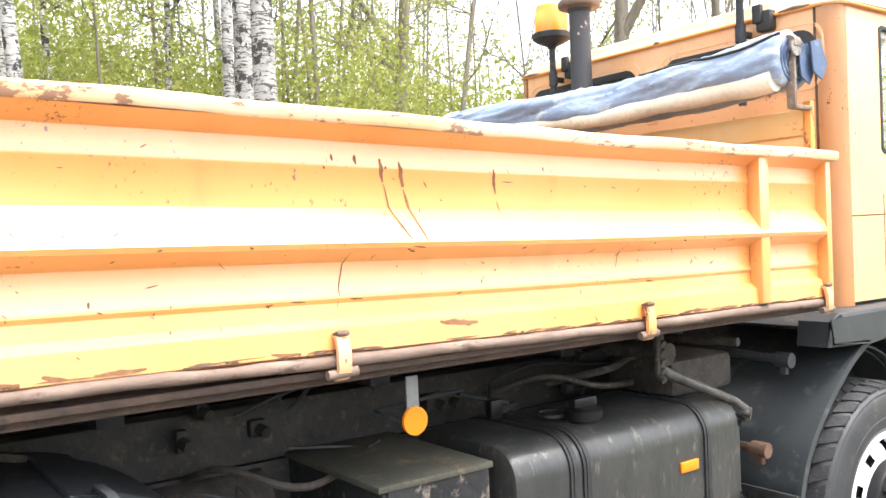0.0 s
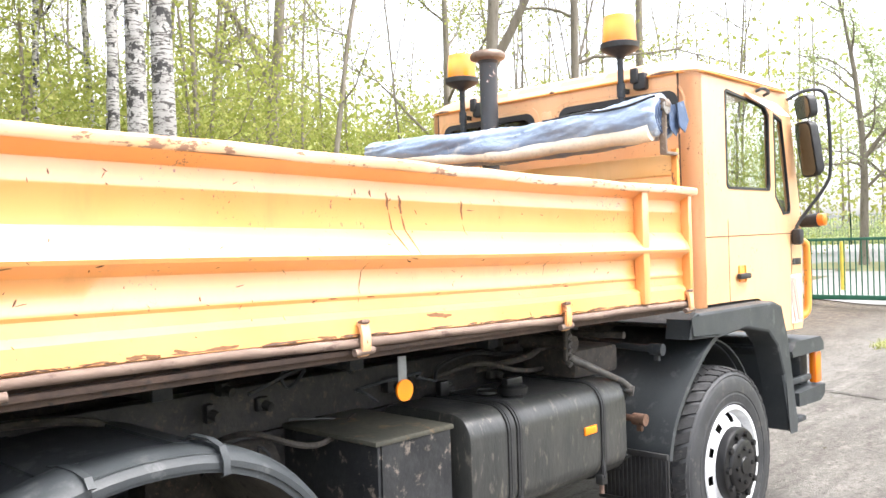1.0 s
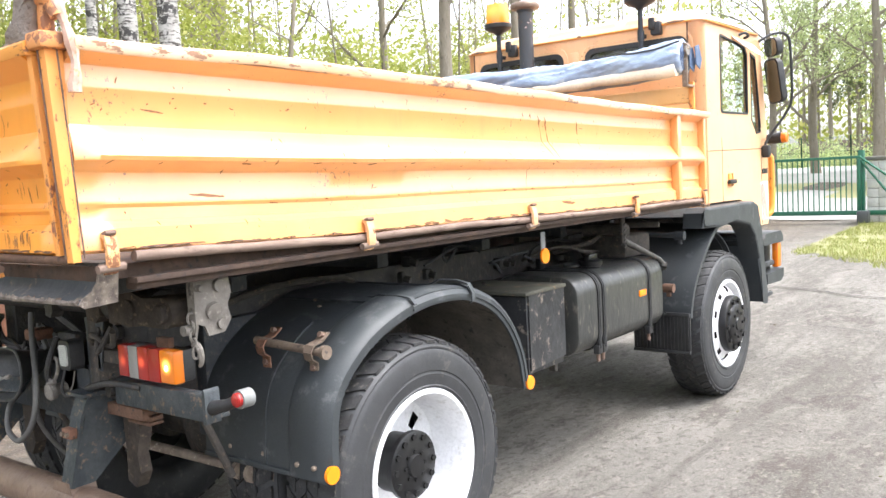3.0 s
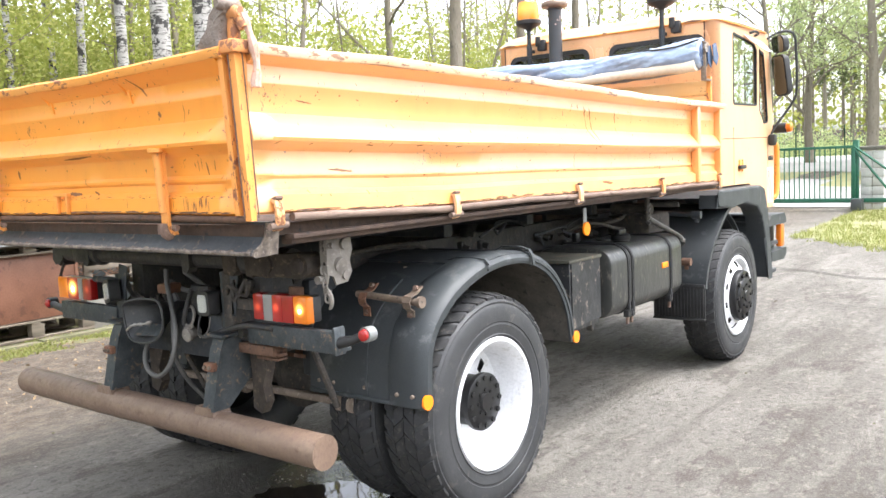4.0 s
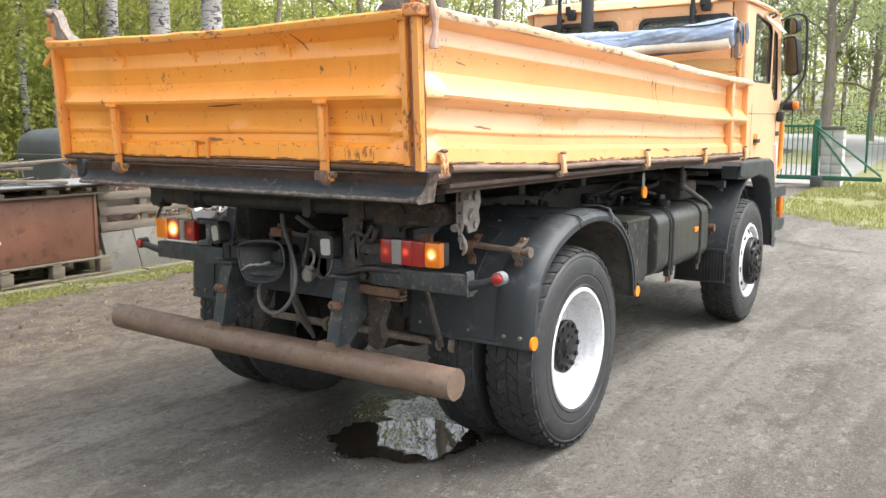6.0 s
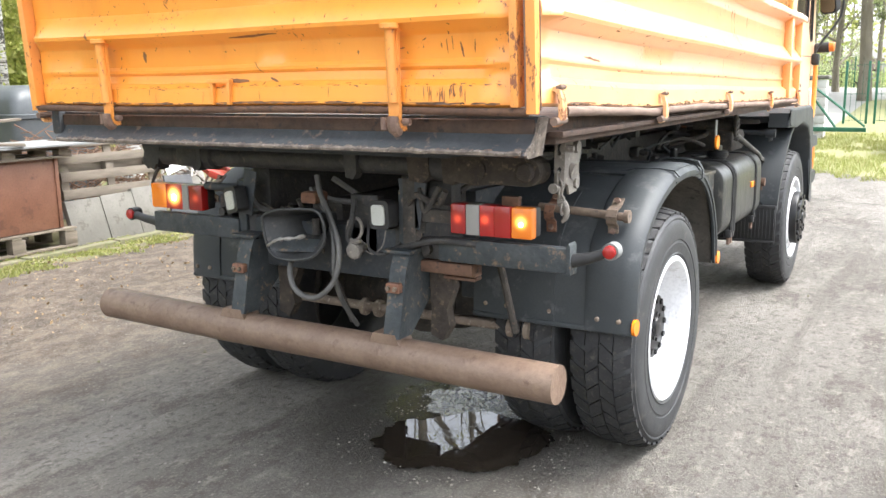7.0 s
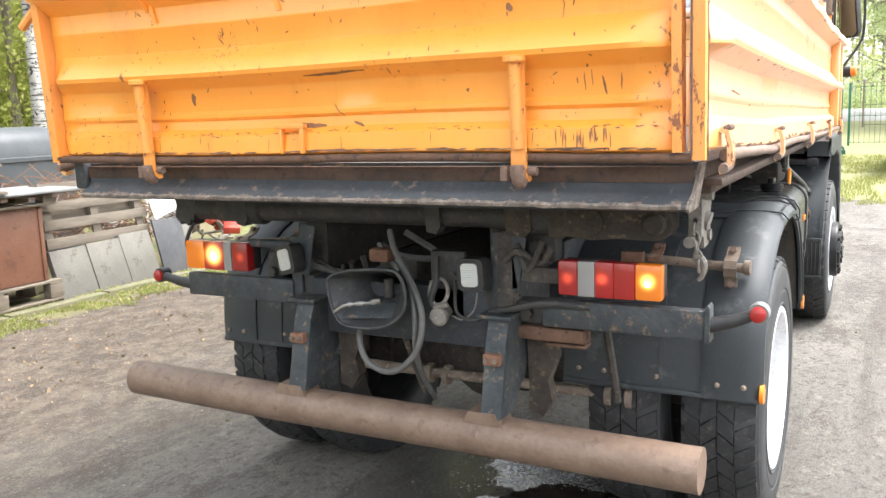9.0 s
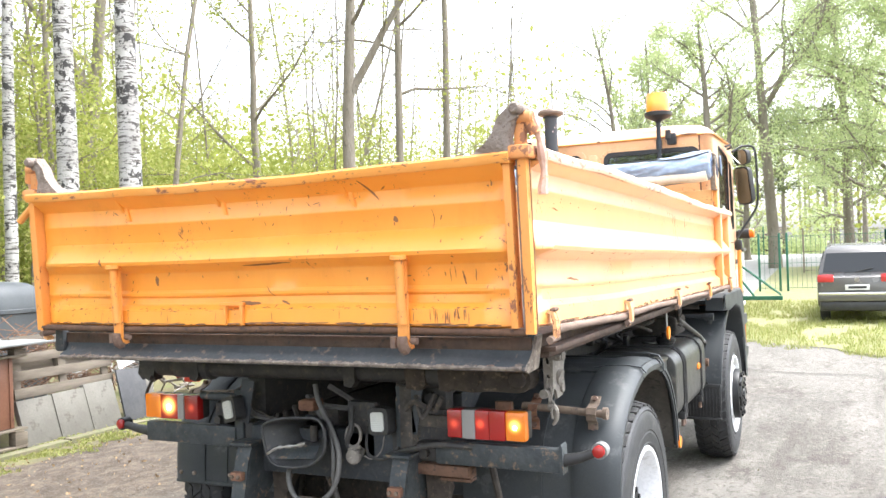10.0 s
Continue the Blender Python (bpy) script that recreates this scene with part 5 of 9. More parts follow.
# -- fuel tank and tool box --
tk = rounded(0.56, 1.125, 0.685, 1.15, 0.11, 6)
bm = prism(B(), tk, lambda p, q: (p, 1.57, q), (0, 1.17, 0))
es = [e for e in bm.edges if abs(e.verts[0].co.y - e.verts[1].co.y) < 1e-4 and len(e.link_faces) == 2 and abs(abs(e.link_faces[0].normal.y) - abs(e.link_faces[1].normal.y)) > 0.5]
bmesh.ops.bevel(bm, geom=es, offset=0.02, segments=2, affect="EDGES", profile=0.5)
tank = part("fuel_tank", bm, TANK, truck, "dusty black steel fuel tank with scuffed side")
for y in (1.80, 1.86, 2.50):
    bm = B()
    loop = rounded(0.552, 1.133, 0.677, 1.158, 0.118, 6)
    prism(bm, loop, lambda p, q: (p, y, q), (0, 0.035, 0))
    loop2 = rounded(0.550, 1.136, 0.675, 1.161, 0.12, 6)
    prism(bm, loop2, lambda p, q: (p, y + 0.012, q), (0, 0.011, 0))
    tube(bm, [(1.12, y + 0.017, 0.80), (1.125, y + 0.017, 0.70)], 0.014, 8)
    box(bm, 1.09, 1.13, y - 0.005, y + 0.04, 0.665, 0.715, 0.004)
    part("tank_strap", bm, RUBBER, tank, "dark tank strap with rusty tensioner")
    part("strap_bolt", tube(B(), [(1.11, y + 0.017, 0.62), (1.11, y + 0.017, 0.70)], 0.012, 8), BROWN_STEEL, tank)
bm = lathe_z(B(), [(0.055, 1.135), (0.058, 1.162), (0.068, 1.165), (0.070, 1.192), (0.056, 1.204), (0.01, 1.206)], 0.97, 2.03, 24)
box(bm, 0.952, 0.988, 1.975, 2.085, 1.198, 1.236, 0.006)
part("filler_cap", bm, HUB_BLACK, tank, "black filler cap")
part("tank_sensor", lathe_z(B(), [(0.055, 1.16), (0.055, 1.172), (0.05, 1.174), (0.05, 1.170), (0.01, 1.170)], 0.86, 1.985, 20), TANK, tank)
part("tank_vent", box(B(), 0.72, 0.76, 1.78, 1.84, 1.16, 1.23, 0.01), HUB_BLACK, tank)
part("side_marker", box(B(), 1.123, 1.134, 2.36, 2.46, 0.928, 0.968, 0.004), REFLECT_AMBER, tank, "amber rectangular reflector")
bm = box(B(), 0.45, 0.80, 1.62, 2.66, 0.64, 0.70, 0.01)
part("tank_bracket", bm, DIRTY, tank)
bm = B()
prism(bm, [(1.13, 0.70), (1.50, 0.72), (1.50, 1.112), (1.13, 1.112)], lambda p, q: (1.078, p, q), (-0.008, 0, 0))
box(bm, 0.42, 1.07, 1.115, 1.49, 0.68, 1.10, 0.006)
tb = part("tool_box", bm, SCAB, truck, "black sheet-steel battery box with scuffed front")
part("lid", box(B(), 0.40, 1.085, 1.095, 1.515, 1.105, 1.125, 0.004), TANK_TOP, tb, "lid stained with mud and rust")
for y in (1.15, 1.42):
    part("box_foot", box(B(), 1.01, 1.05, y, y + 0.03, 0.635, 0.69, 0.004), DIRTY, tb)


# -- rear mudguards --
def arc_line(pts, n=5):
    return [(v.x, v.y) for v in curve([Vector((a, b, 0)) for a, b in pts], n)]


def rear_fender(side):
    f = lambda x: CX + side * x  # noqa: E731
    line = [(-0.560, 0.665), (-0.556, 0.80), (-0.535, 0.93), (-0.47, 1.04), (-0.33, 1.15), (-0.16, 1.222), (0.0, 1.258), (0.16, 1.268), (0.34, 1.25), (0.52, 1.18), (0.66, 1.06), (0.755, 0.90), (0.795, 0.72)]
    line = arc_line(line, 3)
    to3 = lambda a, p, q: (a, p, q)  # noqa: E731
    bm = strip(B(), line, to3, f(0.50), f(1.215), 0.008)
    g = part("rear_fender", bm, BLACK_PLASTIC, truck, "dusty black plastic mudguard over the twin wheels")
    inner = [(p * 0.98, q - 0.016) for p, q in line]
    part("fender_lining", strip(B(), inner, to3, f(0.52), f(1.20), 0.006), ARCH_DUST, g, "mud-splashed underside")
    lip = []
    for k, (p, q) in enumerate(line):
        pa, pb = line[max(k - 1, 0)], line[min(k + 1, len(line) - 1)]
        d = Vector((pb[0] - pa[0], pb[1] - pa[1])).normalized()
        lip.append(((p, q), (p + d.y * 0.045, q - d.x * 0.045)))
    bm = B()
    rows = []
    for (p, q), (p2, q2) in lip:
        rows.append([bm.verts.new((f(x), a, b)) for x, a, b in ((1.195, p, q), (1.218, p, q), (1.226, (p * 0.8 + p2 * 0.2), (q * 0.8 + q2 * 0.2)), (1.226, p2, q2), (1.214, p2, q2), (1.205, p, q - 0.004))])
    for a, b in zip(rows, rows[1:]):
        bridge(bm, a, b)
    bm.faces.new(rows[0])
    bm.faces.new(rows[-1])
    part("fender_lip", bm, BLACK_PLASTIC, g)
    # overlapping sections: the outer bead stands proud, each section laps over the next
    for i0, i1, up in ((0, 17, 0.016), (17, 24, 0.006), (24, len(line) - 1, 0.016)):
        seg = []
        for k in range(i0, i1 + 1):
            pa, pb = line[max(k - 1, 0)], line[min(k + 1, len(line) - 1)]
            d = Vector((pb[0] - pa[0], pb[1] - pa[1])).normalized()
            seg.append((line[k][0] - d.y * up, line[k][1] + d.x * up))
        bm = B()
        rows = []
        for k, (p, q) in enumerate(seg):
            pa, pb = seg[max(k - 1, 0)], seg[min(k + 1, len(seg) - 1)]
            d = Vector((pb[0] - pa[0], pb[1] - pa[1])).normalized()
            nx, nz = -d.y, d.x
            rows.append([bm.verts.new((f(x), p + nx * h, q + nz * h)) for x, h in ((1.02, 0.0), (1.04, 0.008), (1.10, 0.014), (1.17, 0.012), (1.215, -0.002), (1.232, -0.022), (1.232, -0.040), (1.222, -0.040), (1.21, -0.012), (1.10, 0.002), (1.02, -0.006))])
        for a_, b_ in zip(rows, rows[1:]):
            bridge(bm, a_, b_)
        bm.faces.new(rows[0])
        bm.faces.new(rows[-1])
        part("fender_section", bm, BLACK_PLASTIC, g, "rounded outer bead of the mudguard")
    for i0 in (17, 24):
        seg = [(p, q + 0.008) for p, q in line[i0 - 1:i0 + 2]]
        part("seam_strip", strip(B(), seg, to3, f(0.50), f(1.05), 0.010), BLACK_PLASTIC, g)
        # the strap that runs over the bead and down the outside
        p, q = line[i0]
        grow = 0.45 if i0 == 17 else 0.85
        hoop = [(f(0.98), 0.004), (f(1.02), 0.012), (f(1.06), 0.034), (f(1.16), 0.036), (f(1.222), 0.020), (f(1.244), -0.012), (f(1.244), -0.055), (f(1.228), -0.062)]
        part("bead_strap", strip(B(), [(a_, q + h_ * grow + (0.010 if h_ > 0 else 0)) for a_, h_ in (hoop if i0 > 17 else hoop[:6])], lambda a, x_, z_: (x_, a, z_), p - 0.011, p + 0.011, 0.006), BLACK_PLASTIC, g, "black moulded strap over the bead")
    for k, x in ((17, 1.16), (22, 1.16), (9, 1.16), (30, 1.16), (15, 0.80), (16, 0.72)):
        p, q = line[k]
        part("rivet", lathe_z(B(), [(0.010, q + 0.004), (0.010, q + 0.013), (0.004, q + 0.016)], f(x), p, 8), RUST_TUBE, g)
    # inner panel at the rear with rivets
    for x in (0.87, 1.06):
        part("pressed_rib", strip(B(), [(a - 0.003, b + 0.004) for a, b in line[0:14]], to3, f(x), f(x + 0.014), 0.010), BLACK_PLASTIC, g)
    for x in (0.56, 0.66, 0.86, 1.08, 1.17):
        y = -0.574 if x < 1.02 else -0.600
        part("rivet", tube(B(), [(f(x), -0.552, 0.715), (f(x), y + 0.004, 0.715), (f(x), y, 0.715)], [0.010, 0.010, 0.005], 10), RUST_TUBE, g)
    part("lower_edge", box(B(), *sorted((f(0.50), f(1.22))), -0.578, -0.555, 0.655, 0.675, 0.004), BLACK_PLASTIC, g)
    for y, z, out in ((-0.556, 0.69, 1.235), (0.797, 0.735, 1.235)) if side > 0 else ():
        part("reflector", tube(B(), [(f(1.222), y, z), (f(out), y, z)], 0.034, 18), REFLECT_AMBER, g, "round amber reflector")
    # the steel stay that sticks out through the guard
    bm = tube(B(), [(f(0.78), -0.495, 1.145), (f(1.155), -0.488, 1.122)], 0.017, 12)
    tube(bm, [(f(1.15), -0.488, 1.125), (f(1.17), -0.488, 1.125)], 0.027, 14)
    part("stay", bm, STAY_RUST, g, "rusty mudguard stay")
    for xc in (1.105, 0.835):
        bm = strip(B(), [(-0.490, 1.040), (-0.492, 1.085), (-0.517, 1.102), (-0.524, 1.125), (-0.512, 1.147), (-0.462, 1.158), (-0.425, 1.185)], to3, f(xc - 0.022), f(xc + 0.022), 0.006)
        clamp = part("stay_clamp", bm, STAY_RUST if xc > 1 else CLAMP_RUST, g, "flat rusty clamp plate")
        for y, z in ((-0.497, 1.058), (-0.448, 1.178)):
            part("clamp_bolt", tube(B(), [(f(xc), y + 0.006, z), (f(xc), y - 0.012, z + 0.008)], 0.012, 6), BROWN_STEEL, clamp)
    return g


rear_fender(1)
rear_fender(-1)


# -- front mudguards --
def front_guard(side):
    f = lambda x: CX + side * x  # noqa: E731
    to3 = lambda a, p, q: (a, p, q)  # noqa: E731
    cy, cz = 3.69, 0.545
    back = arc_line([(3.035, 0.70), (3.045, 0.76), (3.10, 0.885), (3.20, 1.01), (3.325, 1.125), (3.46, 1.225), (3.60, 1.295), (3.66, 1.305)], 3)
    bm = strip(B(), back, to3, f(0.45), f(1.14), 0.008)
    g = part("front_rear_guard", bm, BLACK_PLASTIC, truck, "black plastic guard behind the front wheel")
    bm = strip(B(), [(p + 0.01, q - 0.014) for p, q in back], to3, f(1.125), f(1.15), 0.03)
    part("guard_lip", bm, BLACK_PLASTIC, g)
    bm = box(B(), *sorted((f(0.72), f(1.145))), 3.005, 3.02, 0.44, 0.72, 0.003)
    flap = part("mud_flap", bm, RUBBER, g, "ribbed black rubber mud flap")
    for k in range(16):
        x = 0.735 + 0.026 * k
        part("flap_rib", box(B(), *sorted((f(x), f(x + 0.010))), 2.996, 3.006, 0.46, 0.70, 0.002), RUBBER, flap)
    for z0, z1 in ((0.435, 0.455), (0.695, 0.725)):
        part("flap_edge", box(B(), *sorted((f(0.72), f(1.145))), 2.990, 3.007, z0, z1, 0.002), RUBBER, flap)
    for z, y, x1 in ((1.262, 3.06, 1.10), (0.91, 2.92, 1.07)):
        bm = tube(B(), [(f(0.45), y - 0.03, z + 0.03), (f(x1 - 0.05), y, z)], 0.018, 10)
        tube(bm, [(f(x1 - 0.07), y, z), (f(x1), y + 0.003, z - 0.001)], 0.032, 12)
        box(bm, *sorted((f(x1 - 0.05), f(x1 - 0.02))), y - 0.012, y + 0.012, z - 0.06, z, 0.003)
        part("stay", bm, RUST if z < 1 else BLACK_STEEL, g, "mudguard stay")
    # upper guard under the door, with its boxy flared edge
    outer = [(3.24, 1.33), (3.26, 1.44), (3.34, 1.475), (4.46, 1.475), (4.60, 1.44), (4.70, 1.22), (4.84, 0.66), (4.80, 0.60), (4.70, 0.60), (4.60, 0.98), (4.50, 1.18), (4.36, 1.28), (4.0, 1.335), (3.6, 1.335)]
    outer = [(3.25 + (p - 3.24) * 0.875, q * 0.975) for p, q in outer]
    bm = prism(B(), outer, lambda p, q: (f(1.17), p, q), (-side * 0.16, 0, 0))
    es = [e for e in bm.edges if len(e.link_faces) == 2 and abs(e.verts[0].co.x - f(1.17)) < 1e-4 and abs(e.verts[1].co.x - f(1.17)) < 1e-4 and abs(abs(e.link_faces[0].normal.x) - abs(e.link_faces[1].normal.x)) > 0.5]
    bmesh.ops.bevel(bm, geom=es, offset=0.018, segments=2, affect="EDGES", profile=0.5)
    u = part("front_fender", bm, BLACK_PLASTIC, truck, "black plastic front wheel arch with flat top")
    top = [(3.29, 1.37), (3.36, 1.42), (4.26, 1.42), (4.40, 1.27)]
    part("arch_top", strip(B(), top, to3, f(0.40), f(1.02), 0.01), BLACK_PLASTIC, u)
    inner = [(cy + 0.66 * math.cos(radians(a)), cz + 0.70 * math.sin(radians(a))) for a in np.linspace(95, 0, 14)]
    inner = inner + [(4.40, 0.50)]
    part("arch_liner", strip(B(), inner, to3, f(0.40), f(1.02), 0.01), BLACK_PLASTIC, u)
    for x0 in (0.55, 0.75, 0.95):
        part("liner_rib", strip(B(), [(p - 0.012 * math.cos(0.8), q - 0.012) for p, q in inner[2:]], to3, f(x0), f(x0 + 0.03), 0.01), BLACK_PLASTIC, u)
    return g


front_guard(1)
front_guard(-1)
# air intake elbow and lever by the tipping lock
bm = tube(B(), [(0.99, 2.43, 1.42), (0.99, 2.43, 1.30), (1.0, 2.46, 1.27), (1.09, 2.76, 1.13), (1.10, 2.81, 1.09), (1.10, 2.815, 1.05)], [0.016, 0.018, 0.022, 0.016, 0.019, 0.015], 10)
for k_ in range(5):
    tube(bm, [(0.985, 2.43, 1.40 - 0.035 * k_), (1.012, 2.43, 1.385 - 0.035 * k_)], 0.014, 8)
tube(bm, [(1.085, 2.80, 1.085), (1.12, 2.815, 1.08)], 0.022, 12)
part("lock_lever", bm, LEVER, truck, "greasy grey locking lever")
bm = B()
tube(bm, [(0.70, 2.45, 1.35), (0.90, 2.47, 1.35), (1.0, 2.47, 1.34)], [0.04, 0.03, 0.045], 14)
box(bm, 0.985, 1.005, 2.40, 2.445, 1.27, 1.44, 0.005)
tube(bm, [(0.60, 2.75, 1.36), (1.08, 2.80, 1.36)], 0.018, 12)
part("box_pivot", bm, DIRTY, truck, "grimy box support and lock")
bm = B()
box(bm, 0.60, 0.95, 2.55, 2.95, 1.15, 1.30, 0.03)
tube(bm, curve([(0.6, 2.2, 1.22), (0.8, 2.35, 1.28), (0.75, 2.6, 1.3), (0.9, 2.8, 1.2)]), 0.016, 8)
tube(bm, curve([(0.55, 1.9, 1.2), (0.7, 2.1, 1.27), (0.8, 2.3, 1.22), (0.7, 2.7, 1.18)]), 0.012, 8)
part("valve_block", bm, DIRTY, truck)

# -- rear end: lamps, brackets, underrun pipe --
PY, PZ = -1.10, 0.612
pipe = part("underrun_pipe", tube(B(), [(-1.178, PY, PZ + 0.012), (-0.4, PY, PZ), (0.4, PY, PZ), (1.182, PY, PZ - 0.006)], 0.072, 32), RUST_PIPE, truck, "brown-painted steel underrun pipe")
for s in (1, -1):
    x = CX + s * 0.40 + 0.02
    part("pipe_clamp", prism(B(), [(x - 0.07, PZ + 0.055), (x + 0.07, PZ + 0.055), (x + 0.05, PZ + 0.095), (x - 0.05, PZ + 0.095)], lambda p, q: (p, PY - 0.05, q), (0, 0.10, 0)), RUST_PIPE, pipe)
    bm = B()
    xb = x + 0.035
    prism(bm, [(-0.95, 1.03), (-1.06, 1.0), (-1.145, PZ + 0.08), (-1.06, PZ + 0.08), (-0.86, 0.86), (-0.82, 1.03)], lambda p, q: (xb + 0.027, p, q), (0.010, 0, 0))
    strip(bm, [(-1.06, 1.015), (-1.09, 0.95), (-1.15, PZ + 0.08)], lambda a, p, q: (a, p, q), xb - 0.038, xb + 0.036, 0.012)
    box(bm, xb - 0.075, xb + 0.050, -1.085, -0.93, 1.012, 1.026, 0.003)
    pb = part("pipe_bracket", bm, SCUFFED, pipe, "scuffed black bracket plate")
    part("bracket_lug", box(B(), xb - 0.032, xb + 0.028, -1.135, -1.105, 0.868, 0.906, 0.004), CLAMP_RUST, pb)
    for dx in (-0.018, 0.014):
        part("lug_bolt", tube(B(), [(xb + dx, -1.133, 0.887), (xb + dx, -1.146, 0.887)], 0.009, 6), STAY_RUST, pb)
    rs = random.Random(90 + s)
    outl = [(xb + 0.045 + rs.uniform(0, 0.02), 0.66), (xb + 0.05, 0.78), (xb + 0.042, 0.93), (xb + 0.13, 0.95), (xb + 0.15 + rs.uniform(0, 0.02), 0.86), (xb + 0.12, 0.77), (xb + 0.135, 0.70), (xb + 0.10, 0.64)]
    part("spring_hanger", prism(B(), outl, lambda p, q: (p, -0.93, q), (0, 0.05, 0)), MUD, pb, "mud-caked spring hanger")


def tail_lamp(side):
    x0, x1 = (0.697, 1.037) if side > 0 else (-0.935, -0.605)
    yb, yf, z0, z1 = -0.975, -1.020, 1.100, 1.215
    lamp = part("tail_lamp", box(B(), x0 + 0.002, x1 - 0.002, -0.995, -0.93, z0 + 0.002, z1 - 0.002, 0.01), RUBBER, truck, "rear lamp cluster, red, clear and lit amber")
    w = (x1 - x0)
    out, inn = (x1, x0)
    if side < 0:
        out, inn = (x0, x1)
    d = (inn - out) / w
    mid = (z0 + z1) / 2
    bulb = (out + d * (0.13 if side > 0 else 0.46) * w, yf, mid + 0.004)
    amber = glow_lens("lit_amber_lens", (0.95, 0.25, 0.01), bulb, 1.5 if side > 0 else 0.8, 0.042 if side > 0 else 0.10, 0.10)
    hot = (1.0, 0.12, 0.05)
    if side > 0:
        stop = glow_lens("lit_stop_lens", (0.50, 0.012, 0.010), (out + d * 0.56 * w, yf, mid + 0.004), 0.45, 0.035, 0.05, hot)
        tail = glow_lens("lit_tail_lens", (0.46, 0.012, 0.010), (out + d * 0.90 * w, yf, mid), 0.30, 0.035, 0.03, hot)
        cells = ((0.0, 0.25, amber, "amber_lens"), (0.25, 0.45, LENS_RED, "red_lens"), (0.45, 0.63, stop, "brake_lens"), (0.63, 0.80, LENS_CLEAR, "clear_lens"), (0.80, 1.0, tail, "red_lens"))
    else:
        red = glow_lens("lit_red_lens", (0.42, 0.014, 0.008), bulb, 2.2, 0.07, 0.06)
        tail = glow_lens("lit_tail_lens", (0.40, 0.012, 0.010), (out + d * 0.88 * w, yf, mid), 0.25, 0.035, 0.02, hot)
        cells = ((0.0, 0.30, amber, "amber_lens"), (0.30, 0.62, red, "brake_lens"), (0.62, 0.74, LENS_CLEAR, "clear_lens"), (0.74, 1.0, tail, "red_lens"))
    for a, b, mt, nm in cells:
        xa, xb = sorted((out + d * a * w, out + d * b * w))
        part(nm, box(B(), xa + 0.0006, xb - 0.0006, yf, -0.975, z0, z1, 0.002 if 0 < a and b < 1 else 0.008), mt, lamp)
    spots = ((0.13, 0.011),) if side > 0 else ((0.46, 0.018),)
    for a, r_ in spots:
        bx, bz = out + d * a * w, (z0 + z1) / 2 - 0.004
        part("bulb_glow", tube(B(), [(bx, yf + 0.002, bz), (bx, yf - 0.001, bz), (bx, yf - 0.004, bz)], [r_, r_ * 0.9, r_ * 0.3], 14), BULB, lamp, "glowing bulb")
    # lamp bracket plate
    bx0, bx1 = (0.635, 1.165) if side > 0 else (-0.945, -0.40)
    bm = box(B(), bx0, bx1, -1.005, -0.96, 0.985, 1.078, 0.006)
    box(bm, bx0, bx1, -0.96, -0.90, 0.985, 1.0, 0.003)
    if side > 0:
        prism(bm, [(1.165, 0.978), (1.181, 0.982), (1.180, 1.088), (1.174, 1.098), (1.165, 1.088)], lambda p, q: (p, -1.01, q), (0, 0.06, 0))
    part("lamp_bracket", bm, SCUFFED, truck, "scuffed black lamp bracket")
    a = (1.17, -0.98, 1.03) if side > 0 else (-0.93, -0.97, 1.02)
    b = (1.315, -0.965, 1.075) if side > 0 else (-1.15, -0.955, 1.045)
    bm = tube(B(), [a, tuple(0.5 * (u + v) - (0.006 if k == 2 else 0) for k, (u, v) in enumerate(zip(a, b))), b], [0.026, 0.02, 0.018], 12)
    stalk = part("marker_stalk", bm, RUBBER, truck, "black rubber marker-lamp stalk")
    bx, by, bz = b
    part("marker_body", tube(B(), [(bx, by + 0.032, bz), (bx, by - 0.014, bz)], 0.031, 18), GREY_SHEET if side > 0 else RUBBER, stalk)
    part("red_marker", tube(B(), [(bx, by - 0.008, bz), (bx, by - 0.026, bz), (bx, by - 0.032, bz)], [0.025, 0.023, 0.014], 18), LENS_RED, stalk, "round red marker lens")


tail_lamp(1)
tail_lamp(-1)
for x, z, tip, swing in ((0.402, 1.155, -3, -6), (-0.38, 1.168, -14, -16)):
    at = pose(x, -1.03, z, 0, tip, swing)
    pl = part("work_lamp", prism(B(), rounded(-0.052, 0.050, -0.056, 0.056, 0.022, 5), lambda p, q: (p, -0.03, q), (0, 0.055, 0)), RUBBER, truck, "small square reversing lamp in a black rubber housing")
    pl.matrix_basis = at
    part("lens", prism(B(), rounded(-0.034, 0.030, -0.040, 0.040, 0.014, 4), lambda p, q: (p, -0.036, q), (0, 0.010, 0)), LENS_WHITE, pl, "clear ribbed lens")
    for k in range(9):
        zr = -0.032 + 0.008 * k
        part("lens_rib", tube(B(), [(-0.030, -0.0362, zr), (0.026, -0.0362, zr)], 0.0022, 6), LENS_WHITE, pl)
    bm = box(B(), x - 0.03 if x < 0 else x + 0.045, x + 0.02 if x < 0 else x + 0.10, -0.995, -0.96, 0.97, 1.25, 0.006)
    part("lamp_post", bm, SCUFFED, truck, "scuffed black lamp post")
bm = tube(B(), [(-0.60, -0.99, 1.215), (-0.40, -0.99, 1.215)], 0.018, 10)
part("grab_tube", bm, BEAM, truck)

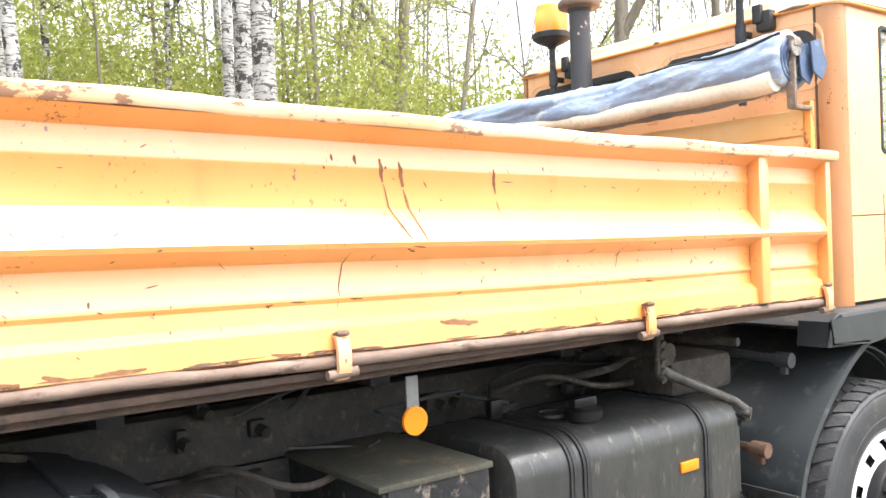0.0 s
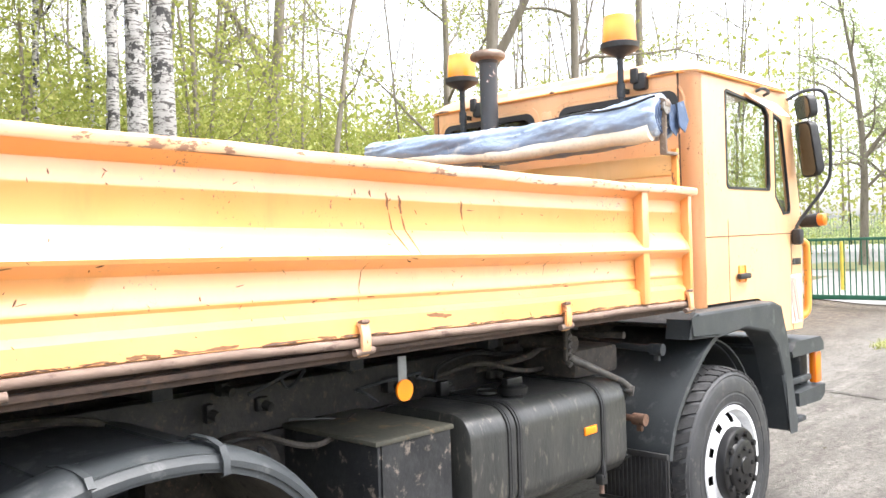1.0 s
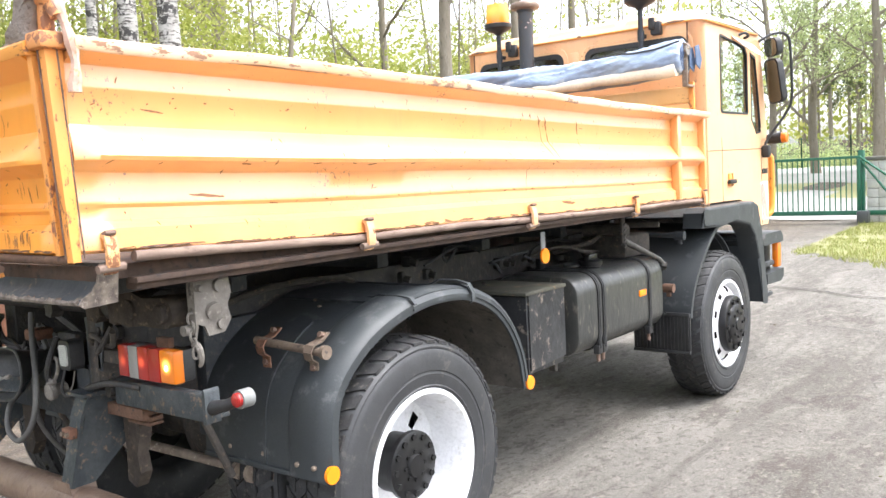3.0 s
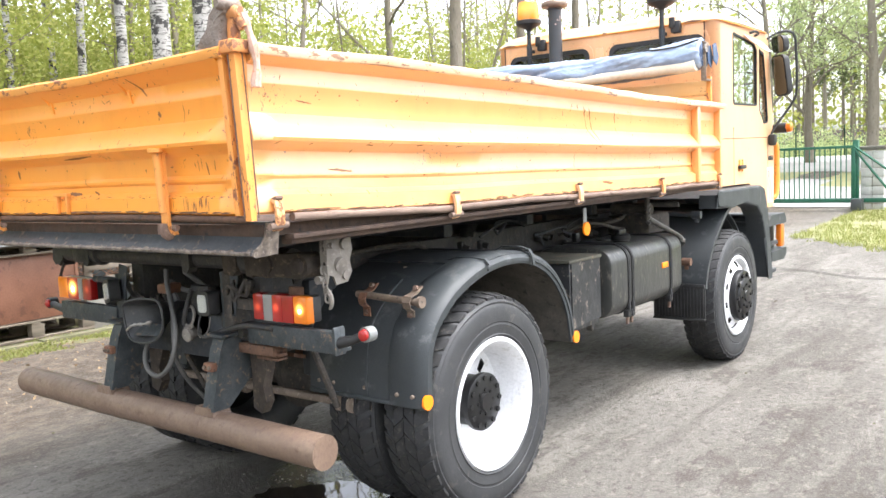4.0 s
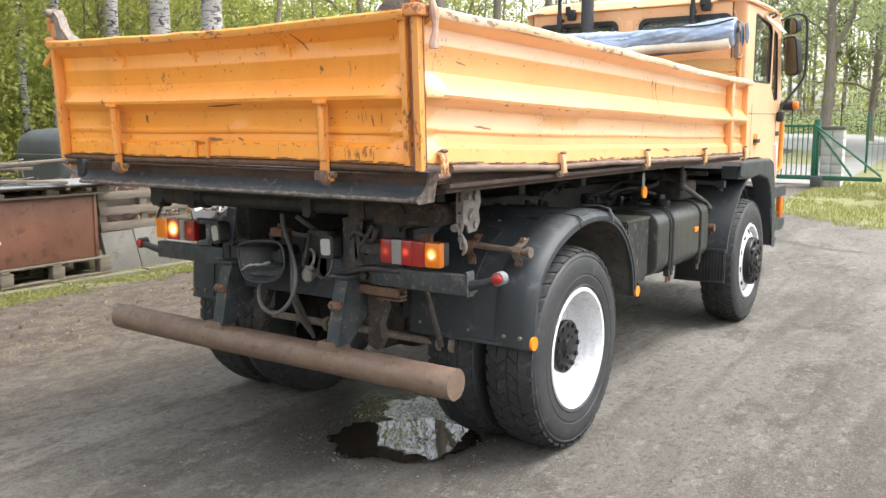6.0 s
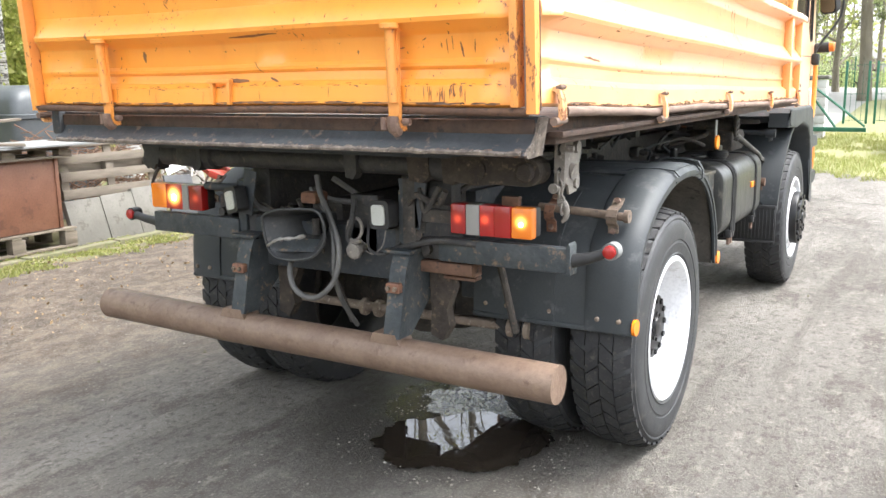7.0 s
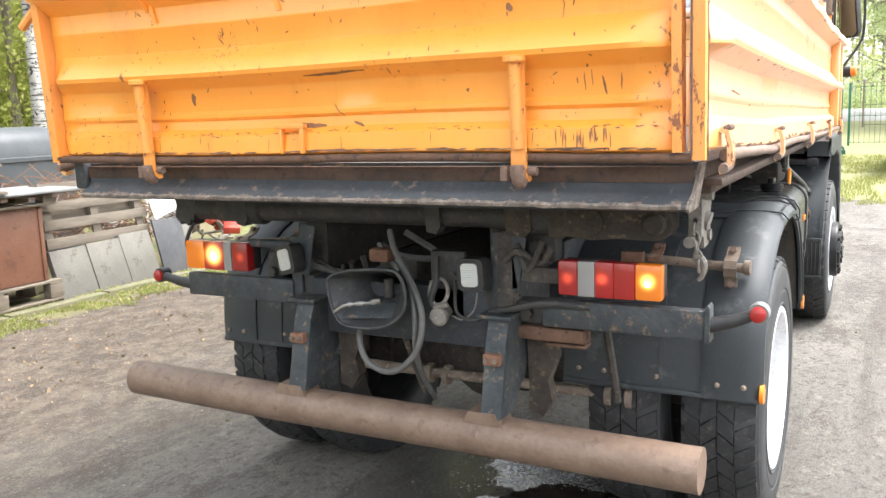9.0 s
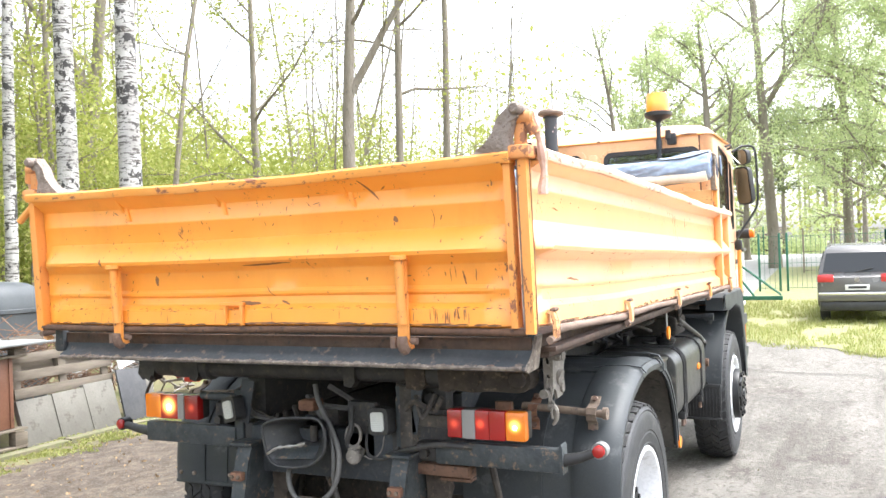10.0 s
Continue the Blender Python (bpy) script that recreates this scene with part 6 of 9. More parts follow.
# tow coupling with its flared mouth, and hoses
mouth = arc_line([(-0.165, 0.058), (-0.135, 0.080), (-0.045, 0.100), (0.090, 0.108), (0.130, 0.098), (0.154, 0.062), (0.158, -0.004), (0.140, -0.045), (0.085, -0.088), (0.0, -0.106), (-0.085, -0.106), (-0.128, -0.085), (-0.152, -0.035), (-0.164, 0.030)], 2)
mx, mz = 0.016, 1.058
bm = B()
prev = None
for f_, yy, up in ((1.0, -1.12, 0.0), (0.95, -1.112, 0.0), (0.72, -1.07, 0.012), (0.46, -0.99, 0.026), (0.34, -0.90, 0.03)):
    loop = [bm.verts.new((mx + f_ * a_, yy, mz + up + f_ * b_)) for a_, b_ in mouth]
    if prev:
        bridge(bm, prev, loop)
    prev = loop
bm.faces.new(prev)
cup = part("tow_coupling", bm, DISH, truck, "black flared tow coupling mouth")
part("mouth_rim", tube(B(), [(mx + 1.012 * a_, -1.122, mz + 1.012 * b_) for a_, b_ in mouth + mouth[:1]], 0.006, 8, False), DISH, cup, "worn rim")
bm = box(B(), mx - 0.085, mx + 0.085, -0.90, -0.80, 0.95, 1.17, 0.02)
tube(bm, [(mx + 0.02, -1.0, 1.04), (mx + 0.02, -1.0, 1.11)], 0.018, 12)
part("coupling_body", bm, DIRTY, cup)
part("coupling_floor", prism(B(), [(mx - 0.115, 0.975), (mx + 0.100, 0.990), (mx + 0.085, 1.035), (mx - 0.085, 1.03)], lambda p, q: (p, -1.108 + (q - 0.98) * 0.9, q), (0, 0.010, 0)), SCUFFED, cup, "scuffed lower lip")
part("coupling_lock", box(B(), -0.055, 0.030, -0.99, -0.90, 1.165, 1.215, 0.012), CLAMP_RUST, cup, "rusty lock housing")
part("coupling_lever", tube(B(), curve([(-0.125, -1.125, 1.0), (-0.075, -1.128, 1.028), (-0.03, -1.12, 1.036), (0.02, -1.115, 1.042), (0.07, -1.115, 1.055)]), [0.006, 0.006, 0.006, 0.006, 0.006, 0.007, 0.006, 0.005, 0.008, 0.009, 0.006, 0.005, 0.007, 0.008, 0.009, 0.008, 0.006, 0.005, 0.005, 0.007, 0.010, 0.010, 0.010, 0.008, 0.006], 8), STEEL, cup)
bm = tube(B(), curve([(0.05, -1.0, 1.29), (0.08, -1.02, 1.22), (0.16, -1.06, 1.13), (0.222, -1.09, 1.01), (0.205, -1.11, 0.88), (0.11, -1.12, 0.80), (0.0, -1.11, 0.825), (-0.055, -1.07, 0.91), (-0.06, -0.98, 0.99)]), 0.0115, 10)
part("trailer_hose", bm, HOSE, truck, "grey looped trailer hose")
bm = tube(B(), curve([(0.09, -1.02, 1.19), (0.15, -1.05, 1.12), (0.188, -1.08, 1.0), (0.180, -1.07, 0.88), (0.165, -1.0, 0.76), (0.16, -0.90, 0.64)]), 0.0105, 10)
part("trailer_hose", bm, HOSE, truck, "grey looped trailer hose")
part("lever_rod", tube(B(), [(0.05, -0.98, 0.98), (0.06, -0.80, 0.62)], 0.012, 8), DIRTY, truck)
part("lever_rod", tube(B(), [(0.78, -0.78, 0.98), (0.78, -0.62, 0.62)], 0.016, 8), DIRTY, truck)
# coupling heads and wires beside the reversing lamp
bm = B()
box(bm, 0.20, 0.34, -0.98, -0.93, 0.98, 1.22, 0.01)
tube(bm, curve([(0.24, -1.0, 1.2), (0.26, -1.05, 1.12), (0.24, -1.05, 1.05), (0.28, -1.03, 1.0)]), 0.012, 8)
tube(bm, curve([(0.31, -1.0, 1.12), (0.34, -1.05, 1.02), (0.42, -1.06, 1.0), (0.46, -1.0, 1.04)]), 0.006, 6)
tube(bm, curve([(0.46, -1.02, 1.02), (0.56, -1.04, 1.05), (0.66, -1.03, 1.07), (0.80, -1.0, 1.06)]), 0.012, 8)
part("air_coupling", bm, GRIME, truck, "grimy air couplings and wiring")
bm = tube(B(), [(0.265 + 0.036 * math.cos(t), -1.04 + 0.01 * math.sin(t), 1.085 + 0.045 * math.sin(t)) for t in np.linspace(0, 2 * math.pi, 18)], 0.007, 8, False)
tube(bm, curve([(0.235, -1.03, 1.12), (0.228, -1.04, 1.07), (0.245, -1.04, 1.02), (0.225, -1.03, 0.985)], 3), 0.008, 8)
tube(bm, curve([(0.31, -1.03, 1.0), (0.36, -1.05, 0.995), (0.40, -1.04, 1.03), (0.41, -1.03, 1.09)], 4), 0.003, 6)
part("coupling_ring", bm, DUSTY, truck, "dusty coupling ring and wire")
bm = tube(B(), [(0.275, -1.0, 1.01), (0.275, -1.04, 1.005), (0.275, -1.05, 1.003), (0.275, -1.07, 1.0), (0.275, -1.075, 1.0)], [0.022, 0.024, 0.033, 0.033, 0.024], 14)
tube(bm, [(0.255, -1.06, 1.03), (0.31, -1.06, 1.045)], 0.008, 8)
box(bm, 0.235, 0.262, -1.05, -1.02, 0.985, 1.02, 0.004)
part("coupling_head", bm, DUSTY, truck, "grey metal coupling head")
bm = box(B(), 0.50, 0.70, -0.99, -0.965, 1.13, 1.18, 0.004)
box(bm, 0.47, 0.53, -1.0, -0.92, 0.98, 1.30, 0.005)
tube(bm, curve([(0.5, -1.0, 1.2), (0.56, -1.03, 1.24), (0.63, -1.0, 1.2), (0.68, -1.02, 1.26)]), 0.012, 8)
tube(bm, curve([(0.55, -1.0, 1.26), (0.6, -1.04, 1.18), (0.64, -1.0, 1.27)]), 0.010, 8)
part("lamp_carrier", bm, DIRTY, truck)
part("lamp_tab", box(B(), 0.90, 0.97, -0.99, -0.965, 1.215, 1.25, 0.003), RUST, truck)
# cables, air lines and dirt between the rails
rng = random.Random(52)
for k in range(13):
    x, z_ = rng.uniform(-0.34, 0.42), rng.uniform(0.98, 1.27)
    pts = [(x, -0.90, z_)]
    for j in range(4):
        pts.append((pts[-1][0] + rng.uniform(-0.16, 0.16), -0.90 + rng.uniform(-0.05, 0.04), min(max(pts[-1][2] + rng.uniform(-0.12, 0.09), 0.88), 1.30)))
    part("air_line", tube(B(), curve(pts, 4), rng.choice((0.006, 0.009, 0.013)), 6), rng.choice((RUBBER, DIRTY, BLACK_STEEL, HOSE)), truck)
for x, y, z_, w, h in ((0.30, -0.93, 1.12, 0.08, 0.14), (0.60, -0.90, 1.24, 0.12, 0.10), (0.57, -0.93, 1.02, 0.10, 0.08), (-0.52, -0.92, 1.10, 0.07, 0.16)):
    bm = box(B(), x - w / 2, x + w / 2, y - 0.04, y + 0.04, z_ - h / 2, z_ + h / 2, 0.012)
    tube(bm, [(x, y - 0.03, z_), (x, y - 0.065, z_)], min(w, h) * 0.28, 8)
    part("valve", bm, GRIME, truck)
for x, rz in ((-0.34, 12), (0.50, -8), (0.53, 10)):
    bm = box(B(), -0.035, 0.035, -0.004, 0.004, -0.10, 0.10, 0.002)
    part("gusset_plate", bm, BEAM, truck).matrix_basis = pose(x, -0.995, 1.20, 0, rz, 0)
# coil of rusty shims by the spring hanger
for k in range(4):
    part("spring_leaf_end", box(B(), CX + 0.58, CX + 0.72, -0.96, -0.90, 0.905 + 0.016 * k, 0.917 + 0.016 * k, 0.003), RUST, truck)
# safety pin and chain
bm = plate(B(), [(1.112, 1.475), (1.112, 1.30), (1.122, 1.275), (1.142, 1.275), (1.150, 1.30), (1.152, 1.475)], [rounded(1.122, 1.136, 1.405, 1.455, 0.006, 2), rounded(1.124, 1.138, 1.345, 1.365, 0.006, 2), rounded(1.124, 1.138, 1.305, 1.325, 0.006, 2)], lambda p, q: (p, -1.0, q), (0, 0.010, 0))
tube(bm, [(1.13, -0.99, 1.43), (1.168, -0.99, 1.43), (1.180, -0.99, 1.43)], [0.010, 0.013, 0.010], 8)
tube(bm, [(1.12, -1.0, 1.292), (1.12, -1.03, 1.292)], 0.018, 10)
for k in range(5):
    c = Vector((1.13 + 0.004 * k, -1.005, 1.33 - 0.028 * k))
    pts = [c + Vector((0.012 * math.cos(t) * (k % 2), 0.012 * math.cos(t) * (1 - k % 2), 0.02 * math.sin(t))) for t in np.linspace(0, 2 * math.pi, 10)]
    tube(bm, pts, 0.0045, 6)
tube(bm, curve([(1.128, -1.0, 1.235), (1.148, -1.0, 1.243), (1.158, -0.995, 1.215), (1.152, -0.99, 1.185), (1.140, -0.99, 1.17)], 3), [0.008, 0.010, 0.011, 0.012, 0.012, 0.012, 0.011, 0.011, 0.010, 0.009, 0.008, 0.007, 0.006], 8)
pin = part("safety_pin", bm, DUSTY, truck, "dusty slotted hanger plate with chain and hook")
bm = prism(B(), [(-0.99, 1.475), (-0.86, 1.475), (-0.85, 1.40), (-0.868, 1.36), (-0.856, 1.31), (-0.885, 1.27), (-0.95, 1.265), (-0.965, 1.30), (-0.99, 1.31)], lambda p, q: (1.140, p, q), (0.010, 0, 0))
tube(bm, [(1.145, -0.905, 1.43), (1.166, -0.905, 1.43)], 0.022, 12)
tube(bm, [(1.145, -0.93, 1.35), (1.162, -0.93, 1.345)], 0.030, 12)
tube(bm, [(1.145, -0.90, 1.30), (1.160, -0.90, 1.30)], 0.018, 10)
part("hanger_cheek", bm, DUSTY, pin, "rust-stained cheek plate with bosses")
# inner guards at the rear
bm = box(B(), CX + 0.42, CX + 0.50, -0.54, 0.5, 0.72, 1.2, 0.01)
part("inner_guard", bm, BLACK_STEEL, truck)
bm = box(B(), CX + 0.42, CX + 0.72, -0.985, -0.90, 0.93, 0.975, 0.004)
part("spring_hanger", bm, RUST, truck)

# -- cab --
CS, CR, CF = 1.11, 3.64, 5.30  # side, rear, front
CL = 2 * CX - CS - 0.02
cab = part("cab", box(B(), CL + 0.03, CS - 0.03, CR + 0.03, CF - 0.05, 1.40, 1.44, 0.004), BLACK_STEEL, truck, "faded orange short cab with rust spots")
rad = 0.10
side_out = [(CR + rad, 1.495), (4.06, 1.495), (4.50, 1.49), (4.74, 1.40), (4.86, 1.24), (5.27, 1.235), (5.30, 1.30), (5.30, 2.02), (5.24, 2.30), (5.12, 2.89), (CR + rad, 2.89)]
win = [(4.055, 2.215), (4.085, 2.195), (4.735, 2.20), (4.755, 2.225), (4.755, 2.71), (4.69, 2.765), (4.085, 2.82), (4.06, 2.805)]
vent = [(4.835, 2.16), (4.97, 2.04), (5.09, 2.05), (5.10, 2.09), (5.045, 2.40), (4.98, 2.70), (4.835, 2.73)]


def cab_side(X, sign):
    w = part("cab_side", plate(B(), side_out, [win, vent], lambda p, q: (X, p, q), (-sign * 0.035, 0, 0)), CAB_PAINT, cab, "faded orange cab side and door")
    bm = prism(B(), [(a + (0.004 if a < 4.4 else -0.004), b) for a, b in win], lambda p, q: (X - sign * 0.014, p, q), (-sign * 0.005, 0, 0))
    gl = part("door_window", bm, GLASS, cab, "clear door window")
    gl.visible_shadow = False
    bm = prism(B(), vent, lambda p, q: (X - sign * 0.014, p, q), (-sign * 0.005, 0, 0))
    gl = part("quarter_window", bm, GLASS, cab, "clear quarter window")
    gl.visible_shadow = False
    for loop in (win, vent):
        cx_, cz_ = sum(a for a, b in loop) / len(loop), sum(b for a, b in loop) / len(loop)
        inner = [(a + (cx_ - a) * 0.055, b + (cz_ - b) * 0.055) for a, b in loop]
        part("window_seal", plate(B(), loop, [inner], lambda p, q: (X + sign * 0.004, p, q), (-sign * 0.02, 0, 0)), RUBBER, cab)
    # door shut lines, swage line
    for loop in (
        [(4.06, 1.495), (4.066, 1.495), (4.066, 2.0), (4.06, 2.0)],
        [(CR + 0.10, 1.895), (5.29, 1.91), (5.29, 1.916), (CR + 0.10, 1.901)],
        [(5.095, 1.24), (5.101, 1.24), (5.101, 1.90), (5.095, 1.90)],
    ):
        part("shut_line", prism(B(), loop, lambda p, q: (X + sign * 0.0015, p, q), (-sign * 0.002, 0, 0)), RUST, cab)
    # door handle in its recess
    h = part("door_handle", box(B(), *sorted((X + sign * 0.004, X + sign * 0.032)), 4.16, 4.33, 1.63, 1.665, 0.008), RUBBER, cab, "black door handle")
    part("handle_cup", box(B(), *sorted((X - sign * 0.002, X + sign * 0.004)), 4.195, 4.295, 1.61, 1.715, 0.012), ORANGE, h)


cab_side(CS, 1)
cab_side(CL, -1)


# rear wall, corner posts, roof
def rear_loop(a0, a1):
    return rounded(a0, a1, 2.55, 2.775, 0.07, 5)


wa, wb = rear_loop(0.17, 1.0), rear_loop(-0.86, -0.05)
bm = plate(B(), [(CL + rad, 1.45), (CS - rad, 1.45), (CS - rad, 2.89), (CL + rad, 2.89)], [wa, wb], lambda p, q: (p, CR, q), (0, 0.035, 0))
part("cab_rear_wall", bm, CAB_PAINT, cab, "faded orange cab rear wall")
for loop in (wa, wb):
    cx_, cz_ = sum(a for a, b in loop) / len(loop), sum(b for a, b in loop) / len(loop)
    inner = [(cx_ + (a - cx_) * 0.935, cz_ + (b - cz_) * 0.76) for a, b in loop]
    outer = [(cx_ + (a - cx_) * 1.03, cz_ + (b - cz_) * 1.10) for a, b in loop]
    part("window_seal", plate(B(), outer, [inner], lambda p, q: (p, CR - 0.008, q), (0, 0.02, 0)), RUBBER, cab)
    gl = part("rear_window", prism(B(), inner, lambda p, q: (p, CR + 0.012, q), (0, 0.005, 0)), GLASS_DARK, cab, "dark rear window")
    gl.visible_shadow = False
    press = [(cx_ + (a - cx_) * 1.10, cz_ + (b - cz_) * 1.32) for a, b in loop]
    press2 = [(cx_ + (a - cx_) * 1.125, cz_ + (b - cz_) * 1.42) for a, b in loop]
    part("window_pressing", plate(B(), press2, [press], lambda p, q: (p, CR - 0.004, q), (0, 0.006, 0)), CAB_PAINT, cab)
part("rear_pressing", box(B(), 0.02, 0.10, CR - 0.005, CR + 0.01, 2.45, 2.78, 0.012), CAB_PAINT, cab)
for X, sg in ((CS, 1), (CL, -1)):
    bm = B()
    cols = []
    for z in (1.47, 1.50, 1.6, 2.3, 2.89):
        cols.append([bm.verts.new((X - sg * rad + sg * rad * math.sin(a), CR + rad - rad * math.cos(a), z)) for a in np.linspace(0, math.pi / 2, 8)])
    for a, b in zip(cols, cols[1:]):
        for k in range(7):
            bm.faces.new((a[k], a[k + 1], b[k + 1], b[k]))
    ret = bmesh.ops.solidify(bm, geom=list(bm.faces), thickness=0.02)
    part("corner_panel", bm, CAB_PAINT, cab, "rounded rear corner panel")
    part("corner_seam", box(B(), X - sg * rad - 0.006, X - sg * rad + 0.006, CR - 0.004, CR + 0.005, 1.5, 2.88, 0.002), RUST, cab)
bm = B()
prev = None
for inset, z in ((-0.012, 2.885), (-0.016, 2.895), (-0.006, 2.905), (0.015, 2.925), (0.05, 2.96), (0.11, 2.99), (0.22, 3.012), (0.45, 3.022)):
    fr = 5.12 + (0.0 if z < 2.9 else -0.6 * (z - 2.9))
    loop = [bm.verts.new((p, q, z)) for p, q in rounded(CL + inset, CS - inset, CR + inset * 1.0, fr - inset, 0.12 + inset * 0.2, 5)]
    if prev:
        bridge(bm, prev, loop)
    else:
        bm.faces.new(loop[::-1])
    prev = loop
bm.faces.new(prev)
part("roof", bm, CAB_PAINT, cab, "faded orange rounded cab roof")
bm = B()
gut = [(CL - 0.014, 5.0), (CL - 0.014, CR + 0.10), (CL + 0.09, CR - 0.014), (CS - 0.09, CR - 0.014), (CS + 0.014, CR + 0.10), (CS + 0.014, 5.0)]
tube(bm, [(a, b, 2.888) for a, b in gut], 0.009, 8)
part("rain_gutter", bm, ORANGE_RUST, cab, "rust-edged rain gutter")
for x in (-0.55, -0.2, 0.15, 0.5):
    part("roof_pressing", prism(B(), [(x, 2.915), (x + 0.27, 2.915), (x + 0.26, 2.965), (x + 0.01, 2.965)], lambda p, q: (p, CR + (q - 2.905) * 0.85 - 0.001, q), (0, 0.02, 0)), CAB_PAINT, cab)
for sg, X in ((1, CS + 0.016), (-1, CL - 0.016)):
    part("rust_line", tube(B(), [(X, 3.80, 2.897), (X, 4.3, 2.899), (X, 4.98, 2.897)], [0.004, 0.008, 0.005], 6), BROWN_STEEL, cab)
for x0, x1 in ((0.72, 0.80), (0.84, 1.0), (-0.95, -0.8), (0.1, 0.14)):
    part("rust_patch", tube(B(), [(x0, CR - 0.018, 2.893), ((x0 + x1) / 2, CR - 0.02, 2.896), (x1, CR - 0.017, 2.892)], [0.005, 0.011, 0.006], 6), BROWN_STEEL, cab)
# front, dashboard and seats close the cab
part("cab_front", plate(B(), [(CL + 0.02, 1.235), (CS - 0.02, 1.235), (CS - 0.02, 2.02), (CL + 0.02, 2.02)], [], lambda p, q: (p, 5.30, q), (0, -0.03, 0)), CAB_PAINT, cab)
bm = prism(B(), [(CL + 0.06, 2.02), (CS - 0.06, 2.02), (CS - 0.08, 2.86), (CL + 0.08, 2.86)], lambda p, q: (p, 5.28 - 0.2 * (q - 2.02), q), (0, 0.008, 0))
ws = part("windscreen", bm, GLASS, cab, "clear windscreen")
ws.visible_shadow = False
bm = B()
for X in (CL + 0.03, CS - 0.09):
    prism(bm, [(X, 2.0), (X + 0.06, 2.0), (X + 0.06, 2.89), (X, 2.89)], lambda p, q: (p, 5.27 - 0.2 * (q - 2.02), q), (0, 0.03, 0))
part("screen_pillar", bm, CAB_PAINT, cab)
part("dashboard", box(B(), CL + 0.06, CS - 0.06, 4.95, 5.24, 1.75, 2.05, 0.05), INTERIOR, cab)
bm = tube(B(), [Vector((-0.5 + 0.22 * math.cos(t), 4.72 + 0.12 * math.sin(t), 2.12 + 0.15 * math.sin(t))) for t in np.linspace(0, 2 * math.pi, 25)], 0.014, 8, False)
tube(bm, [(-0.5, 4.72, 2.12), (-0.5, 4.98, 1.9)], 0.02, 8)
part("steering_wheel", bm, INTERIOR, cab)
for x in (-0.5, 0.62):
    bm = box(B(), x - 0.24, x + 0.24, 4.0, 4.48, 1.70, 1.86, 0.05)
    box(bm, x - 0.23, x + 0.23, 3.92, 4.05, 1.82, 2.42, 0.05)
    box(bm, x - 0.13, x + 0.13, 3.93, 4.02, 2.45, 2.68, 0.04)
    part("seat", bm, INTERIOR, cab, "dark cab seat with head rest")
part("cab_floor", box(B(), CL + 0.04, CS - 0.04, CR + 0.04, 5.25, 1.44, 1.50, 0.004), INTERIOR, cab)
part("door_edge", box(B(), CS - 0.06, CS - 0.036, CR + 0.12, 5.1, 1.50, 2.15, 0.01), INTERIOR, cab)
cab.matrix_basis = Matrix.Translation((0, 0.286, 0.0)) @ Matrix.Diagonal((1, 0.90, 0.974, 1))  # fitted length and height
# sun visor over the door window, hand grip
part("wind_deflector", prism(B(), [(4.36, 2.825), (4.80, 2.785), (4.84, 2.69), (4.62, 2.69), (4.40, 2.785)], lambda p, q: (CS + 0.005 + (2.82 - q) * 0.8, p, q), (0.006, 0, 0.0)), WHITE_PLASTIC, cab, "white wind deflector")
bm = tube(B(), curve([(CS + 0.01, 4.52, 2.845), (CS + 0.05, 4.55, 2.86), (CS + 0.05, 4.64, 2.845), (CS + 0.01, 4.66, 2.83)]), 0.011, 8)
part("grip", bm, RUBBER, cab)
# model badge as plain bars, warning panel, front corner grab handle
part("badge_bar", box(B(), CS + 0.001, CS + 0.005, 5.115, 5.165, 1.69, 1.735, 0.001), RUBBER, cab)
part("badge_bar", box(B(), CS + 0.001, CS + 0.005, 5.172, 5.27, 1.69, 1.735, 0.001), RUBBER, cab)
wp = part("warning_panel", box(B(), CS + 0.001, CS + 0.004, 5.07, 5.26, 1.28, 1.62, 0.001), WHITE_PLASTIC, cab, "red and white warning panel")
part("stripe", prism(B(), [(5.09, 1.60), (5.15, 1.60), (5.25, 1.30), (5.19, 1.30)], lambda p, q: (CS + 0.006, p, q), (0.002, 0, 0)), STRIPE_RED, wp)
part("stripe", prism(B(), [(5.075, 1.45), (5.075, 1.60), (5.08, 1.60), (5.14, 1.40), (5.14, 1.29), (5.12, 1.29)], lambda p, q: (CS + 0.006, p, q), (0.002, 0, 0)), STRIPE_RED, wp)
bm = tube(B(), curve([(CS - 0.03, 5.31, 1.85), (CS + 0.0, 5.37, 1.84), (CS + 0.005, 5.385, 1.75), (CS + 0.005, 5.385, 1.45), (CS, 5.36, 1.34), (CS - 0.04, 5.30, 1.30)], 4), 0.026, 10)
part("corner_handle", bm, ORANGE, cab, "orange corner grab bar")
bm = tube(B(), [(CS - 0.04, 5.30, 1.99), (CS + 0.02, 5.30, 1.995), (CS + 0.13, 5.29, 2.0)], [0.03, 0.045, 0.05], 16)
sl = part("turn_lamp", bm, RUBBER, cab, "black side turn-lamp housing")
part("turn_lens", tube(B(), [(CS + 0.13, 5.29, 2.0), (CS + 0.168, 5.287, 2.002), (CS + 0.175, 5.287, 2.002)], [0.046, 0.043, 0.03], 16), LENS_AMBER, sl, "amber lens")

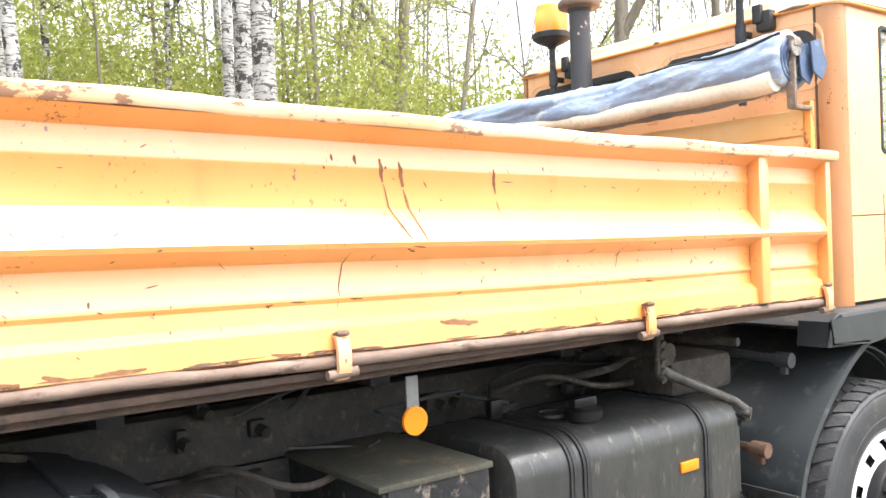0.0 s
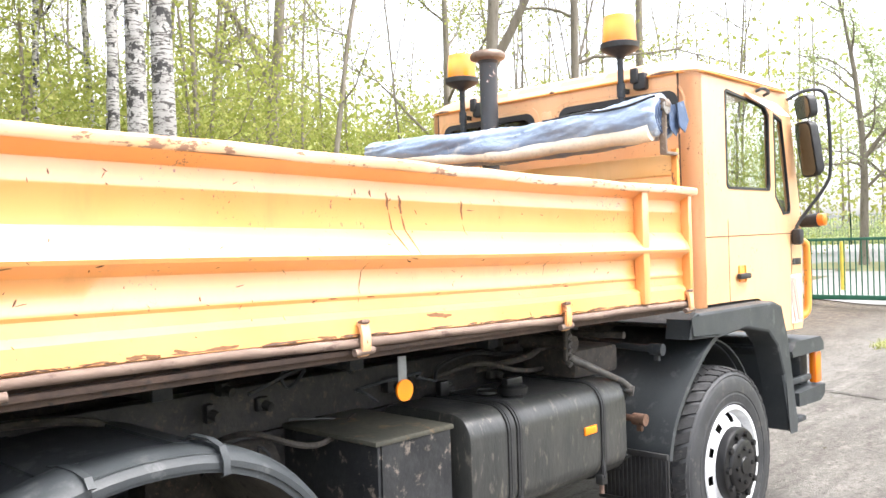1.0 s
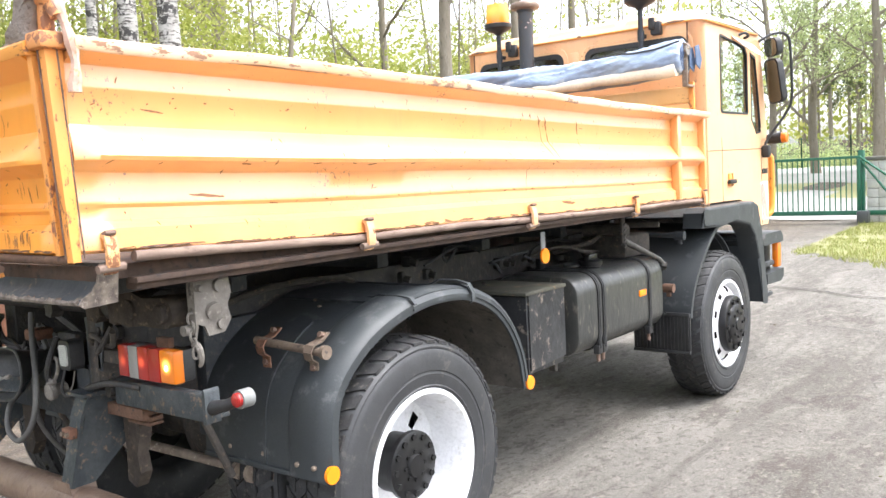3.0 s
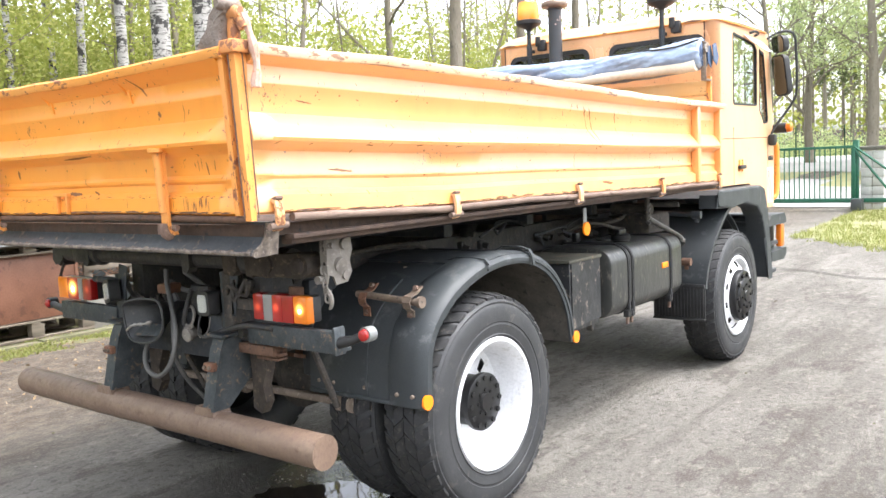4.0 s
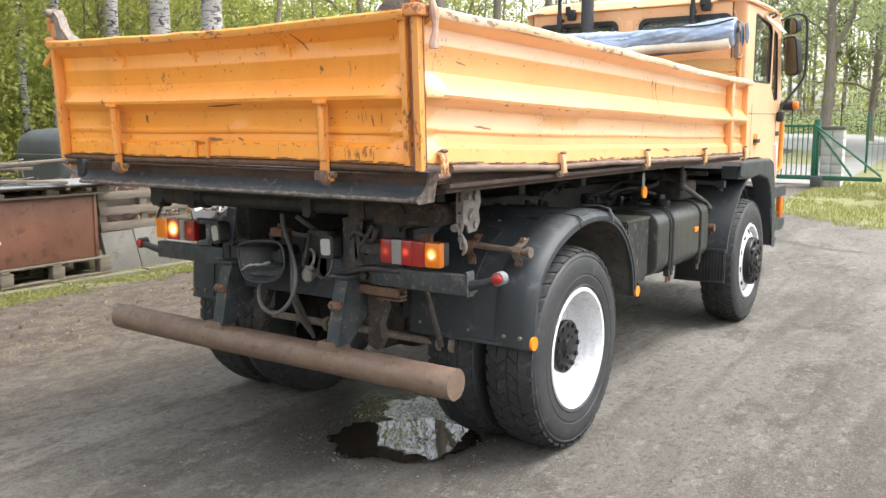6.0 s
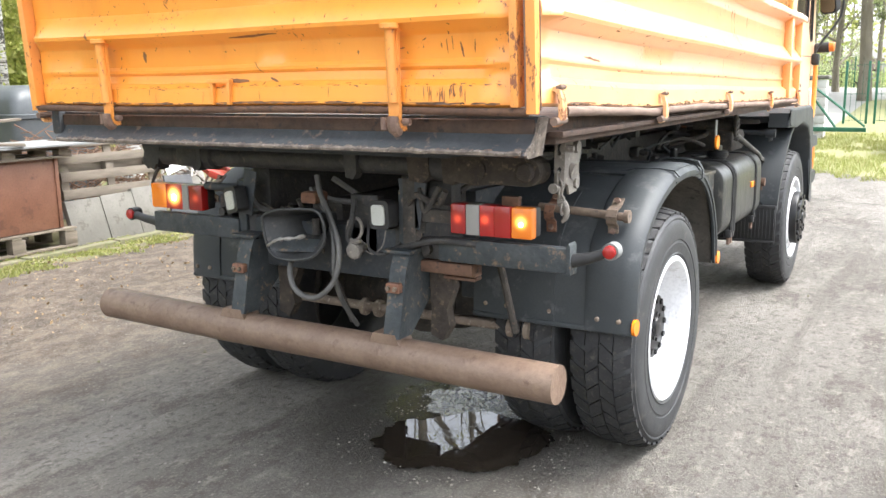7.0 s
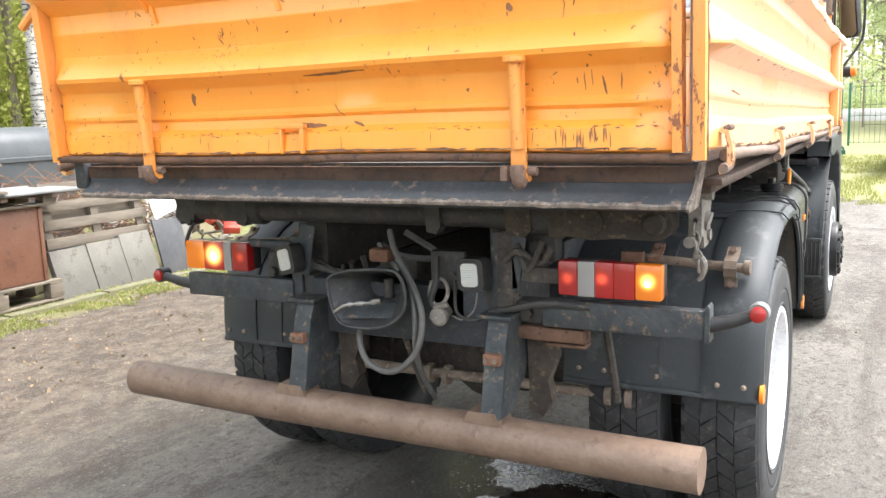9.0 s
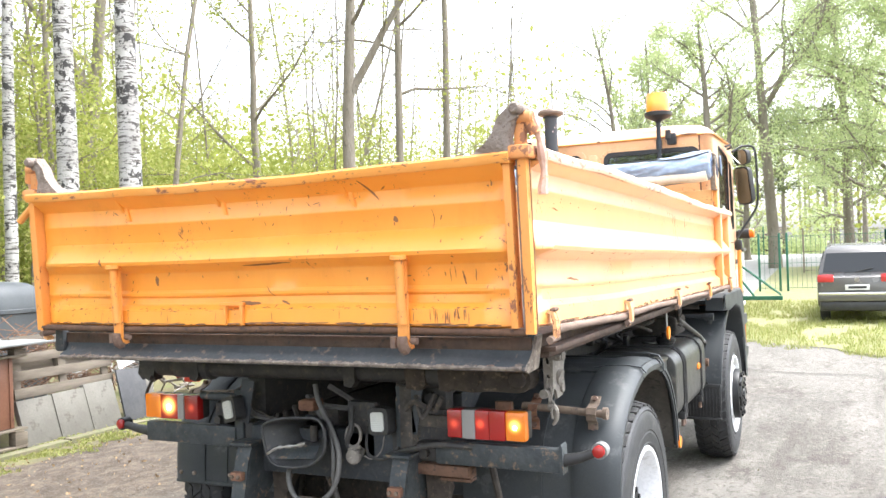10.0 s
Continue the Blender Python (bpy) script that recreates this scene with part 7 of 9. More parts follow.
# mirrors on their looped arm
arm = part("mirror_arm", tube(B(), curve([(CS + 0.01, 5.07, 2.84), (CS + 0.10, 5.16, 2.90), (CS + 0.20, 5.24, 2.88), (CS + 0.22, 5.26, 2.70), (CS + 0.22, 5.27, 2.35), (CS + 0.18, 5.25, 2.22), (CS + 0.08, 5.19, 2.06), (CS + 0.03, 5.14, 1.96), (CS + 0.03, 5.13, 1.90)], 5), 0.012, 8), RUBBER, cab, "black tubular mirror arm")
part("arm_foot", box(B(), CS + 0.002, CS + 0.07, 5.09, 5.17, 1.83, 1.94, 0.02), RUBBER, arm)
for z0, z1, x0, x1 in ((2.30, 2.69, CS + 0.055, CS + 0.245), (2.71, 2.87, CS + 0.045, CS + 0.225)):
    loop = rounded(x0, x1, z0, z1, 0.05, 4)
    cx_, cz_ = (x0 + x1) / 2, (z0 + z1) / 2
    bm = B()
    prev = None
    for f_, yy in ((1.0, 5.17), (1.0, 5.20), (0.92, 5.23), (0.6, 5.25)):
        lp = [bm.verts.new((cx_ + (a - cx_) * f_, yy, cz_ + (b - cz_) * f_)) for a, b in loop]
        if prev:
            bridge(bm, prev, lp)
        else:
            bm.faces.new(lp[::-1])
        prev = lp
    bm.faces.new(prev)
    mr = part("mirror", bm, RUBBER, cab, "black-backed wing mirror")
    mr.matrix_basis = Matrix.Translation((cx_, 5.19, cz_)) @ pose(-0.045, 0, 0, 8, 0, -38) @ Matrix.Translation((-cx_, -5.19, -cz_))
    part("mirror_glass", prism(B(), [(cx_ + (a - cx_) * 0.88, cz_ + (b - cz_) * 0.92) for a, b in loop], lambda p, q: (p, 5.168, q), (0, -0.003, 0)), MIRROR, mr)

# beacons on poles, exhaust-side air intake, work lamp boxes
for x, zb, pole in ((0.68, 2.962, 2.40), (-0.61, 2.955, 2.40)):
    y = 3.48
    pl = part("beacon_pole", tube(B(), [(x, y, pole), (x, y, zb)], 0.019, 12), BLACK_STEEL, truck, "dark steel beacon pole")
    bm = box(B(), x - 0.01, x + 0.01, y, 3.58, 2.73, 2.76, 0.003)
    tube(bm, [(x, y, 2.705), (x, y, 2.785)], 0.026, 12)
    part("pole_clamp", bm, BLACK_STEEL, pl)
    bc = part("beacon", lathe_z(B(), [(0.02, zb - 0.03), (0.03, zb - 0.015), (0.095, zb + 0.015), (0.116, zb + 0.03), (0.118, zb + 0.062), (0.105, zb + 0.066)], x, y, 28), RUBBER, truck, "amber rotating beacon on a black base")
    dome = part("beacon_dome", lathe_z(B(), [(0.100, zb + 0.064), (0.098, zb + 0.15), (0.092, zb + 0.215), (0.085, zb + 0.228), (0.02, zb + 0.234)], x, y, 28), glow_lens("amber_beacon_dome", (1.0, 0.36, 0.02), (x, y - 0.05, zb + 0.16), 0.55, 0.12, 0.05), bc, "ribbed amber dome")
    part("beacon_bulb", lathe_z(B(), [(0.04, zb + 0.066), (0.045, zb + 0.12), (0.03, zb + 0.17), (0.01, zb + 0.18)], x, y, 14), STEEL, bc, "bright inner reflector")
    bm = box(B(), x + 0.06, x + 0.14, 3.51, 3.57, 2.74, 2.84, 0.012)
    box(bm, x + 0.05, x + 0.10, 3.495, 3.525, 2.78, 2.87, 0.01)
    part("socket", bm, RUBBER, pl, "black socket box")
bm = lathe_z(B(), [(0.059, 1.5), (0.059, 3.05), (0.069, 3.06), (0.069, 3.075)], -0.27, 3.37, 24)
st = part("air_intake", bm, STACK, truck, "scuffed black air-intake stack")
part("stack_cap", lathe_z(B(), [(0.080, 3.068), (0.115, 3.08), (0.12, 3.095), (0.118, 3.11), (0.10, 3.128), (0.03, 3.136)], -0.27, 3.37, 28), RUST_PIPE, st, "rust-brown mushroom cap")

# front bumper and step
bm = B()
prism(bm, [(4.72, 1.07), (4.80, 1.13), (5.22, 1.13), (5.28, 1.08), (5.28, 1.03), (4.74, 1.03)], lambda p, q: (CL - 0.04, p, q), (CS - CL + 0.09, 0, 0))
prism(bm, [(4.82, 0.69), (5.20, 0.68), (5.28, 0.72), (5.285, 0.79), (4.82, 0.78)], lambda p, q: (CL - 0.04, p, q), (CS - CL + 0.09, 0, 0))
box(bm, CL, CS - 0.06, 5.12, 5.26, 0.78, 1.05, 0.01)
box(bm, CL + 0.05, CS - 0.10, 4.74, 4.82, 0.62, 1.10, 0.01)
box(bm, CS - 0.03, CS + 0.01, 4.80, 5.15, 0.83, 0.87, 0.008)
bp = part("front_bumper", bm, BLACK_PLASTIC, truck, "black front bumper")
part("corner_lamp", box(B(), CS - 0.02, CS + 0.035, 5.17, 5.275, 0.80, 1.02, 0.015), LENS_AMBER, bp, "amber corner lamp")
part("entry_step", box(B(), CS - 0.16, CS + 0.07, 4.62, 4.88, 0.595, 0.63, 0.006), BLACK_STEEL, truck, "black step plate")
part("engine", box(B(), CX - 0.45, CX + 0.45, 3.3, 4.7, 0.8, 1.34, 0.05), DIRTY, truck)

# ---- the rolled tarpaulin lying on the headboard ----
TARP_KEYS = ((0.0, 2.525, 0.075), (0.12, 2.508, 0.082), (0.35, 2.465, 0.096), (0.58, 2.442, 0.102), (0.8, 2.462, 0.106), (1.0, 2.490, 0.108))


def tarp_at(f_):
    """Height and half-thickness of the roll along its length."""
    ks = [k[0] for k in TARP_KEYS]
    return float(np.interp(f_, ks, [k[1] for k in TARP_KEYS])), float(np.interp(f_, ks, [k[2] for k in TARP_KEYS]))


def tarp_point(f_, a, grow=1.0):
    x = -1.13 + 2.31 * f_
    zc, rz = tarp_at(f_)
    ry = rz * 0.75 + 0.045
    spiral = 0.06 * math.sin(2 * a + f_ * 11) + 0.05 * math.sin(3 * a - f_ * 17)
    creases = 0.16 * noise.noise((f_ * 6 + a * 0.8, math.cos(a) * 1.3, math.sin(a) * 1.3)) + 0.20 * (0.35 - abs(noise.noise((f_ * 11 + a * 2.2, math.cos(a) * 1.6, math.sin(a) * 1.6)))) + 0.06 * abs(noise.noise((f_ * 40 - a * 3, math.cos(a) * 4, math.sin(a) * 4)))
    creases += 0.22 * max(0.0, 0.22 - abs(noise.noise((f_ * 17 + a * 2.6, 3.1, a * 0.5)))) * (0.5 + noise.noise((f_ * 5, a, 9.0)))
    r_ = (1 + spiral + creases) * grow
    return (x, 3.10 + ry * r_ * math.cos(a), zc + rz * r_ * math.sin(a))


bm = B()
prev = None
for k in range(160):
    f_ = k / 159
    squeeze = 0.8 if k in (0, 159) else 1.0
    loop = [bm.verts.new(tarp_point(f_, 2 * math.pi * j / 56, squeeze)) for j in range(56)]
    if prev:
        bridge(bm, prev, loop)
    else:
        bm.faces.new(loop)
    prev = loop
bm.faces.new(prev)
tarp = tagged(part("tarpaulin_roll", bm, TARP, smooth=60), "faded blue tarpaulin rolled up along the headboard", "tarpaulin")
hem = [tarp_point(f_, radians(222 + 5 * math.sin(f_ * 8)), 0.92) for f_ in np.linspace(0.02, 0.985, 46)]
bm = tube(B(), hem, [0.026 + 0.022 * k / 45 + 0.003 * math.sin(k * 0.9) for k in range(46)], 14)
part("lining_edge", bm, TARP_PALE, tarp, "pale tan lining edge", smooth=60)
bm = B()
for r_ in (0.028, 0.05, 0.072, 0.092):
    pts = [(1.178 + 0.004 * math.sin(t * 3), 3.10 + r_ * math.cos(t), 2.492 + r_ * math.sin(t)) for t in np.linspace(0, 2 * math.pi, 20)]
    tube(bm, pts, 0.009, 6, False)
for k, (dy, dz) in enumerate(((0.03, -0.07), (0.08, -0.05))):
    prism(bm, [(dy - 0.04, dz + 0.13), (dy + 0.03, dz + 0.15), (dy + 0.075, dz + 0.05), (dy + 0.03, dz - 0.02), (dy - 0.03, dz + 0.01)], lambda p, q: (1.20 + 0.025 * k + 0.1 * (0.15 - q) * 0.3, 3.10 + p, 2.480 + q), (0.006, 0, 0))
part("tarp_folds", bm, TARP_DARK, tarp, "dark rolled end and loose flap")
cord = [tarp_point(f_, radians(110 + 25 * math.sin(f_ * 9)), 1.04) for f_ in np.linspace(0.66, 0.995, 18)]
part("tie_cord", tube(B(), cord, 0.006, 6), RUBBER, tarp, "thin black tie cord")
part("washer", tube(B(), [(1.205, 3.07, 2.535), (1.212, 3.07, 2.535)], 0.035, 16), STEEL, tarp, "steel washer")


# ---- things along the wood's edge ----
def pallet(material, label, L, W, boards=5, H=0.19):
    """A two-deck wooden pallet lying flat, long side along y, front face at x = 0."""
    g = thing("pallet", label, "pallet", "pallets by the wood")
    rs = random.Random(int(L * 100 + H * 1000))
    t = 0.022
    for k in range(boards):
        x = -W + (W - 0.10) * k / (boards - 1)
        a, b = rs.uniform(-0.006, 0.008), rs.uniform(-0.008, 0.006)
        part("deck_board", box(B(), x, x + 0.095 + rs.uniform(-0.006, 0.003), a, L + b, H - t, H - rs.uniform(0, 0.003), 0.002), material, g)
    for y in (0.0, L / 2 - 0.07, L - 0.14):
        part("stringer", box(B(), -W, 0, y + 0.004, y + 0.10, H - 2 * t, H - t - 0.001, 0.001), material, g)
        for x in (-W, -W / 2 - 0.05, -0.10):
            part("block", box(B(), x + 0.002, x + 0.096, y + 0.002, y + 0.138, t + 0.001, H - 2 * t - 0.001, 0.002), material, g)
    for x in (-W, -W / 2 - 0.05, -0.10):
        part("bottom_board", box(B(), x, x + 0.098, rs.uniform(-0.006, 0.006), L + rs.uniform(-0.006, 0.006), 0.0, t, 0.002), material, g)
    return g


GZ = low(-5.0, 1.0)
kb = B()
for k in range(7):
    y = -2.2 + 1.0 * k
    box(kb, -4.86, -4.74, y, y + 0.985, low(-4.8, y) - 0.1, low(-4.8, y) + 0.045 + 0.01 * math.sin(k * 2.1), 0.008)
tagged(part("kerb", kb, KERB), "low mossy concrete kerb", "kerb", kind="structure")

p1 = pallet(WOOD, "weathered grey wooden pallet on the ground", 1.26, 0.85)
p1.matrix_basis = pose(-4.93, 0.24, GZ + 0.03, 0, 0, 2)
ct = thing("steel_container", "brown painted steel box standing on a pallet", "container", at=(-4.97, 0.0, GZ + 0.225), turn=2)
bm = box(B(), -0.78, 0, -0.06, 1.38, 0, 0.665, 0.006)
for y in (-0.06, 1.34):
    box(bm, -0.002, 0.012, y, y + 0.04, 0.0, 0.665, 0.003)
part("body", bm, BROWN_BOX, ct)
bm = B()
ln = [(0.004, 0.17 + 0.01 * math.sin(z * 22), z) for z in np.linspace(0.26, 0.56, 14)]
tube(bm, ln, [0.012 + 0.008 * math.sin(k * 1.3) ** 2 + 0.012 for k in range(14)], 8)
tube(bm, [(0.004, 0.15, 0.25), (0.004, 0.22, 0.235), (0.004, 0.29, 0.27)], [0.03, 0.035, 0.02], 8)
bmesh.ops.transform(bm, matrix=Matrix.Diagonal((0.08, 1, 1, 1)), verts=bm.verts)
bmesh.ops.translate(bm, vec=(0.001, 0, 0), verts=bm.verts)
part("paint_mark", bm, SPRAY_WHITE, ct, "sprayed white mark")
p2 = pallet(WOOD, "weathered pallet lying on the steel box", 1.30, 0.85, 5, 0.11)
p2.matrix_basis = pose(-4.93, 0.20, GZ + 0.893, 0, 0, 1)
gs = tagged(part("sheet_panel", box(B(), -5.7, -4.86, 0.22, 1.75, 0, 0.02, 0.003), GREY_SHEET), "grey board on the pallet stack", "board")
gs.matrix_basis = pose(0, 0, GZ + 1.005)
rng = random.Random(4)
for k in range(9):
    L = rng.uniform(0.7, 1.5)
    pl = tagged(part("scrap_board", box(B(), -0.06, 0.06, -L / 2, L / 2, 0, 0.025, 0.004), WOOD_X), "broken grey board on the scrap heap", "board", "scrap boards")
    pl.matrix_basis = pose(-5.30 + rng.uniform(-0.25, 0.25), 0.15 + rng.uniform(-0.5, 0.35), GZ + 1.04 + 0.028 * k, rng.uniform(-5, 5), rng.uniform(-6, 6), rng.uniform(-50, 40))
blk = tagged(part("timber_block", box(B(), -0.13, 0.12, -0.19, 0.15, 0, 0.085, 0.012), WOOD_X), "short weathered timber block on the boards", "timber")
blk.matrix_basis = pose(-5.25, 0.30, GZ + 1.31, 4, 5, 20)
bh = B()
rng = random.Random(18)
for k in range(150):
    c = Vector((-5.35 + rng.uniform(-0.35, 0.30), 0.1 + rng.uniform(-0.75, 0.55), GZ + 1.04 + rng.uniform(0.0, 0.22)))
    d = Vector((rng.uniform(-0.35, 0.35), rng.uniform(-1, 1), rng.uniform(-0.10, 0.10))).normalized() * rng.uniform(0.08, 0.26)
    tube(bh, [c - d, c + d * 0.2 + Vector((0, 0, rng.uniform(-0.02, 0.02))), c + d], [0.007, 0.006, 0.003], 5)
tagged(part("twig_pile", bh, WOOD_X, smooth=0), "dry twigs and sticks lying on the boards", "twigs", kind="stuff")
p0 = pallet(WOOD, "weathered pallet stack beside the steel box", 1.2, 0.85)
p0.matrix_basis = pose(-5.05, -1.25, GZ + 0.03, 0, 0, -4)
bn = thing("plastic_bin", "pale grey-green plastic tub lying against the pallets", "tub", at=(-4.75, -0.10, GZ + 0.0), turn=-10)
bm = B()
prev = None
for r_, z in ((0.20, 0.0), (0.24, 0.05), (0.32, 0.42), (0.34, 0.44), (0.31, 0.44), (0.23, 0.07)):
    lp = [bm.verts.new((p, q, z)) for p, q in rounded(-r_, r_, -r_ * 1.1, r_ * 1.1, r_ * 0.5, 5)]
    if prev:
        bridge(bm, prev, lp)
    else:
        bm.faces.new(lp)
    prev = lp
bm.faces.new(prev)
part("body", bm, TUB, bn)
bn.matrix_basis = pose(-4.75, -0.50, GZ + 0.02, 0, 14, -10)
cb = thing("compost_bin", "dark grey plastic compost bin behind the pallets", "bin", at=(-7.2, 2.62, low(-7, 2.6)))
bm = B()
prev = None
for r_, z in ((0.55, 0.0), (0.55, 1.20), (0.57, 1.21), (0.57, 1.25), (0.55, 1.26), (0.54, 1.40), (0.49, 1.50), (0.40, 1.56), (0.25, 1.58)):
    lp = [bm.verts.new((p, q, z)) for p, q in rounded(-r_, r_, -r_, r_, 0.12, 4)]
    if prev:
        bridge(bm, prev, lp)
    else:
        bm.faces.new(lp)
    prev = lp
bm.faces.new(prev)
part("body", bm, BIN_PLASTIC, cb)

# leaning pallets, slabs and sheets further along
up = pallet(WOOD_X, "grey pallet stood on edge as a heap wall", 1.30, 0.62, 4, 0.12)
up.matrix_basis = pose(-5.42, 1.62, GZ + 0.42, 0, 84, 0) @ pose(0, 0, 0, -3, 0, 0) @ pose(0.0, 0, 0)
bh = B()
rng = random.Random(8)
for k in range(420):
    c = Vector((-6.1 + rng.uniform(-0.55, 0.45), 2.4 + rng.uniform(-0.8, 1.1), 0))
    c.z = GZ + 0.15 + rng.uniform(0.2, 0.98) * (1 - 0.3 * abs(c.y - 2.3))
    d = Vector((rng.uniform(-1, 1), rng.uniform(-1, 1), rng.uniform(-0.4, 0.5))).normalized() * rng.uniform(0.08, 0.28)
    tube(bh, [c - d, c + d], [0.008, 0.004], 4)
tagged(part("brushwood_heap", bh, BRUSH, smooth=0), "heap of dry brown twigs behind the pallets", "brushwood", kind="stuff")
for k, (y0, w, h, m) in enumerate(((1.50, 0.42, 0.46, CONCRETE), (1.93, 0.41, 0.47, CONCRETE), (2.345, 0.40, 0.50, CONCRETE))):
    sl = tagged(part("paving_slab", box(B(), -0.03, 0.03, 0, w + 0.008, 0, h, 0.005), m), "pale concrete slab leaning on edge", "slab", "leaning slabs")
    sl.matrix_basis = pose(-5.02 - 0.02 * k, y0, GZ + 0.0, 0, -17, 4)
ds = tagged(part("rubber_sheet", box(B(), -0.012, 0.012, 0, 0.42, 0, 0.60, 0.003), DARK_SHEET), "dark ribbed sheet leaning beside the slabs", "sheet")
ds.matrix_basis = pose(-5.06, 2.80, GZ + 0.0, -4, -17, 4)
sl = tagged(part("paving_slab", box(B(), -0.02, 0.02, 0, 0.22, 0, 0.55, 0.005), CONCRETE), "narrow pale slab leaning beside the dark sheet", "slab", "leaning slabs")
sl.matrix_basis = pose(-5.16, 3.12, GZ + 0.0, -9, -14, 4)
wsheet = tagged(part("white_board", prism(B(), [(0, 0), (0.34, 0.05), (0.40, 0.16), (0.38, 0.24), (0.02, 0.22)], lambda p, q: (0, p, q), (0.012, 0, 0)), WHITE_PLASTIC), "broken white board on the heap", "board")
wsheet.matrix_basis = pose(-5.28, 2.93, GZ + 0.56, 6, -20, 0)
rng = random.Random(12)
jk = thing("scrap_heap", "heap of red and metal scrap behind the slabs", "scrap", at=(-5.7, 4.3, low(-5.7, 4.3)))
bm = B()
for k in range(26):
    c = Vector((rng.uniform(-0.5, 0.3), rng.uniform(-0.9, 0.9), rng.uniform(0.05, 0.75)))
    pts = curve([c, c + Vector((rng.uniform(-0.2, 0.2), rng.uniform(-0.3, 0.3), rng.uniform(-0.2, 0.25))), c + Vector((rng.uniform(-0.3, 0.3), rng.uniform(-0.4, 0.4), rng.uniform(-0.2, 0.3)))], 4)
    tube(bm, pts, rng.uniform(0.01, 0.02), 6)
part("metal_pipes", bm, STEEL, jk)
bm = B()
for k in range(7):
    c = (rng.uniform(-0.3, 0.3), rng.uniform(-0.7, 0.5), rng.uniform(0.25, 0.72))
    box(bm, -0.10, 0.10, -0.13, 0.13, -0.04, 0.05, 0.015, Matrix.Translation(c) @ pose(0, 0, 0, rng.uniform(-50, 50), rng.uniform(-50, 50), rng.uniform(0, 90)))
part("red_parts", bm, RED_JUNK, jk)

# ---- gate, pillar, fences ----
GY = 18.0
gz = low(-1, GY)
gate = thing("sliding_gate", "closed green steel sliding gate with upright bars", "gate")
gx0, gx1 = -8.6, -0.92
bm = B()
box(bm, gx0, gx1, GY - 0.04, GY + 0.04, gz + 0.20, gz + 0.30, 0.006)
box(bm, gx0, gx1, GY - 0.03, GY + 0.03, gz + 1.45, gz + 1.51, 0.006)
for x in (gx0, -4.6, gx1 - 0.06):
    box(bm, x, x + 0.06, GY - 0.03, GY + 0.03, gz + 0.30, gz + 1.45, 0.005)
part("frame", bm, GATE_GREEN, gate)
for x in np.arange(gx0 + 0.12, gx1 - 0.08, 0.115):
    part("bar", box(B(), x, x + 0.022, GY - 0.011, GY + 0.011, gz + 0.301, gz + 1.449), GATE_GREEN, gate)
bm = B()
box(bm, gx1, 0.55, GY - 0.04, GY + 0.04, gz + 0.20, gz + 0.30, 0.006)
for a, b in (((gx1, gz + 1.47), (0.52, gz + 0.32)), ((gx1, gz + 1.40), (-0.1, gz + 0.3))):
    tube(bm, [(a[0], GY, a[1]), (b[0], GY, b[1])], 0.03, 6)
part("counterweight_frame", bm, GATE_GREEN, gate, "green braced tail of the gate")
gp = thing("gate_post", "green steel gate post with a grey motor box", "post")
part("post", box(B(), -0.99, -0.87, GY + 0.06, GY + 0.20, gz - 0.1, gz + 1.63, 0.008), GATE_GREEN, gp)
part("motor_box", box(B(), -0.96, -0.72, GY - 0.28, GY - 0.08, gz + 0.03, gz + 0.30, 0.02), BIN_PLASTIC, gp, "grey gate motor")
pil = thing("gate_pillar", "pale block pillar beside the gate", "pillar")
for r_ in range(7):
    for c_ in range(2):
        x0 = -0.86 + 0.25 * c_ + (0.0 if r_ % 2 else 0.0)
        part("block", box(B(), x0, x0 + 0.24, GY + 0.26, GY + 0.64, gz - 0.05 + 0.205 * r_, gz + 0.147 + 0.205 * r_, 0.012), BLOCK, pil)
part("cap", box(B(), -0.90, -0.32, GY + 0.20, GY + 0.70, gz + 1.39, gz + 1.48, 0.03), CONCRETE, pil)


def fence_panel(x0, y0, x1, y1, h, step, mat, label, thick=0.012):
    f = thing("fence_panel", label, "fence", "fence panels")
    a, b = Vector((x0, y0, low(x0, y0))), Vector((x1, y1, low(x1, y1)))
    n_ = int((b - a).length / step)
    for p in (a, b):
        part("post", box(B(), p.x - 0.03, p.x + 0.03, p.y - 0.03, p.y + 0.03, p.z, p.z + h + 0.06, 0.004), mat, f)
    bm = B()
    for k in range(1, n_):
        p = a.lerp(b, k / n_)
        tube(bm, [(p.x, p.y, p.z + 0.05), (p.x, p.y, p.z + h)], thick * 0.5, 4, False)
    for z in (0.1, h * 0.5, h - 0.04):
        tube(bm, [(a.x, a.y, a.z + z), (b.x, b.y, b.z + z)], thick * 0.7, 4, False)
    tagged(part("mesh", bm, mat, f), kind="stuff")


for x0, x1 in ((-0.35, 0.20), (0.40, 2.9), (2.9, 5.4), (5.4, 7.9)):
    fence_panel(x0, 22.0, x1, 22.0, 1.6, 0.12, GATE_GREEN, "green wire mesh fence panel")
for k in range(5):
    fence_panel(-12 + 2.5 * k - 3, 46.5, -9.5 + 2.5 * k - 3, 46.5, 1.6, 0.14, GATE_GREEN, "green fence panel across the road")
for k in range(3):
    fence_panel(0.5 + 1.0 * k, 28.2, 1.4 + 1.0 * k, 28.2, 1.5, 0.5, BARK, "rusty wire fence across the road", 0.02)
mk = thing("marker_post", "short yellow marker post by the road", "post")
part("post", lathe_z(B(), [(0.06, low(-5, 20) - 0.1), (0.06, low(-5, 20) + 1.15), (0.04, low(-5, 20) + 1.2)], -4.0, 20.6, 12), rough_stuff("yellow_paint", (0.65, 0.5, 0.06), (0.55, 0.42, 0.06), None, 5, 0.5, 0.1), mk)

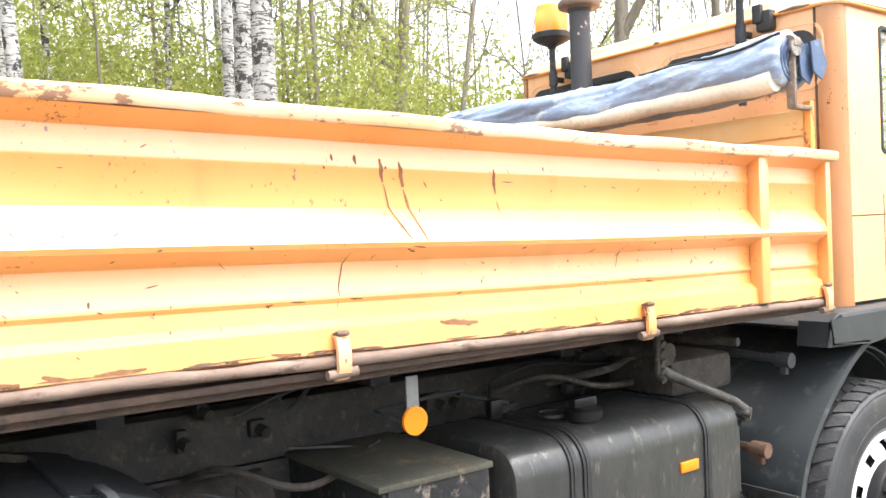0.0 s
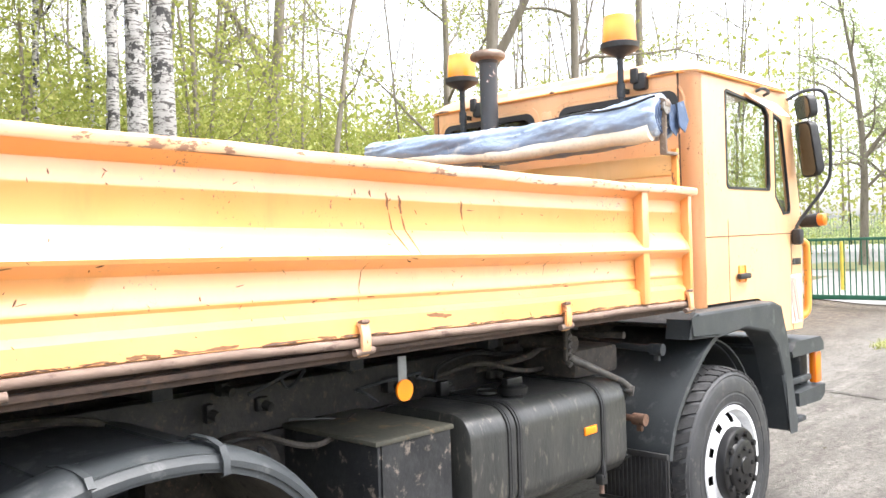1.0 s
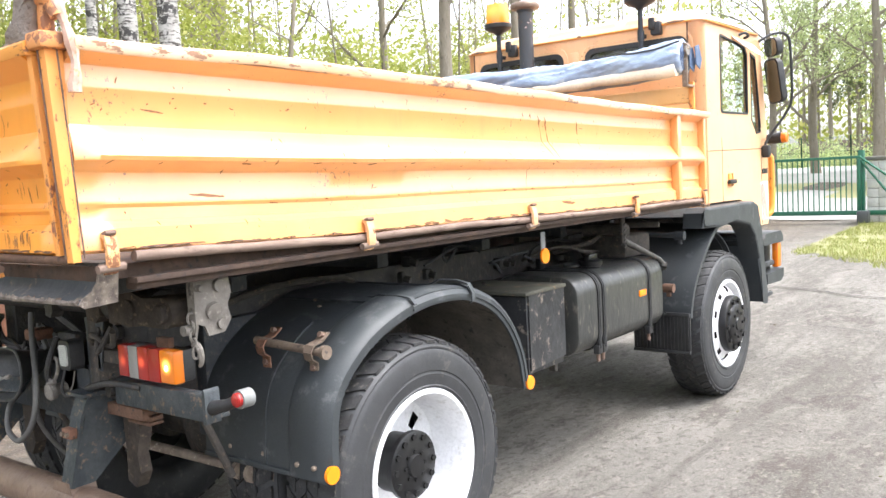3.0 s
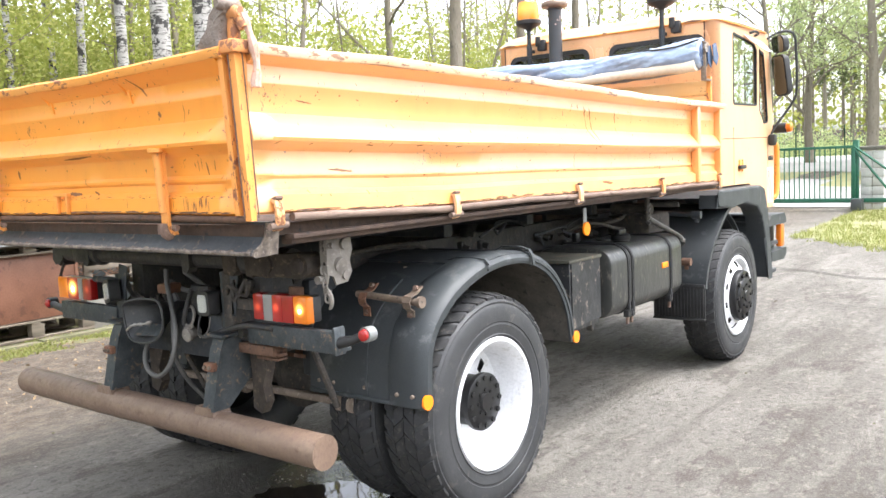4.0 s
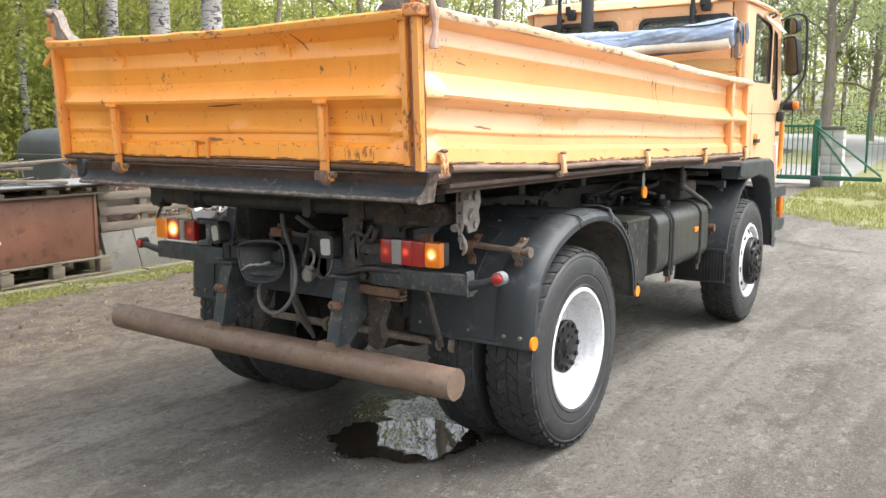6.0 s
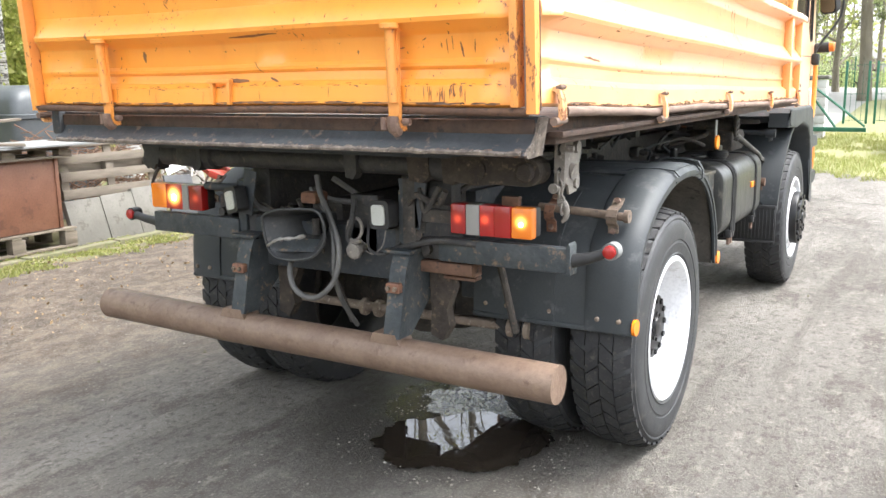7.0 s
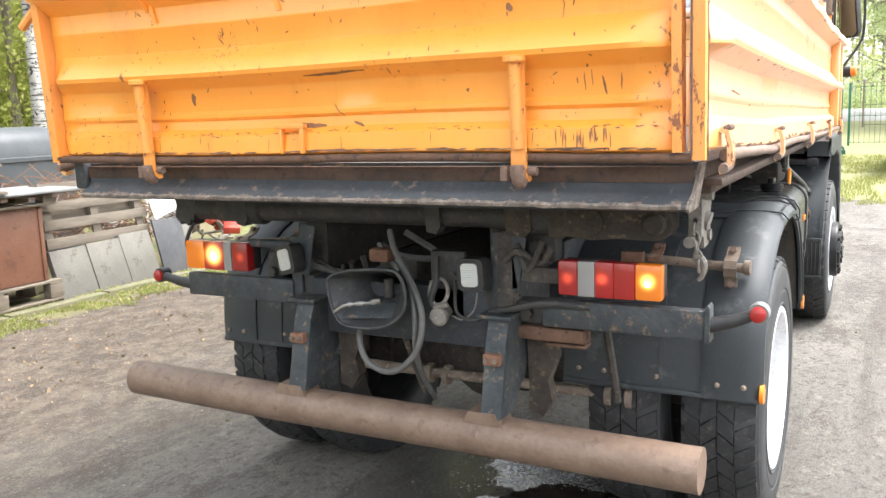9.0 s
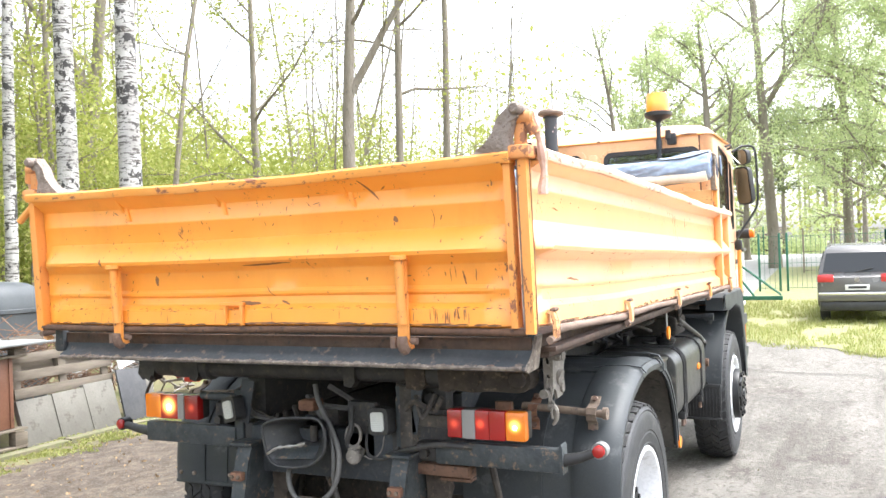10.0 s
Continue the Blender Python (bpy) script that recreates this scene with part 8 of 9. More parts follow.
# shed across the road
sh = thing("shed", "low open shed with a brown sheet roof across the road", "shed")
z = low(0, 60) - 0.35
part("wall", box(B(), -13.5, -3.0, 61.0, 61.2, z - 0.2, z + 1.3, 0.01), SHED_WALL, sh)
for x in (-13.4, -10.0, -6.6, -3.2):
    part("post", box(B(), x, x + 0.15, 58.0, 58.15, z - 0.2, z + 1.35, 0.01), SHED_WALL, sh)
part("roof", prism(B(), [(57.4, 1.28), (61.6, 2.05), (61.6, 2.15), (57.4, 1.38)], lambda p, q: (-14.2, p, z + q), (12.0, 0, 0)), SHED_ROOF, sh)


# ---- parked car ----
def parked_car(x, y):
    z = low(x, y)
    car = thing("parked_car", "dark grey-brown compact van parked on the grass", "car", at=(x, y, z))
    # body: half-width, then outline heights, from tail to nose
    sec = ((0.0, 0.80, 0.42, 0.95, 0.0), (0.06, 0.86, 0.33, 1.00, 0.0), (0.5, 0.895, 0.28, 1.02, 0.0), (1.5, 0.90, 0.26, 1.00, 0.0), (2.8, 0.90, 0.26, 0.98, 0.0), (3.6, 0.88, 0.28, 0.92, 0.0), (4.1, 0.82, 0.32, 0.80, 0.0), (4.35, 0.68, 0.40, 0.68, 0.0))
    bm = B()
    prev = None
    for yy, w, z0, z1, _ in sec:
        lp = [bm.verts.new((p, yy, q)) for p, q in rounded(-w, w, z0, z1, 0.12, 4)]
        if prev:
            bridge(bm, prev, lp)
        else:
            bm.faces.new(lp[::-1])
        prev = lp
    bm.faces.new(prev)
    part("body", bm, CAR_PAINT, car)
    roof = ((0.10, 0.84, 0.95), (0.18, 0.80, 1.25), (0.32, 0.70, 1.52), (0.42, 0.66, 1.60), (1.3, 0.68, 1.66), (2.4, 0.66, 1.62), (2.75, 0.66, 1.54), (3.5, 0.80, 0.95))
    bm = B()
    prev = None
    for yy, w, zt in roof:
        lp = [bm.verts.new((p, yy if q > 1.0 else yy * 1.0, q)) for p, q in ((-0.86, 0.93), (-w, zt - 0.05), (-w + 0.10, zt), (w - 0.10, zt), (w, zt - 0.05), (0.86, 0.93))]
        if prev:
            bridge(bm, prev, lp)
        else:
            bm.faces.new(lp[::-1])
        prev = lp
    bm.faces.new(prev)
    part("roof", bm, CAR_PAINT, car)
    part("rear_window", prism(B(), [(-0.74, 1.06), (0.74, 1.06), (0.66, 1.46), (-0.66, 1.46)], lambda p, q: (p, 0.075 + max(q - 0.95, 0) * 0.36, q), (0, -0.012, 0)), CAR_GLASS, car, "dark rear window")
    for s in (1, -1):
        part("side_window", prism(B(), [(0.5, 1.03), (3.0, 1.03), (2.55, 1.50), (0.62, 1.50)], lambda p, q: (s * (0.872 - max(q - 1.0, 0) * 0.30), p, q), (s * 0.01, 0, 0)), CAR_GLASS, car, "dark side window")
        part("tail_light", box(B(), *sorted((s * 0.50, s * 0.86)), -0.025, 0.12, 0.86, 1.02, 0.03), LENS_CAR, car, "red tail light")
        part("roof_bar", tube(B(), curve([(s * 0.62, 0.55, 1.62), (s * 0.62, 0.7, 1.70), (s * 0.63, 2.2, 1.70), (s * 0.62, 2.4, 1.62)]), 0.018, 8), STEEL, car, "silver roof bar")
        for yy in (0.72, 3.40):
            w = part("wheel", lathe_x(B(), [(s * 0.62, 0.20), (s * 0.62, 0.30), (s * 0.66, 0.315), (s * 0.80, 0.315), (s * 0.84, 0.30), (s * 0.84, 0.20), (s * 0.80, 0.19)], yy, 0.315, 28), TYRE, car)
            part("rim", lathe_x(B(), [(s * 0.79, 0.20), (s * 0.835, 0.198), (s * 0.82, 0.16), (s * 0.83, 0.05)], yy, 0.315, 20), STEEL, w)
    part("bumper", box(B(), -0.86, 0.86, -0.06, 0.14, 0.46, 0.67, 0.05), CAR_PAINT, car)
    part("bumper_skirt", box(B(), -0.82, 0.82, -0.04, 0.14, 0.27, 0.47, 0.05), CAR_TRIM, car, "black lower bumper")
    part("bumper_trim", box(B(), -0.84, 0.84, -0.072, -0.05, 0.60, 0.655, 0.008), CHROME, car, "bright bumper strip")
    pt = part("number_plate", box(B(), -0.26, 0.26, -0.025, 0.0, 0.70, 0.81, 0.004), WHITE_PLASTIC, car, "white plate with a dark bar")
    part("plate_bar", box(B(), -0.19, 0.20, -0.029, -0.024, 0.73, 0.78), RUBBER, pt)
    part("badge", tube(B(), [(0, -0.02, 0.91), (0, 0.01, 0.91)], 0.055, 16), STEEL, car)
    part("wiper", tube(B(), [(0.0, 0.09, 1.07), (0.35, 0.09, 1.14)], 0.01, 6), CAR_TRIM, car)
    return car


parked_car(2.18, 14.5).scale = (0.83, 0.95, 0.96)


# ---- trees ----
def leaf_object(name, pts, size, material, seed, parent=None, label="", jitter=0.5):
    """Many small folded leaves as one mesh."""
    rs = np.random.RandomState(seed)
    pts = np.asarray(pts, float)
    n_ = len(pts)
    u = rs.normal(size=(n_, 3))
    u /= np.linalg.norm(u, axis=1)[:, None]
    v = np.cross(u, rs.normal(size=(n_, 3)))
    v /= np.linalg.norm(v, axis=1)[:, None]
    sz = size * (1 - jitter * rs.rand(n_))[:, None]
    w = np.cross(u, v)
    quad = np.stack([pts - u * sz, pts + v * sz * 0.55 + w * sz * 0.15, pts + u * sz, pts - v * sz * 0.55 + w * sz * 0.15], 1).reshape(-1, 3)
    me = bpy.data.meshes.new(name)
    me.vertices.add(4 * n_)
    me.vertices.foreach_set("co", quad.ravel().astype(np.float32))
    me.loops.add(4 * n_)
    me.loops.foreach_set("vertex_index", np.arange(4 * n_, dtype=np.int32))
    me.polygons.add(n_)
    me.polygons.foreach_set("loop_start", np.arange(0, 4 * n_, 4, dtype=np.int32))
    me.update(calc_edges=True)
    return mesh_part(name, me, material, parent, label, 0)


class Wood:
    """Collects round limbs into one mesh."""

    def __init__(self):
        self.v, self.f = [], []

    def limb(self, pts, radii, seg):
        base = len(self.v)
        u = None
        for k, p in enumerate(pts):
            d = (pts[min(k + 1, len(pts) - 1)] - pts[max(k - 1, 0)]).normalized()
            u = d.orthogonal().normalized() if u is None else (u - d * u.dot(d)).normalized()
            w = d.cross(u)
            for j in range(seg):
                a = 2 * math.pi * j / seg
                self.v.append(p + (u * math.cos(a) + w * math.sin(a)) * radii[k])
        for k in range(len(pts) - 1):
            for j in range(seg):
                a, b = base + k * seg + j, base + k * seg + (j + 1) % seg
                self.f.append((a, b, b + seg, a + seg))

    def mesh(self, name):
        me = bpy.data.meshes.new(name)
        me.from_pydata([tuple(p) for p in self.v], [], self.f)
        return me


def wander(rs, start, way, length, n_, bend):
    pts, d, p = [start.copy()], way.normalized(), start.copy()
    for _ in range(n_):
        d = (d + Vector(rs.normal(size=3)) * bend).normalized()
        p = p + d * (length / n_)
        pts.append(p.copy())
    return pts


def tree(name, x, y, height, r, seed, bark, leaves, label, lean=(0, 0), limbs=10, first=0.3, spread=0.28, leaf_n=2200, leaf=0.05, category="tree", fork=None, bend=0.05, density=1.0, up=0.6):
    rs = np.random.RandomState(seed)
    t = thing(name, label, category, "trees", at=(x, y, low(x, y) - 0.1))
    wood, tips = Wood(), []
    way = Vector((lean[0], lean[1], 1))
    n_ = 14
    trunk = wander(rs, Vector((0, 0, 0)), way, height, n_, bend)
    hold = max(1, round(5.0 / height * n_))
    drift = trunk[hold] - way.normalized() * (height * hold / n_)
    trunk = [p - drift * (k / hold) for k, p in enumerate(trunk)]
    radii = [r * (1.25 if k == 0 else 1.0) * (1 - 0.85 * (k / n_) ** 1.1) + 0.012 for k in range(n_ + 1)]
    wood.limb(trunk, radii, 12)
    starts = []
    for k in range(limbs):
        f_ = first + (0.97 - first) * (k + rs.rand() * 0.8) / limbs
        i = min(int(f_ * n_), n_ - 1)
        p = trunk[i].lerp(trunk[i + 1], f_ * n_ - i)
        a = rs.rand() * 2 * math.pi
        d = Vector((math.cos(a), math.sin(a), up + 0.5 * rs.rand()))
        L = height * spread * (1.15 - 0.75 * f_) * (0.7 + 0.6 * rs.rand())
        starts.append((p, d, L, radii[i] * 0.42))
    if fork:
        f_, d, L = fork
        i = int(f_ * n_)
        starts.append((trunk[i], Vector(d), L, radii[i] * 0.75))
    for p, d, L, rr in starts:
        br = wander(rs, p, d, L, 7, 0.16)
        wood.limb(br, [rr * (1 - 0.85 * q / 7) + 0.006 for q in range(8)], 6)
        for q in (2, 3, 4, 5, 6):
            for _ in range(2):
                dd = (br[q] - br[q - 1]).normalized() + Vector(rs.normal(size=3)) * 0.7
                tw = wander(rs, br[q], dd, L * 0.38 * (0.6 + 0.6 * rs.rand()), 4, 0.2)
                wood.limb(tw, [rr * 0.3 * (1 - 0.2 * z_) + 0.003 for z_ in range(5)], 4)
                tips += tw[1:]
        tips += br[4:]
    mesh_part("trunk", wood.mesh("trunk"), bark, t, "", 60)
    tips = np.array([tuple(p) for p in tips])
    m = int(leaf_n * density)
    if m:
        c = tips[rs.randint(len(tips), size=m)] + rs.normal(size=(m, 3)) * height * 0.018
        leaf_object("crown", c, leaf, leaves, seed + 1, t, "thin fresh green spring foliage")
    return t


# birches at the yard's edge
BL_ = "white-barked birch with dark scars and thin spring leaves"
for k, (x, y, h, r_, lx, ly) in enumerate(((-8.32, 4.93, 17, 0.165, 0.0, 0.0), (-6.48, 4.37, 16, 0.16, -0.005, 0.0), (-10.4, 5.55, 17, 0.12, 0.01, 0.0), (-16.49, 8.26, 17, 0.14, 0.0, 0.02),
                                          (-9.51, 2.43, 16, 0.135, -0.06, -0.05), (-16.8, 4.2, 16, 0.12, 0.0, 0.0), (-13.0, 2.6, 16, 0.11, 0.02, 0.0), (-19.8, 9.4, 17, 0.14, 0.0, 0.0), (-17.5, 7.0, 16, 0.11, 0.02, 0.0))):
    tree("birch_tree", x, y, h, r_ * (0.98 if k < 2 else 0.85), 21 + k, BIRCH, LEAF, BL_, (lx, ly), 9, 0.42, 0.2, 2600, 0.06, bend=0.018)
BR_ = "tall brown-barked tree with sparse fresh leaves"
tree("oak_tree", -18.4, 13.5, 18, 0.23, 31, BARK, LEAF, BR_, (0.16, 0.05), 13, 0.2, 0.3, 6000, 0.09, fork=(0.36, (-0.7, -0.5, 0.9), 7.0), bend=0.02)
tree("oak_tree", -8.16, 12.74, 15, 0.165, 32, BARK, LEAF, BR_, (-0.01, 0.0), 12, 0.45, 0.26, 3800, 0.06, fork=(0.38, (0.5, 0.1, 1.0), 6.0), bend=0.022)
tree("oak_tree", -9.65, 17.71, 17, 0.13, 35, BARK, LEAF, BR_, (0.01, 0.0), 10, 0.35, 0.22, 4200, 0.07, bend=0.015)
tree("oak_tree", -9.7, 20.9, 18, 0.14, 34, BARK, LEAF, BR_, (0.02, 0.0), 8, 0.55, 0.16, 900, 0.06, bend=0.012)
tree("oak_tree", -17.41, 21.1, 16, 0.17, 41, BARK, LEAF, BR_, (0.01, 0.0), 12, 0.15, 0.3, 6000, 0.09, bend=0.03)
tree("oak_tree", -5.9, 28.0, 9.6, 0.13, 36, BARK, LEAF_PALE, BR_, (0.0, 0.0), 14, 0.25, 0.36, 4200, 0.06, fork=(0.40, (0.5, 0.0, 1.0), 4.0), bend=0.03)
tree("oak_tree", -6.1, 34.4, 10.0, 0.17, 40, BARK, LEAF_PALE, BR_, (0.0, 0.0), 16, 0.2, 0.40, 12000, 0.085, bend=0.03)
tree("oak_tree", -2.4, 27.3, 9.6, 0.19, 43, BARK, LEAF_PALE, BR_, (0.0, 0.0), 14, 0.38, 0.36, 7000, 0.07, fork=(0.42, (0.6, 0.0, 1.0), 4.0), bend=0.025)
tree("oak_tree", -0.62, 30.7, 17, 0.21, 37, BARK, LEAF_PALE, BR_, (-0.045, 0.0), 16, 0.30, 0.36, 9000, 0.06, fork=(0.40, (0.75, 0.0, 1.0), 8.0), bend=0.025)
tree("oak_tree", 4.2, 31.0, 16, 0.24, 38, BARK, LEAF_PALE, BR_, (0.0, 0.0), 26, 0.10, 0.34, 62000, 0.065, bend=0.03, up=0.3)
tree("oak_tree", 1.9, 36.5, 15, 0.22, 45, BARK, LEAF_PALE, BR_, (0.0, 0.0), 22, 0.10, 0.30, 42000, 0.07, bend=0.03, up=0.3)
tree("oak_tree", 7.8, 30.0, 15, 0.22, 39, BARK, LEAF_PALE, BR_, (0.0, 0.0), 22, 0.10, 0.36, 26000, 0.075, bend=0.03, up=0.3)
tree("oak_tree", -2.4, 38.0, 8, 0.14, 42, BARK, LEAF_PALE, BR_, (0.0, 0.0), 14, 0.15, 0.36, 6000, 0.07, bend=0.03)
for k, (x, y) in enumerate(((-1.5, 46), (0.6, 49), (2.6, 45), (4.4, 48), (1.6, 52), (-4.0, 50), (9.0, 49), (-8.8, 52), (-7.4, 56), (-6.0, 51), (-10.4, 57), (-5.2, 58), (-9.6, 49), (-3.0, 57))):
    tree("pine_tree", x, y + 2, 8.0 + k % 3, 0.13, 60 + k, BARK, PINE, "slim far pine with a thin high crown", (0, 0), 12, 0.4, 0.15, 2600, 0.09, bend=0.012)
# dark lamp post at the wood's edge
lp_ = thing("lamp_post", "thin dark post with a small box", "post", at=(-6.99, 12.58, low(-7.0, 12.6)))
part("pole", tube(B(), [(0, 0, 0), (0, 0, 3.0)], 0.025, 8), BARK, lp_)
part("box", box(B(), -0.06, 0.06, -0.05, 0.05, 2.68, 3.22, 0.01), RUBBER, lp_)

# the wood behind: many thin stems, saplings and a leafy understorey
rs = np.random.RandomState(77)
stems, tips = Wood(), []
for k in range(190):
    x, y = -9.5 - rs.rand() ** 0.8 * 32, -14 + rs.rand() * 52
    if x > -11 and -1 < y < 8 or abs(math.atan2(y + 0.45, -(x - 0.45)) - 0.884) < 0.055:
        continue
    h = 9 + 9 * rs.rand()
    r_ = 0.03 + 0.05 * rs.rand()
    tr_ = wander(rs, Vector((x, y, low(x, y) - 0.1)), Vector((rs.normal() * 0.05, rs.normal() * 0.05, 1)), h, 10, 0.03)
    stems.limb(tr_, [r_ * (1 - 0.8 * q / 10) + 0.008 for q in range(11)], 6)
    for q in range(2, 10):
        for _ in range(2):
            a = rs.rand() * 6.28
            br = wander(rs, tr_[q], Vector((math.cos(a), math.sin(a), 0.45 + 0.4 * rs.rand())), h * 0.16 * (0.6 + 0.8 * rs.rand()), 5, 0.2)
            stems.limb(br, [r_ * 0.28 * (1 - 0.17 * z_) + 0.004 for z_ in range(6)], 4)
            tips += [tuple(p) for p in br[2:]]
tagged(mesh_part("wood_stems", stems.mesh("wood_stems"), BARK, smooth=60), "many thin stems and branches of the wood", "trees", kind="stuff")
tips = np.array(tips)


def in_clearing(p):
    """A gap in the crowns, open from low down to the sky, ahead and to the wood's side."""
    dx, dy = p[:, 0] - 0.45, p[:, 1] + 0.45
    d = np.hypot(dx, dy)
    along = (dx * -0.634 + dy * 0.773) / np.maximum(d, 0.01)
    return (along > math.cos(radians(5.5))) & (p[:, 2] > 0.25 * d)


left_ = tips[:, 1] < 9
w = np.where(left_, 1.9 * np.exp(-((tips[:, 2] - 5.0) / 5.4) ** 2), 1.3 * np.exp(-((tips[:, 2] - 3.0) / 3.6) ** 2)) + 0.06
w /= w.sum()
c = tips[rs.choice(len(tips), size=520000, p=w)] + rs.normal(size=(520000, 3)) * 0.40
c = c[~in_clearing(c)]
tagged(leaf_object("wood_foliage", c, 0.078, LEAF, 78), "fresh yellow-green foliage of the wood", "foliage", kind="stuff")
cl = []
for k in range(1700):
    x, y = -9.0 - rs.rand() ** 0.75 * 26, -14 + rs.rand() * 50
    h = 0.5 + 5.8 * rs.rand() ** 1.5
    n_ = 100
    cl.append(np.stack([x + rs.normal(size=n_) * 0.6, y + rs.normal(size=n_) * 0.6, low(x, y) + np.abs(rs.rand(n_)) * h], 1))
tagged(leaf_object("undergrowth", np.concatenate(cl), 0.07, LEAF, 79), "low leafy undergrowth", "undergrowth", kind="stuff")
cl = []
for k in range(1350):
    x, y = -21.0 - rs.rand() * 26, -22 + rs.rand() * 62
    h = 2.5 + 6.5 * rs.rand()
    n_ = 240
    cl.append(np.stack([x + rs.normal(size=n_) * 0.9, y + rs.normal(size=n_) * 0.9, low(x, y) + h * (0.05 + 0.95 * rs.rand(n_))], 1))
cl = np.concatenate(cl)
tagged(leaf_object("deep_wood_foliage", cl[~in_clearing(cl)], 0.19, LEAF, 81), "hazy yellow-green foliage deep in the wood", "foliage", kind="stuff")
cl = []
for k in range(150):
    x, y = -18 + 28 * rs.rand(), 46.8 + 3.5 * rs.rand()
    h = 0.6 + 1.2 * rs.rand()
    cl.append(np.stack([x + rs.normal(size=130) * 0.5, y + rs.normal(size=130) * 0.5, low(x, y) + h * rs.rand(130)], 1))
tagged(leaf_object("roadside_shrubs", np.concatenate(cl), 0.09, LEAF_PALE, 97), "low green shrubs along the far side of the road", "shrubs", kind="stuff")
# far tree line round the horizon
cl, far_st = [], Wood()
for k in range(520):
    a = rs.rand() * 2 * math.pi
    d = 52 + 30 * rs.rand()
    x, y = d * math.cos(a), d * math.sin(a)
    if y < 47 and -40 < x < 30 and y > -40:
        continue
    h = 8 + 8 * rs.rand()
    far_st.limb([Vector((x, y, 0)), Vector((x, y, h))], [0.14, 0.04], 5)
    n_ = 170
    zz = low(x, y) + h * (0.12 + 0.88 * rs.rand(n_))
    cl.append(np.stack([x + rs.normal(size=n_) * 1.9, y + rs.normal(size=n_) * 1.9, zz], 1))
tagged(mesh_part("far_stems", far_st.mesh("far_stems"), BARK, smooth=60), "far trunks", "trees", kind="stuff")
cl = np.concatenate(cl)
tagged(leaf_object("far_foliage", cl[~in_clearing(cl)], 0.30, LEAF, 80), "far spring woodland", "foliage", kind="stuff")


# ---- grass and litter ----
def blades(name, area, count, h0, h1, seed, label, clump=None):
    rs = np.random.RandomState(seed)
    pts = []
    while len(pts) < count:
        x, y = area[0] + rs.rand() * (area[1] - area[0]), area[2] + rs.rand() * (area[3] - area[2])
        if clump is None or clump(x, y):
            pts.append((x, y))
    p = np.array(pts)
    zz = lie(p[:, 0], p[:, 1])
    h = h0 + (h1 - h0) * rs.rand(len(p)) ** 2
    a = rs.rand(len(p)) * 6.28
    wv = np.stack([np.cos(a), np.sin(a), 0 * a], 1) * (0.004 + 0.004 * rs.rand(len(p)))[:, None]
    base = np.stack([p[:, 0], p[:, 1], zz + 0.005], 1)
    lean = np.stack([rs.normal(size=len(p)) * 0.35, rs.normal(size=len(p)) * 0.35, np.ones(len(p))], 1) * h[:, None]
    tri = np.stack([base - wv, base + wv, base + lean], 1).reshape(-1, 3)
    me = bpy.data.meshes.new(name)
    n_ = len(p)
    me.vertices.add(3 * n_)
    me.vertices.foreach_set("co", tri.ravel().astype(np.float32))
    me.loops.add(3 * n_)
    me.loops.foreach_set("vertex_index", np.arange(3 * n_, dtype=np.int32))
    me.polygons.add(n_)
    me.polygons.foreach_set("loop_start", np.arange(0, 3 * n_, 3, dtype=np.int32))
    me.update(calc_edges=True)
    return tagged(mesh_part(name, me, GRASS, smooth=0), label, "grass", kind="stuff")


blades("verge_grass", (-5.0, -3.7, -4, 12), 30000, 0.008, 0.038, 5, "short tufted verge grass", lambda x, y: noise.noise((x * 2.6, y * 2.6, 0.0)) + 0.6 * noise.noise((x * 9, y * 9, 2.0)) > -0.12 + 2.2 * max(0.0, x - left_edge(y) + 0.08))
blades("lawn_grass", (-1.0, 9, 8.5, 19.4), 60000, 0.03, 0.14, 6, "spring grass beside the drive", lambda x, y: y > right_edge(x) - 0.35 + 0.5 * noise.noise((x * 3, y * 3, 7.0)) and x > -0.85 and noise.noise((x * 0.9, y * 0.9, 3.0)) + 0.7 * noise.noise((x * 3.1, y * 3.1, 5.0)) > -0.22)
rs = np.random.RandomState(95)
vx = -4.98 + rs.rand(30000) * 1.1
vy = -4 + rs.rand(30000) * 16
ok = np.array([noise.noise((a * 3.1, b * 3.1, 6.0)) + 0.5 * noise.noise((a * 11, b * 11, 2.0)) > 0.02 + 2.4 * max(0.0, a - left_edge(b) + 0.12) for a, b in zip(vx.tolist(), vy.tolist())])
vx, vy = vx[ok], vy[ok]
tagged(leaf_object("verge_weeds", np.stack([vx, vy, lie(vx, vy) + 0.012 + 0.03 * rs.rand(len(vx))], 1), 0.017, GRASS, 96), "low leafy weeds and moss on the verge", "weeds", kind="stuff")
rs = np.random.RandomState(91)
n_ = 1500
px, py = -5.2 + rs.rand(n_) ** 1.4 * 2.4, -5 + rs.rand(n_) * 11
leaf_object_pts = np.stack([px, py, lie(px, py) + 0.012], 1)
tagged(leaf_object("leaf_litter", leaf_object_pts, 0.022, LITTER, 92), "scattered dead leaves on the dirt", "leaves", kind="stuff")
rs = np.random.RandomState(93)
n_ = 9000
px, py = -4.2 + rs.rand(n_) * 9.7, -3.6 + rs.rand(n_) * 11.5
thin = np.array([noise.noise((float(a) * 0.8, float(b) * 0.5, 4.0)) for a, b in zip(px, py)]) + rs.rand(n_) * 0.9 > 0.35
px, py = px[thin], py[thin]
